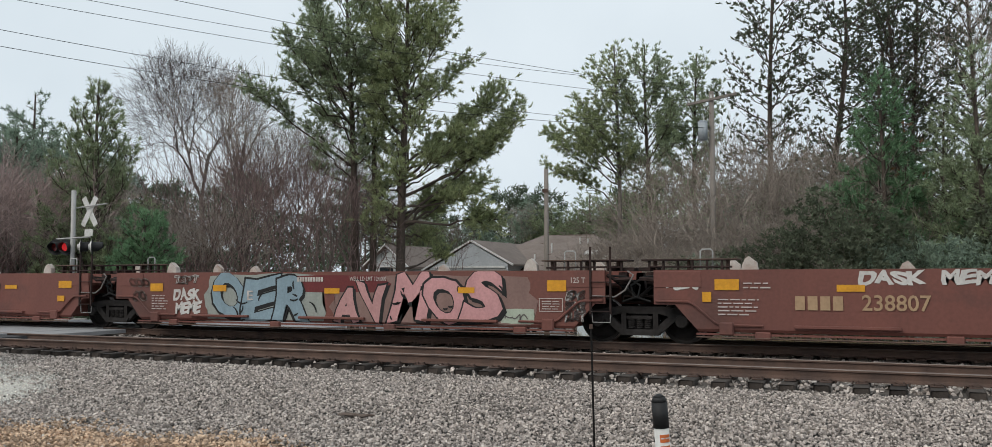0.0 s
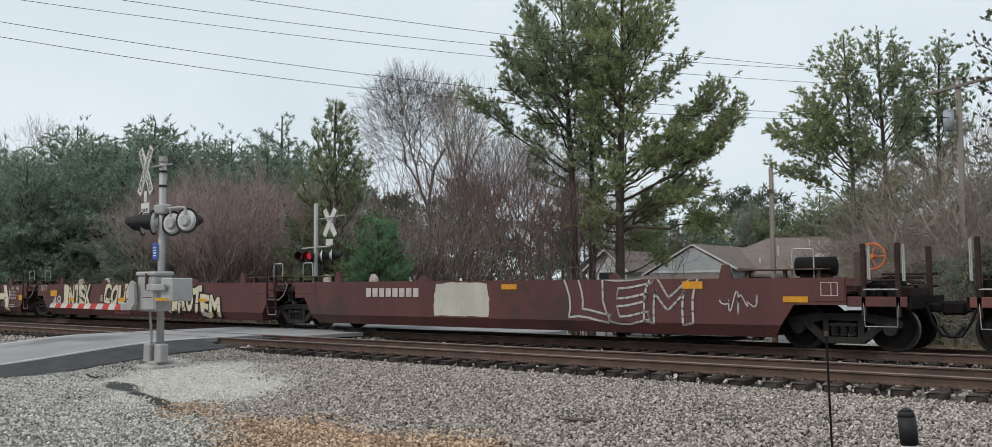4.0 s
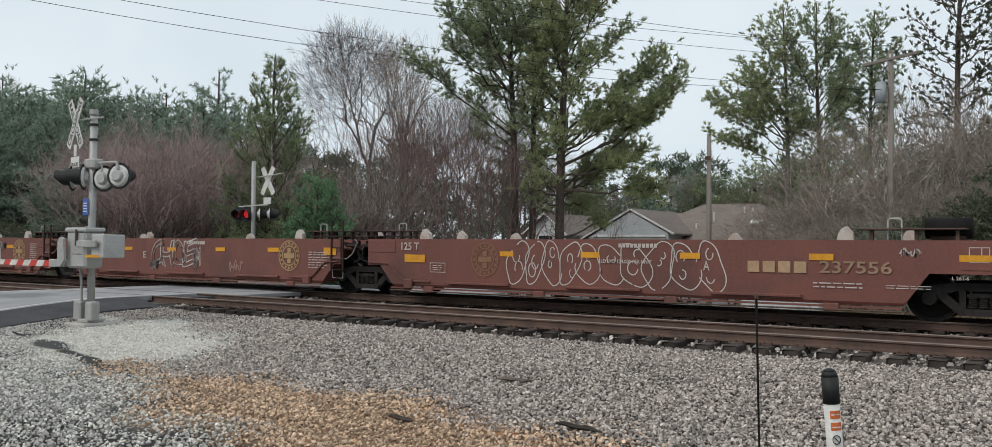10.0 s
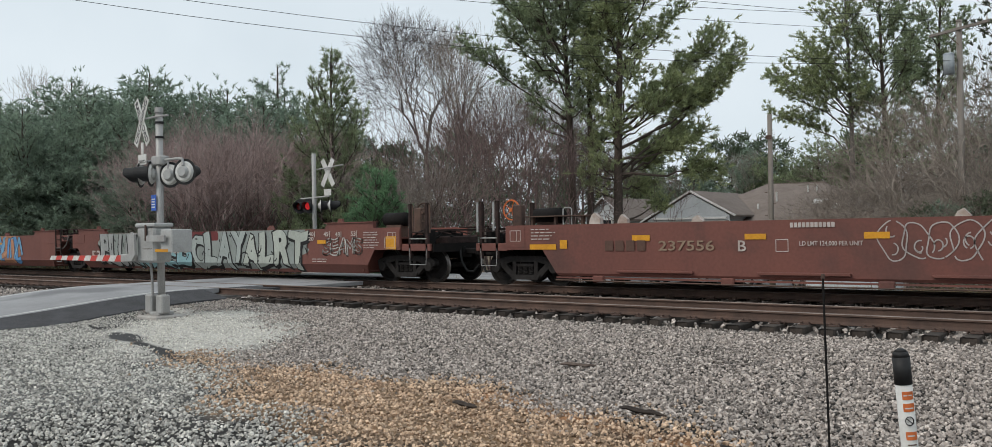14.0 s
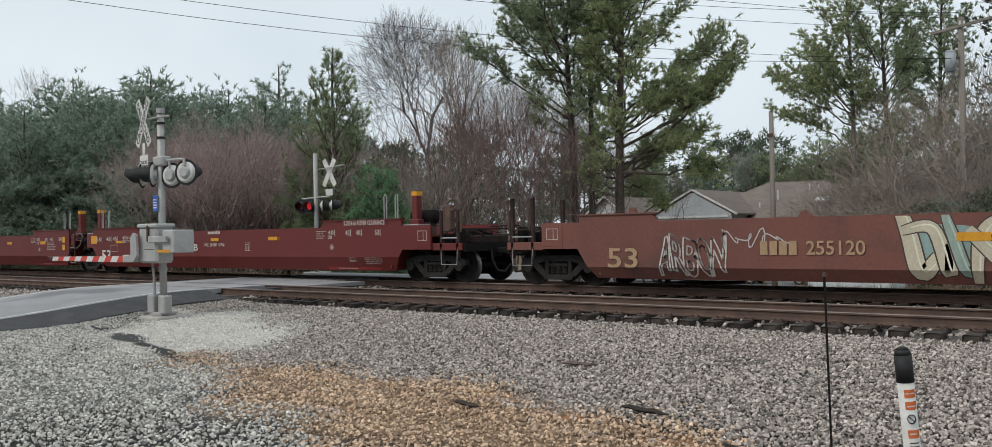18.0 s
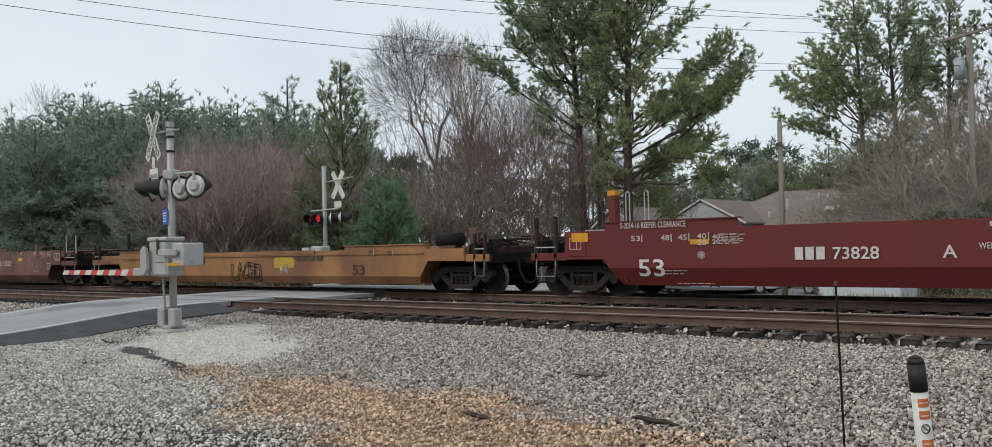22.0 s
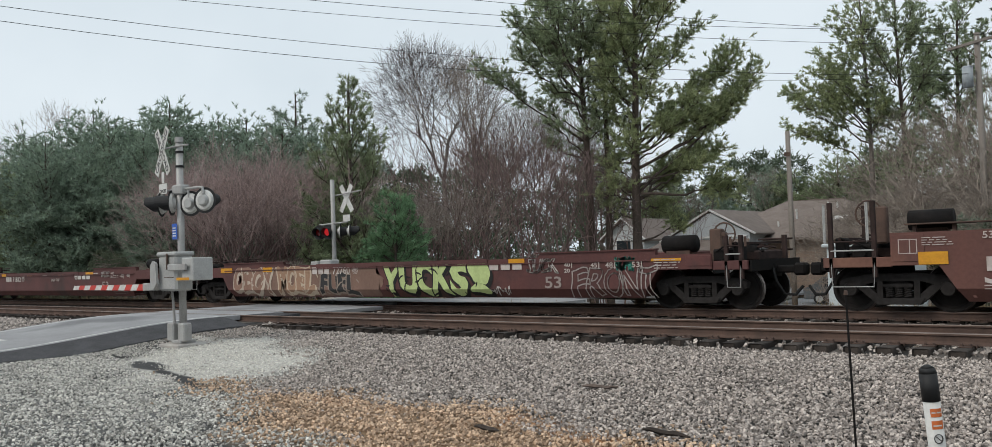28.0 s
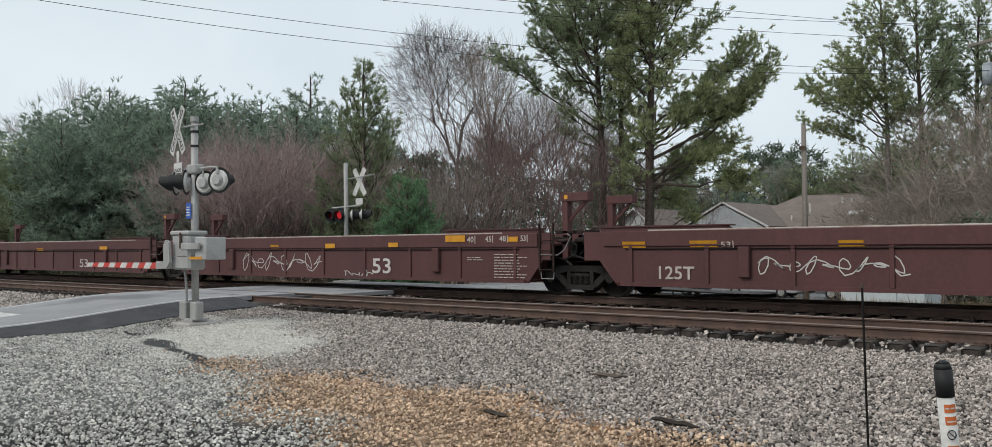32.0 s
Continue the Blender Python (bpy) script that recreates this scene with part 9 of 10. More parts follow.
scatter("evergreen_bush", BUSH, [(-8, 43.2, 0.95), (-6.6, 42, 0.8), (-9.6, 42.6, 0.7), (-2.7, 42, 1.15), (-1.2, 43, 1.1), (0.8, 42.5, 1.1), (-4.3, 42.6, 0.9), (2.5, 43.5, 1.1), (4.6, 44, 1.15), (7, 44, 1.2), (9.5, 45, 1.2), (-50, 26, 0.55), (-47, 24.5, 0.5), (-58, 24, 0.6), (-34.6, 30.6, 0.4), (-29.5, 29.2, 0.5), (-20.2, 61.5, 0.5)], "dense dark evergreen bush", "evergreen bushes", "bush")
# far woods behind
FARW = [pine_meshes(15.0, 0.08, 4.6, 111, limbs=30, density=0.5, blade=(0.75, 0.17), needle="needle_far", per=6, clump=0.9, stubs=False, forks=2, twigs=False), pine_meshes(14.0, 0.15, 4.8, 112, limbs=28, density=0.5, blade=(0.75, 0.17), needle="needle_far", per=6, clump=0.9, stubs=False, forks=2, twigs=False)]
rnd = random.Random(9)
far = []
for k in range(64):
    az = radians(-14 + 88 * k / 63 + rnd.uniform(-0.6, 0.6))
    dist = rnd.uniform(96, 126)
    far.append((-dist * math.sin(az), dist * math.cos(az), rnd.uniform(0.72, 1.0)))
for k in range(22):
    az = radians(44 + 28 * k / 21 + rnd.uniform(-0.6, 0.6))
    dist = rnd.uniform(78, 92)
    far.append((-dist * math.sin(az), dist * math.cos(az), rnd.uniform(0.6, 0.8)))
scatter("evergreen_tree", FARW, far, "distant evergreen tree of the wood", "distant woods")
scatter("bare_tree", BARE, [(-60 + 4.2 * k, 84 + (k * 37 % 11), 0.75 + 0.05 * (k % 4)) for k in range(14)], "distant leafless tree behind the house", "distant bare trees")


# ---- crossing signals ----
M["lens_red"] = mat("red_lens", (0.25, 0.01, 0.01), (0.18, 0.008, 0.008), scale=4, fine=30, rough=0.15, bump=0, spec=0.6)
M["concrete"] = mat("concrete", (0.42, 0.40, 0.37), (0.3, 0.28, 0.26), scale=3, fine=30, rough=0.9, bump=0.3)


def lit_red():
    m = bpy.data.materials.new("lit_red_lamp")
    m.use_nodes = True
    p = m.node_tree.nodes["Principled BSDF"]
    p.inputs["Base Color"].default_value = (0.5, 0.02, 0.02, 1)
    p.inputs["Emission Color"].default_value = (1.0, 0.04, 0.05, 1)
    p.inputs["Emission Strength"].default_value = 0.35
    return m


M["lit"] = lit_red()


def aim(x, y, z, dx, dy):
    """A pose whose local -y axis looks along (dx, dy)."""
    return pose(x, y, z, 0, 0, math.degrees(math.atan2(dx, -dy)))


def flasher(parent, x, y, z, dx, dy, lit=False):
    """A lamp housing with its round black backing, hood and lens; the back of the disc is pale metal."""
    m = aim(x, y, z, dx, dy)
    bm = C((0, -0.012, 0), (0, 0.0, 0), 0.29, seg=28)
    disc = part("backing_disc", bm, "black", parent)
    disc.matrix_basis = m
    part("disc_back", C((0, 0.002, 0), (0, 0.05, 0), 0.235, 0.2, seg=28), "white", disc, "pale metal back of the lamp")
    bm = bmesh.new()
    lathe(bm, [(0.165, -0.012), (0.175, -0.012), (0.17, -0.36), (0.16, -0.36)], 20)
    bmesh.ops.delete(bm, geom=[f for f in bm.faces if len(f.verts) > 4], context="FACES_ONLY")
    for v in bm.verts:
        if v.co.y < -0.2:
            v.co.y += max(0, (-v.co.z)) * 1.1
    part("hood", bm, "black", disc)
    part("lens", C((0, -0.03, 0), (0, -0.014, 0), 0.155, seg=20), "lit" if lit else "lens_red", disc, "red lamp lens")
    part("lamp_housing", C((0, 0.04, 0), (0, 0.12, 0), 0.15, 0.1, seg=16), "silver", disc)
    return disc


def crossbuck(parent, x, y, z, dx, dy, plate=True):
    m = aim(x, y, z, dx, dy)
    for k, (ang, word) in enumerate(((-58, "RAIL  ROAD"), (58, "CROSSING"))):
        blade = part("blade", B(-0.61, 0.61, -0.006, 0.006, -0.115, 0.115, bevel=0.004), "white", parent, "white crossbuck blade with black letters")
        blade.matrix_basis = m @ pose(0, -0.014 * k, 0, 0, -ang, 0)
        bm = fitted(word, -0.55, -0.07, 0.55, 0.07, 0.01)
        for v in bm.verts:
            v.co.y = -0.010 + v.co.y
        part("lettering", bm, "black", blade)
    if plate:
        p = part("track_count_plate", B(-0.22, 0.22, -0.005, 0.005, -0.12, 0.12, bevel=0.004), "white", parent, "small white plate below the crossbuck")
        p.matrix_basis = m @ pose(0, 0, -0.86)
        bm = fitted("TRACKS", -0.18, -0.09, 0.18, -0.01, 0.01)
        for v in bm.verts:
            v.co.y = -0.007 + v.co.y
        part("lettering", bm, "black", p)
        q = part("track_count_plate", B(-0.07, 0.07, -0.005, 0.005, -0.13, 0.13, bevel=0.004), "white", parent)
        q.matrix_basis = m @ pose(0, 0, -0.6)


def stripes(parent, x0, x1, y, z, n):
    """A gate arm of red and white bands."""
    for k in range(n):
        a, b = x0 + (x1 - x0) * k / n, x0 + (x1 - x0) * (k + 1) / n
        lo, hi = min(a, b), max(a, b)
        h = 0.075 - 0.025 * k / n
        bm = B(lo, hi, y - 0.02, y + 0.02, z - h, z + h)
        for v in bm.verts:
            v.co.x += 0.8 * (v.co.z - z)
        part("gate_band", bm, "red" if k % 2 else "white", parent)


sig = empty("crossing_signal", "grey crossing signal mast with crossbuck, flashers and lowered striped gate", "crossing signal", "crossing signals")
sx, sy = -18.45, 11.3
sz = G(sx, sy)
part("foundation", B(sx - 0.4, sx + 0.4, sy - 0.4, sy + 0.4, sz - 0.3, sz + 0.06, bevel=0.03), "concrete", sig)
base = part("base_casting", B(sx - 0.2, sx + 0.2, sy - 0.2, sy + 0.2, sz + 0.05, sz + 0.14, bevel=0.02), "galv", sig)
for dx in (-0.24, 0.2):
    part("junction_box", B(sx + dx - 0.13, sx + dx + 0.13, sy - 0.2, sy + 0.02, sz + 0.1, sz + 0.52, bevel=0.03), "galv", sig)
part("mast", C((sx, sy, sz + 0.1), (sx - 0.03, sy, 4.22), 0.082, 0.078, seg=20), "galv", sig, smooth=True)
part("mast_cap", C((sx - 0.03, sy, 4.2), (sx - 0.03, sy, 4.32), 0.1, 0.092, seg=20), "galv", sig)
for z in (3.62, 3.95):
    part("band", C((sx - 0.02, sy, z), (sx - 0.02, sy, z + 0.05), 0.094, seg=16), "black", sig)
part("conduit", pipe(bmesh.new(), [(sx - 0.16, sy - 0.12, sz + 0.4), (sx - 0.17, sy - 0.13, 0.5), (sx - 0.25, sy - 0.15, 1.2)], 0.03, 8), "galv", sig)
part("arm_bracket", pipe(bmesh.new(), [(sx - 0.66, sy - 0.12, 4.08), (sx, sy - 0.1, 4.1), (sx + 0.5, sy - 0.1, 4.09)], 0.022, 6), "galv", sig)
crossbuck(sig, sx - 0.5, sy - 0.14, 4.02, -0.14, -1.0)
part("lamp_arm", pipe(bmesh.new(), [(sx - 0.95, sy, 3.06), (sx - 0.7, sy, 3.12), (sx + 0.7, sy, 3.12), (sx + 0.88, sy, 3.1), (sx + 0.9, sy, 2.96)], 0.03, 8), "galv", sig)
part("arm_clamp", B(sx - 0.2, sx + 0.2, sy - 0.12, sy + 0.12, 3.0, 3.22, bevel=0.03), "galv", sig)
flasher(sig, sx - 0.72, sy - 0.05, 2.82, -0.75, -0.66)
flasher(sig, sx - 0.2, sy - 0.1, 2.82, -0.75, -0.66)
flasher(sig, sx + 0.3, sy + 0.06, 2.78, -0.37, 0.93)
flasher(sig, sx + 0.86, sy + 0.06, 2.82, -0.37, 0.93)
for dx in (-0.72, -0.2, 0.3, 0.86):
    part("lamp_hanger", C((sx + dx, sy, 3.12), (sx + dx, sy + 0.02, 2.85), 0.025, seg=8), "galv", sig)
tag = part("notice_plate", B(sx - 0.2, sx - 0.0, sy - 0.115, sy - 0.105, 1.98, 2.34, bevel=0.004), "blue", sig, "blue emergency notice plate")
bm = bmesh.new()
for k in range(4):
    box(bm, sx - 0.17, sx - 0.04, sy - 0.121, sy - 0.117, 2.05 + 0.06 * k, 2.075 + 0.06 * k)
part("notice_lines", bm, "white", sig)
mech = part("gate_mechanism", B(sx - 0.3, sx + 0.42, sy - 0.42, sy + 0.02, 0.82, 1.62, bevel=0.05), "silver", sig, "grey cast gate mechanism case")
part("mechanism_lid", B(sx - 0.33, sx + 0.45, sy - 0.45, sy + 0.05, 1.6, 1.7, bevel=0.03), "silver", mech)
part("lid_latch", B(sx + 0.1, sx + 0.16, sy - 0.47, sy - 0.43, 1.3, 1.66, bevel=0.01), "rust", mech)
part("label_lines", B(sx - 0.05, sx + 0.34, sy - 0.424, sy - 0.421, 1.12, 1.135), "rust", mech)
for dy in (-0.52, 0.12):
    bm = bmesh.new()
    prism(bm, [(sx - 0.7, 0.84), (sx - 0.3, 0.86), (sx - 0.16, 1.0), (sx - 0.2, 1.45), (sx - 0.32, 1.5), (sx - 0.42, 1.4), (sx - 0.42, 1.02), (sx - 0.7, 0.96)], sy + dy - 0.03, sy + dy + 0.03)
    part("arm_yoke", bm, "galv", sig)
    part("counterweight_arm", B(sx + 0.3, sx + 1.0, sy + dy - 0.03, sy + dy + 0.03, 1.28, 1.42, bevel=0.01), "galv", sig)
part("counterweight", B(sx + 0.7, sx + 1.15, sy - 0.45, sy + 0.05, 1.05, 1.55, bevel=0.02), "silver", sig, "pale steel counterweight plates")
part("counterweight_stripe", B(sx + 0.5, sx + 1.0, sy - 0.456, sy - 0.452, 1.06, 1.12), "yellow", sig)
part("gate_socket", B(sx - 1.25, sx - 0.6, sy - 0.28, sy - 0.1, 0.83, 1.0, bevel=0.02), "galv", sig)
stripes(sig, sx - 1.0, sx - 4.75, sy - 0.19, 0.9, 13)

sigb = empty("crossing_signal", "grey crossing signal mast with red flashers beyond the tracks", "crossing signal", "crossing signals")
bx, by = -27.45, 23.5
bz = G(bx, by)
part("foundation", B(bx - 0.4, bx + 0.4, by - 0.4, by + 0.4, bz - 0.2, -0.05, bevel=0.03), "concrete", sigb)
part("mast", C((bx, by, -0.1), (bx - 0.03, by, 4.62), 0.085, seg=16), "galv", sigb, smooth=True)
part("arm_bracket", pipe(bmesh.new(), [(bx - 0.1, by + 0.1, 3.98), (bx + 1.5, by + 0.15, 4.1)], 0.025, 6), "galv", sigb)
crossbuck(sigb, bx + 0.55, by + 0.2, 3.85, 0.0, 1.0, False)
part("track_count_plate", B(bx + 0.35, bx + 0.75, by + 0.18, by + 0.2, 2.95, 3.2), "white", sigb)
part("lamp_arm", pipe(bmesh.new(), [(bx - 0.8, by - 0.05, 2.85), (bx + 0.9, by - 0.05, 2.9)], 0.03, 8), "galv", sigb)
flasher(sigb, bx - 0.75, by - 0.1, 2.55, 0.45, -0.9)
flasher(sigb, bx - 0.22, by - 0.1, 2.55, 0.45, -0.9, True)
flasher(sigb, bx + 0.35, by + 0.05, 2.55, 0.75, 0.66)
flasher(sigb, bx + 0.9, by + 0.05, 2.55, 0.75, 0.66)
part("gate_mechanism", B(bx - 0.35, bx + 0.3, by - 0.5, by + 0.0, 0.75, 1.45, bevel=0.05), "silver", sigb, "grey cast gate mechanism case")
part("counterweight", B(bx - 1.0, bx - 0.55, by - 0.4, by + 0.05, 1.05, 1.4, bevel=0.02), "silver", sigb)

# ---- marker post and thin rod near the camera ----
post = empty("marker_post", "white plastic cable marker post with a black cap and orange labels", "marker post")
gz0 = G(-1.3, 5.3)
part("post", C((0, 0, 0), (0, 0, 1.06 - 0.02), 0.044, seg=20), "white", post, smooth=True)
bm = C((0, 0, 1.02), (0, 0, 1.17), 0.0465, seg=20)
cyl(bm, (0, 0, 1.17), (0, 0, 1.2), 0.0465, 0.036, seg=20)
cyl(bm, (0, 0, 1.2), (0, 0, 1.215), 0.036, 0.014, seg=20)
part("cap", bm, "black", post, "black domed cap", True)


def wrap(z0, z1, a0, a1, r, name, material, parent, label=""):
    bm = bmesh.new()
    rows = [[bm.verts.new((r * math.sin(a), -r * math.cos(a), z)) for a in np.linspace(radians(a0), radians(a1), 9)] for z in (z0, z1)]
    for k in range(8):
        bm.faces.new((rows[0][k], rows[0][k + 1], rows[1][k + 1], rows[1][k]))
    return part(name, bm, material, parent, label)


wrap(0.94, 0.985, -40, 42, 0.0455, "label", "orange", post, "orange warning label")
wrap(0.875, 0.92, -40, 42, 0.0455, "label", "orange", post, "orange warning label")
wrap(0.72, 0.765, -40, 42, 0.0455, "label", "orange", post, "orange warning label")
for z, a0, a1 in ((0.955, -32, -8), (0.955, 0, 30), (0.885, -30, 28), (0.735, -30, 20)):
    wrap(z + 0.005, z + 0.012, a0, a1, 0.0462, "label_line", "white", post)
for z in (0.655, 0.67, 0.69, 0.6, 0.615):
    wrap(z, z + 0.007, -35, 30, 0.0455, "label_line", "rust", post)
bm = bmesh.new()
pipe(bm, [(0.022 * math.cos(a) - 0.008, -0.048, 0.825 + 0.024 * math.sin(a)) for a in np.linspace(0, 2 * math.pi, 17)], 0.003, 4)
pipe(bm, [(-0.022, -0.048, 0.84), (0.008, -0.048, 0.81)], 0.003, 4)
part("no_digging_sign", bm, "black", post)
post.matrix_world = pose(-1.22, 5.3, gz0, 0, -4.6, 38)

rod = empty("survey_rod", "thin rusty steel rod standing in the gravel", "rod")
part("shaft", pipe(bmesh.new(), [(-1.60, 5.0, -0.55), (-1.612, 5.0, 0.2), (-1.63, 5.0, 1.085)], 0.0065, 8), "truck", rod)
part("tip", C((-1.63, 5.0, 1.08), (-1.63, 5.0, 1.105), 0.012, 0.009, seg=10), "rust", rod)


# ---- poles and wires ----
def utility_pole(name, x, y, top, r, label):
    ob = empty(name, label, "utility pole")
    z0 = G(x, y)
    part("shaft", C((x, y, z0 - 0.2), (x, y, top), r, r * 0.75, seg=14), "pole", ob, smooth=True)
    return ob


stub = utility_pole("utility_pole", -17.6, 46.0, 7.42, 0.16, "bare weathered wooden pole with no crossarm")
part("bracket", B(-17.75, -17.45, 45.8, 45.86, 6.1, 6.3), "rust", stub)
for k in range(9):
    part("pole_step", C((-17.6 + (-1) ** k * 0.13, 45.9, 1.5 + 0.6 * k), (-17.6 + (-1) ** k * 0.3, 45.88, 1.5 + 0.6 * k), 0.012, seg=6), "rust", stub)
up = utility_pole("utility_pole", -8.75, 47.2, 11.2, 0.17, "weathered wooden utility pole with a crossarm and transformer")
M["can"] = mat("transformer_grey", (0.36, 0.4, 0.43), (0.28, 0.31, 0.33), scale=3, fine=20, rough=0.5, bump=0.03)
arm = part("crossarm", B(-1.75, 1.75, -0.06, 0.06, -0.07, 0.07, bevel=0.01), "pole", up)
arm.matrix_basis = pose(-8.75, 47.05, 10.75, 0, 0, -33)
for k in (-1.6, 0.0, 1.6):
    ins = part("insulator", C((k, 0, 0.07), (k, 0, 0.26), 0.05, 0.03, seg=10), "white", up)
    ins.matrix_basis = pose(-8.75, 47.05, 10.75, 0, 0, -33)
part("transformer", C((-9.15, 46.85, 8.6), (-9.15, 46.85, 9.55), 0.24, seg=20), "can", up, "grey transformer can", True)
part("transformer_lid", C((-9.15, 46.85, 9.55), (-9.15, 46.85, 9.62), 0.26, 0.18, seg=20), "can", up)
part("bushing", C((-9.1, 46.85, 9.6), (-9.1, 46.85, 9.85), 0.04, seg=8), "white", up)
part("arm_brace", pipe(bmesh.new(), [(-9.4, 47.4, 10.7), (-8.75, 47.05, 10.0)], 0.02, 5), "rust", up)
# start, a second point of its plan, and its height along the way
lines = [((-7.53, 46.25), (-22.8, 23.2), 10.69, -0.47, 0.84), ((-8.75, 47.05), (-25.2, 22.2), 11.4, -1.9, 1.5), ((-9.97, 47.85), (-27.7, 21.0), 10.95, -1.1, 1.2), ((-8.8, 47.1), (-23.3, 23.0), 9.23, -1.58, 1.37), ((-8.8, 47.1), (-23.1, 22.5), 9.28, -2.74, 1.87)]
for (ax, ay), (bx2, by2), c0, c1, c2 in lines:
    pts = []
    for k in range(29):
        q = 1.8 * k / 28
        pts.append((ax + (bx2 - ax) * q, ay + (by2 - ay) * q, c0 + c1 * q + c2 * q * q))
    w = empty("power_line", "thin black overhead wire from the pole", "wire", "overhead wires")
    part("conductor", pipe(bmesh.new(), pts, 0.01, 5), "black", w)


# ---- house behind the line ----
M["shingle"] = mat("brown_shingles", (0.2, 0.165, 0.145), (0.15, 0.122, 0.108), scale=1.2, fine=8, rough=0.95, bump=0.4)
M["siding"] = mat("pale_blue_siding", (0.47, 0.5, 0.52), (0.4, 0.43, 0.45), scale=1.0, fine=10, rough=0.7, bump=0.1)
M["trimw"] = mat("white_trim", (0.62, 0.62, 0.61), (0.52, 0.52, 0.51), scale=2, fine=10, rough=0.6, bump=0.02)
M["glass"] = mat("dark_glass", (0.03, 0.035, 0.04), (0.02, 0.025, 0.03), scale=2, fine=10, rough=0.08, bump=0, spec=0.8)
M["brick"] = mat("tan_brick_wall", (0.33, 0.25, 0.2), (0.26, 0.19, 0.15), scale=2, fine=20, rough=0.9, bump=0.3)


def roof_plane(pts, thick=0.18):
    """A sloping slab over four corners."""
    bm = bmesh.new()
    a = [bm.verts.new(p) for p in pts]
    b = [bm.verts.new((p[0], p[1], p[2] - thick)) for p in pts]
    bm.faces.new(a)
    bm.faces.new(b[::-1])
    n = len(pts)
    for k in range(n):
        bm.faces.new((a[k], a[(k + 1) % n], b[(k + 1) % n], b[k]))
    bmesh.ops.recalc_face_normals(bm, faces=bm.faces[:])
    return bm


hs = empty("house", "low house with broad brown shingle roof and pale blue gable", "house")
part("wall", B(-33.5, -19.8, 65.5, 80, -2.1, 2.2), "brick", hs)
part("roof", roof_plane([(-34.2, 64.6, 2.05), (-19.0, 64.6, 2.05), (-24.6, 72.5, 5.1), (-29.2, 72.5, 5.2)]), "shingle", hs, "brown shingle roof slope")
part("roof", roof_plane([(-29.2, 72.5, 5.2), (-24.6, 72.5, 5.1), (-19.0, 80.8, 2.0), (-34.2, 80.8, 2.0)]), "shingle", hs)
part("roof", roof_plane([(-19.0, 64.6, 2.05), (-19.0, 80.8, 2.0), (-24.6, 72.5, 5.1)]), "shingle", hs)
part("roof", roof_plane([(-34.2, 64.6, 2.05), (-29.2, 72.5, 5.2), (-34.2, 80.8, 2.0)]), "shingle", hs)
part("ridge_cap", B(-29.3, -24.5, 72.42, 72.6, 5.02, 5.18), "shingle", hs)
# front wing with its gable
bm = bmesh.new()
prism(bm, [(-35.0, -2.0), (-28.2, -2.0), (-28.2, 2.5), (-31.3, 4.15), (-35.0, 2.2)], 62.2, 72.0)
part("wing_wall", bm, "siding", hs, "pale blue lap siding")
for k in range(14):
    z = 2.35 + 0.125 * k
    half = 3.0 * (4.15 - z) / 1.75
    part("siding_board", B(-31.3 - half, -31.3 + half, 62.15, 62.2, z, z + 0.105), "siding", hs)
part("wing_roof", roof_plane([(-31.3, 62.1, 4.42), (-27.7, 62.1, 2.5), (-27.7, 72.5, 2.5), (-31.3, 72.5, 4.42)], 0.14), "shingle", hs)
part("wing_roof", roof_plane([(-31.3, 62.1, 4.42), (-31.3, 72.5, 4.42), (-35.6, 72.5, 2.1), (-35.6, 62.1, 2.1)], 0.14), "shingle", hs)
part("barge_board", pipe(bmesh.new(), [(-31.3, 62.06, 4.36), (-27.7, 62.06, 2.44)], 0.09, 4), "trimw", hs)
part("barge_board", pipe(bmesh.new(), [(-31.3, 62.06, 4.36), (-35.6, 62.06, 2.06)], 0.09, 4), "trimw", hs)
part("gable_band", B(-34.6, -28.4, 62.1, 62.16, 2.22, 2.36), "trimw", hs)
part("porch_roof", roof_plane([(-36.2, 60.3, 1.35), (-27.6, 60.3, 1.35), (-28.4, 62.6, 2.25), (-35.2, 62.6, 2.25)], 0.12), "shingle", hs)
for x in (-34.5, -31.6, -28.8):
    part("porch_post", B(x - 0.08, x + 0.08, 60.5, 60.66, -2.0, 1.3), "trimw", hs)
for x in (-33.6, -30.6):
    w = part("window", B(x - 0.7, x + 0.7, 62.12, 62.2, -0.9, 0.9), "trimw", hs)
    part("pane", B(x - 0.6, x + 0.6, 62.1, 62.14, -0.8, 0.8), "glass", w)
for x, y, h in ((-27.0, 68.5, 0.75), (-25.2, 70.5, 0.5), (-24.5, 70.5, 0.5), (-27.9, 67.0, 0.4)):
    z = 2.05 + (y - 64.6) / 7.9 * 3.08
    part("vent_pipe", C((x, y, z - 0.1), (x, y, z + h), 0.07, seg=10), "trimw", hs)
for x, y in ((-23.4, 68.0), (-21.6, 66.9)):
    z = 2.05 + (y - 64.6) / 7.9 * 3.08
    bm = B(-0.55, 0.55, -0.4, 0.4, 0.02, 0.16, bevel=0.02)
    bmesh.ops.transform(bm, matrix=pose(x, y, z, 21.3), verts=bm.verts[:])
    part("skylight", bm, "trimw", hs)

hs.matrix_world = pose(0.95, 0.75, 0)

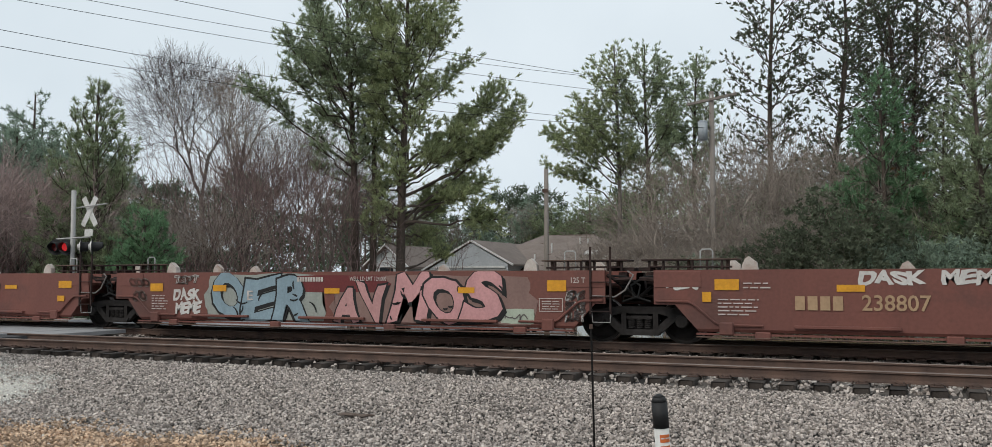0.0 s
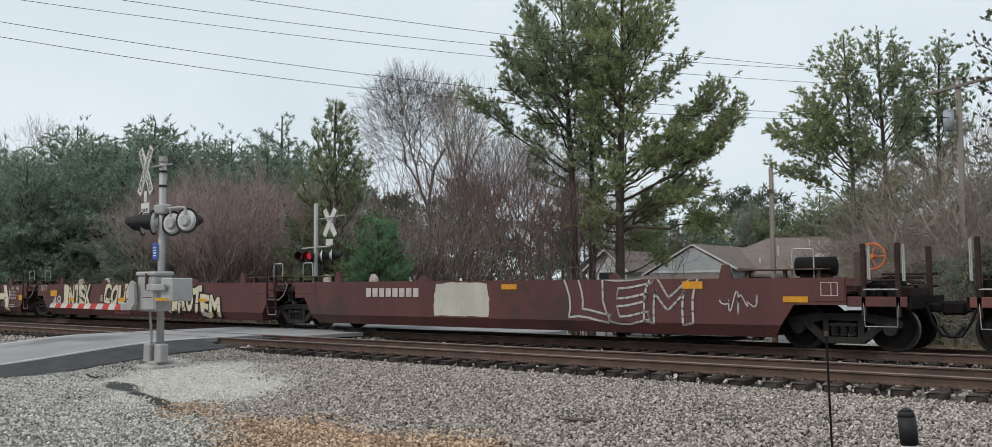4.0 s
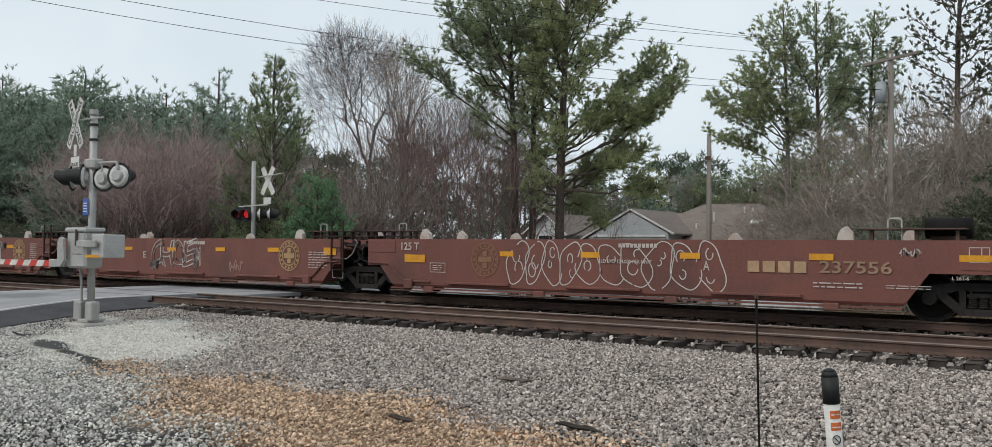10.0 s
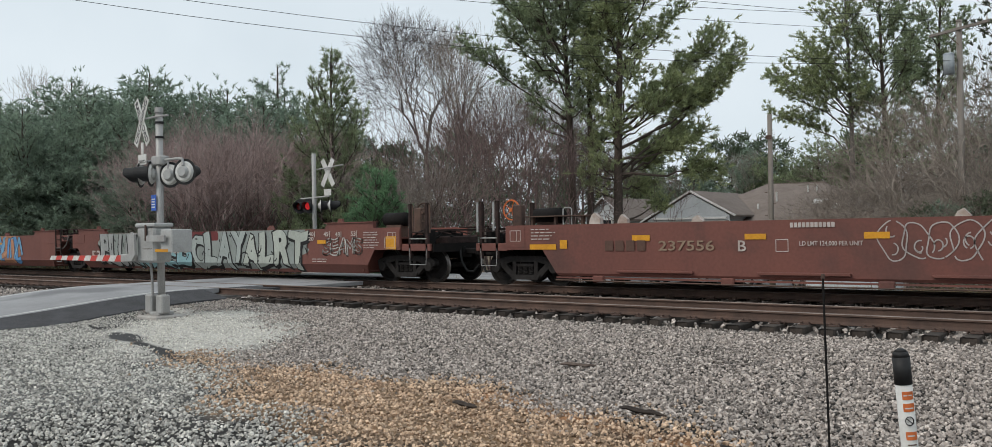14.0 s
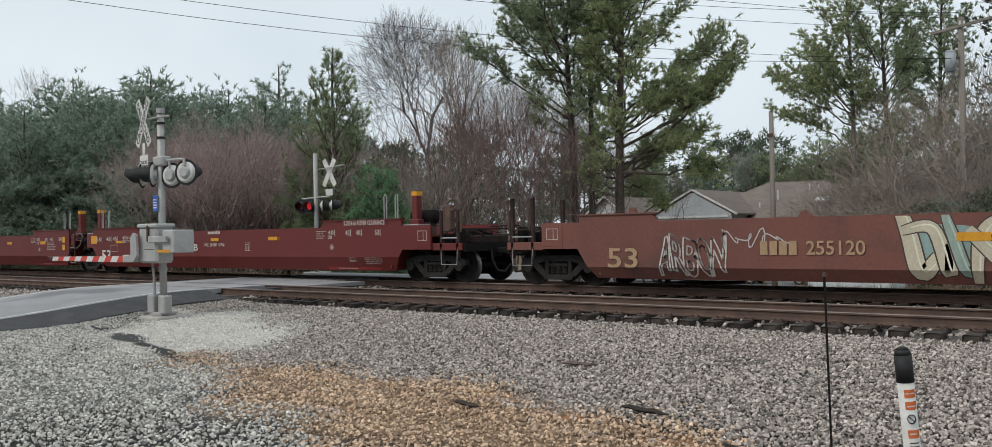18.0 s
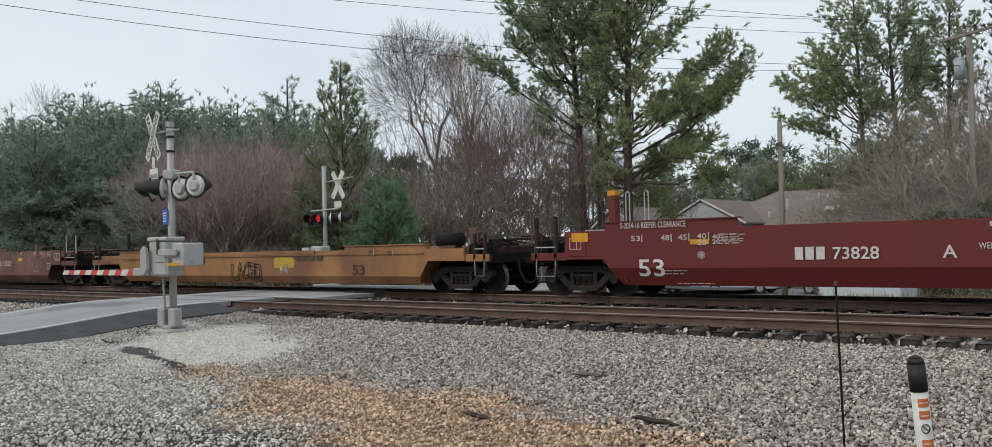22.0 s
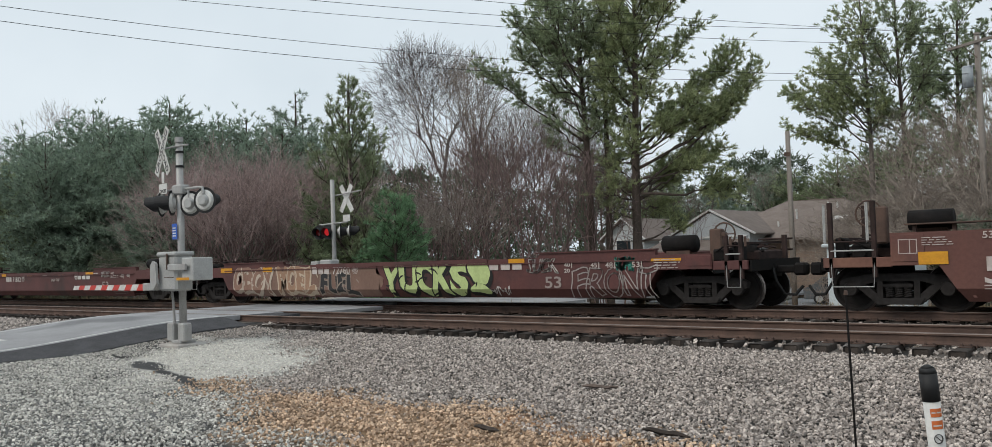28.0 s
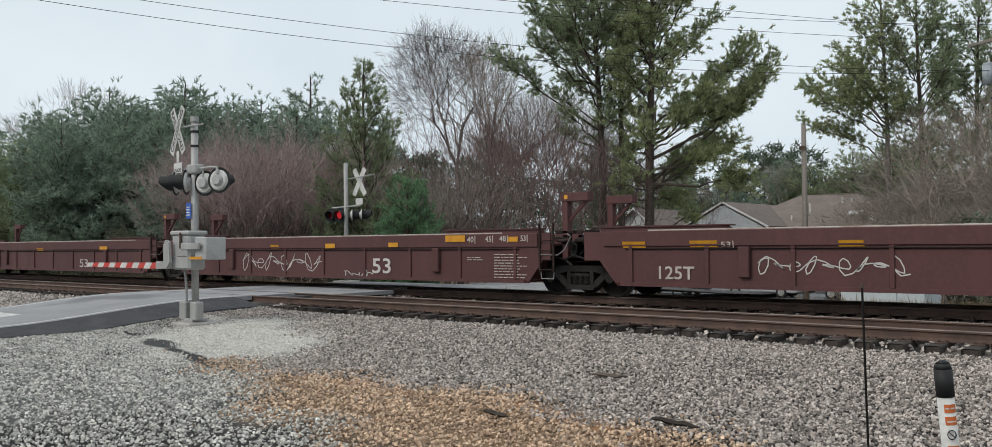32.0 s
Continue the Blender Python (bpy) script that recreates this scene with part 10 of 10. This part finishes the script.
h2 = empty("house", "small white gabled house seen between trunks", "house")
bm = bmesh.new()
prism(bm, [(-43.0, -2.1), (-39.0, -2.1), (-39.0, 2.6), (-41.0, 4.2), (-43.0, 2.6)], 68, 76)
part("wall", bm, "siding", h2)
part("roof", roof_plane([(-41.0, 67.6, 4.4), (-38.6, 67.6, 2.45), (-38.6, 76.4, 2.45), (-41.0, 76.4, 4.4)]), "shingle", h2)
part("roof", roof_plane([(-41.0, 67.6, 4.4), (-41.0, 76.4, 4.4), (-43.4, 76.4, 2.45), (-43.4, 67.6, 2.45)]), "shingle", h2)
part("barge_board", pipe(bmesh.new(), [(-43.4, 67.55, 2.4), (-41.0, 67.55, 4.36), (-38.6, 67.55, 2.4)], 0.08, 4), "trimw", h2)
w = part("window", B(-41.8, -40.2, 67.9, 68.0, 1.2, 2.5), "trimw", h2)
part("pane", B(-41.7, -40.3, 67.88, 67.92, 1.3, 2.4), "glass", w)

# ---- signal hut beside the far track ----
M["hut"] = mat("pale_hut_paint", (0.5, 0.55, 0.57), (0.43, 0.48, 0.5), scale=1.2, fine=12, rough=0.55, bump=0.03, streak=0.3)
hut = empty("signal_hut", "pale blue-white metal railway equipment hut", "equipment hut")
hz = G(-8.8, 29.8)
part("skid", B(-10.0, -7.5, 29.0, 30.9, hz - 0.1, hz + 0.16), "concrete", hut)
part("case", B(-10.0, -7.5, 29.0, 30.9, hz + 0.16, 1.3, bevel=0.03), "hut", hut)
part("roof", B(-10.12, -7.38, 28.88, 31.02, 1.3, 1.42, bevel=0.03), "hut", hut)
d = part("door", B(-9.3, -8.3, 28.96, 29.0, hz + 0.25, 1.2, bevel=0.01), "hut", hut)
part("handle", B(-8.45, -8.4, 28.92, 28.96, 0.1, 0.3), "rust", d)
part("vent", B(-7.95, -7.65, 28.97, 29.0, 0.8, 1.05), "silver", hut)

# ---- parked cars and their paved strip ----
lot = part("parking_lot", B(-46, 6, 47.8, 56, -1.97, -1.855), "asphalt", None)
tagged(lot, "pale paved parking strip behind the line", "parking lot", kind="structure")


def parked_car(x, y, paint, label, tall=1.45, turn=0.0):
    car = empty("parked_car", label, "car", "parked cars")
    prof = [(-2.25, 0.3), (2.2, 0.3), (2.28, 0.62), (2.1, 0.86), (1.1, 0.95), (0.5, tall), (-1.2, tall), (-1.9, 0.98), (-2.28, 0.9)]
    bm = bmesh.new()
    prism(bm, prof, -0.86, 0.86)
    bmesh.ops.bevel(bm, geom=[e for e in bm.edges if abs(e.verts[0].co.y - e.verts[1].co.y) < 0.01], offset=0.06, segments=2, affect="EDGES")
    part("body", bm, paint, car, smooth=False)
    for s in (-1, 1):
        for a, b in ((-1.25, -0.35), (-0.28, 0.62)):
            bm = bmesh.new()
            prism(bm, [(a, 0.98), (b + (0.28 if b > 0 else 0), 0.98), (b, tall - 0.1), (a + (0.0 if a > -1 else 0.1), tall - 0.1)], s * 0.866 - 0.004, s * 0.866 + 0.004)
            part("side_window", bm, "glass", car)
        for wx in (-1.38, 1.38):
            w = part("wheel", C((wx, s * 0.66, 0.32), (wx, s * 0.87, 0.32), 0.32, seg=20), "black", car)
            part("rim", C((wx, s * 0.865, 0.32), (wx, s * 0.885, 0.32), 0.2, seg=16), "silver", w)
    bm = bmesh.new()
    prism(bm, [(1.08, 0.97), (0.54, tall - 0.04), (0.5, tall - 0.06), (1.02, 0.97)], -0.75, 0.75)
    part("windscreen", bm, "glass", car)
    part("headlight", B(2.2, 2.27, -0.75, -0.45, 0.62, 0.76, bevel=0.02), "white", car)
    part("tail_light", B(-2.27, -2.2, -0.8, -0.55, 0.68, 0.86, bevel=0.02), "red", car)
    part("bumper", B(2.2, 2.32, -0.8, 0.8, 0.34, 0.55, bevel=0.04), paint, car)
    car.matrix_world = pose(x, y, -1.855, 0, 0, turn)
    return car


M["car_black"] = mat("black_car_paint", (0.02, 0.021, 0.023), (0.03, 0.03, 0.032), scale=1, fine=5, rough=0.2, bump=0, spec=0.6)
M["car_white"] = mat("white_car_paint", (0.6, 0.61, 0.62), (0.55, 0.56, 0.57), scale=1, fine=5, rough=0.25, bump=0, spec=0.6)
M["car_grey"] = mat("grey_car_paint", (0.16, 0.17, 0.18), (0.13, 0.14, 0.15), scale=1, fine=5, rough=0.22, bump=0, spec=0.6)
parked_car(-27.6, 50.0, "car_black", "black car parked behind the line", 1.6)
parked_car(-21.7, 50.2, "car_white", "white car parked behind the line")
parked_car(-16.2, 50.4, "car_grey", "grey car parked behind the line", 1.5)

# ---- dry grass along the far side ----
def grass(n, seed):
    rs = np.random.RandomState(seed)
    x, y = rs.uniform(-60, 14, n), 22.3 + rs.gamma(2.0, 2.6, n)
    keep = (y < 46) & ~((x > -30) & (x < -9.5) & ((y < 23.2) | (y > 25.0) | (x > -13)))
    x, y = x[keep], y[keep]
    k = len(x)
    z = ground_z(x, y)
    h = rs.uniform(0.15, 0.55, k)
    a = rs.uniform(0, 6.3, k)
    w = 0.02
    b = np.stack([x, y, z], -1)
    side = np.stack([np.cos(a), np.sin(a), 0 * a], -1) * w
    tip = b + np.stack([rs.normal(0, 0.12, k), rs.normal(0, 0.12, k), h], -1)
    v = np.stack([b - side, b + side, tip], 1).reshape(-1, 3)
    return mesh_np("dry_grass", v, np.arange(len(v)).reshape(-1, 3), "drygrass")


tagged(part("dry_grass", grass(60000, 8), None), "dry straw-coloured grass beside the line", "grass", kind="stuff")


# ---- scraps of wood in the stones ----
M["scrap"] = mat("weathered_scrap_wood", (0.16, 0.125, 0.105), (0.07, 0.055, 0.048), scale=5, fine=30, rough=0.95, streak=0.3, bump=0.5)


def wood_scrap(x, y, length, turn, dark, label):
    rnd = random.Random(int(abs(x * 100)))
    bm = bmesh.new()
    pipe(bm, [(length * (k / 6 - 0.5), rnd.uniform(-0.012, 0.012), 0.03 + rnd.uniform(-0.01, 0.015)) for k in range(7)], [0.012, 0.024, 0.03, 0.026, 0.03, 0.02, 0.008], 5)
    ob = part("wood_scrap", bm, "tie" if dark else "scrap")
    ob.matrix_world = pose(x, y, float(ground_z(x, y)) + 0.025, 0, 0, turn)
    return tagged(ob, label, "wood scrap", "wood scraps in the ballast")


wood_scrap(-4.45, 8.05, 0.62, -12, True, "dark splintered length of wood lying in the ballast")
wood_scrap(-6.6, 10.2, 0.5, 14, False, "reddish weathered wood scrap lying in the ballast")
wood_scrap(-6.2, 7.35, 0.36, -4, True, "short dark stick lying in the clay")
wood_scrap(-3.0, 7.0, 0.5, -35, True, "dark splintered stick lying in the ballast")
stones("ballast", 260000, near_bank, (0.016, 0.037), 1, sink=0.6, label="grey and brown angular crushed-stone ballast")
stones("ballast", 200000, trod_stones, (0.012, 0.035), 9, sink=0.4, label="grey trodden gravel", material="ballast_trod")
stones("ballast", 185000, clay_stones, (0.016, 0.036), 5, sink=0.55, label="crushed stones dusted with tan clay", material="ballast_clay")
stones("gravel", 130000, pale_stones, (0.008, 0.026), 6, label="pale fine gravel by the signal mast", material="ballast_pale")
stones("ballast", 36000, track_bed, (0.04, 0.07), 2, label="dusty crushed-stone ballast between the rails")
stones("ballast", 14000, left_bank, (0.04, 0.08), 4, label="grey crushed-stone ballast beside the road")
stones("ballast", 16000, far_bank, (0.04, 0.075), 8, label="grey crushed stone round the viewpoint")

motions()
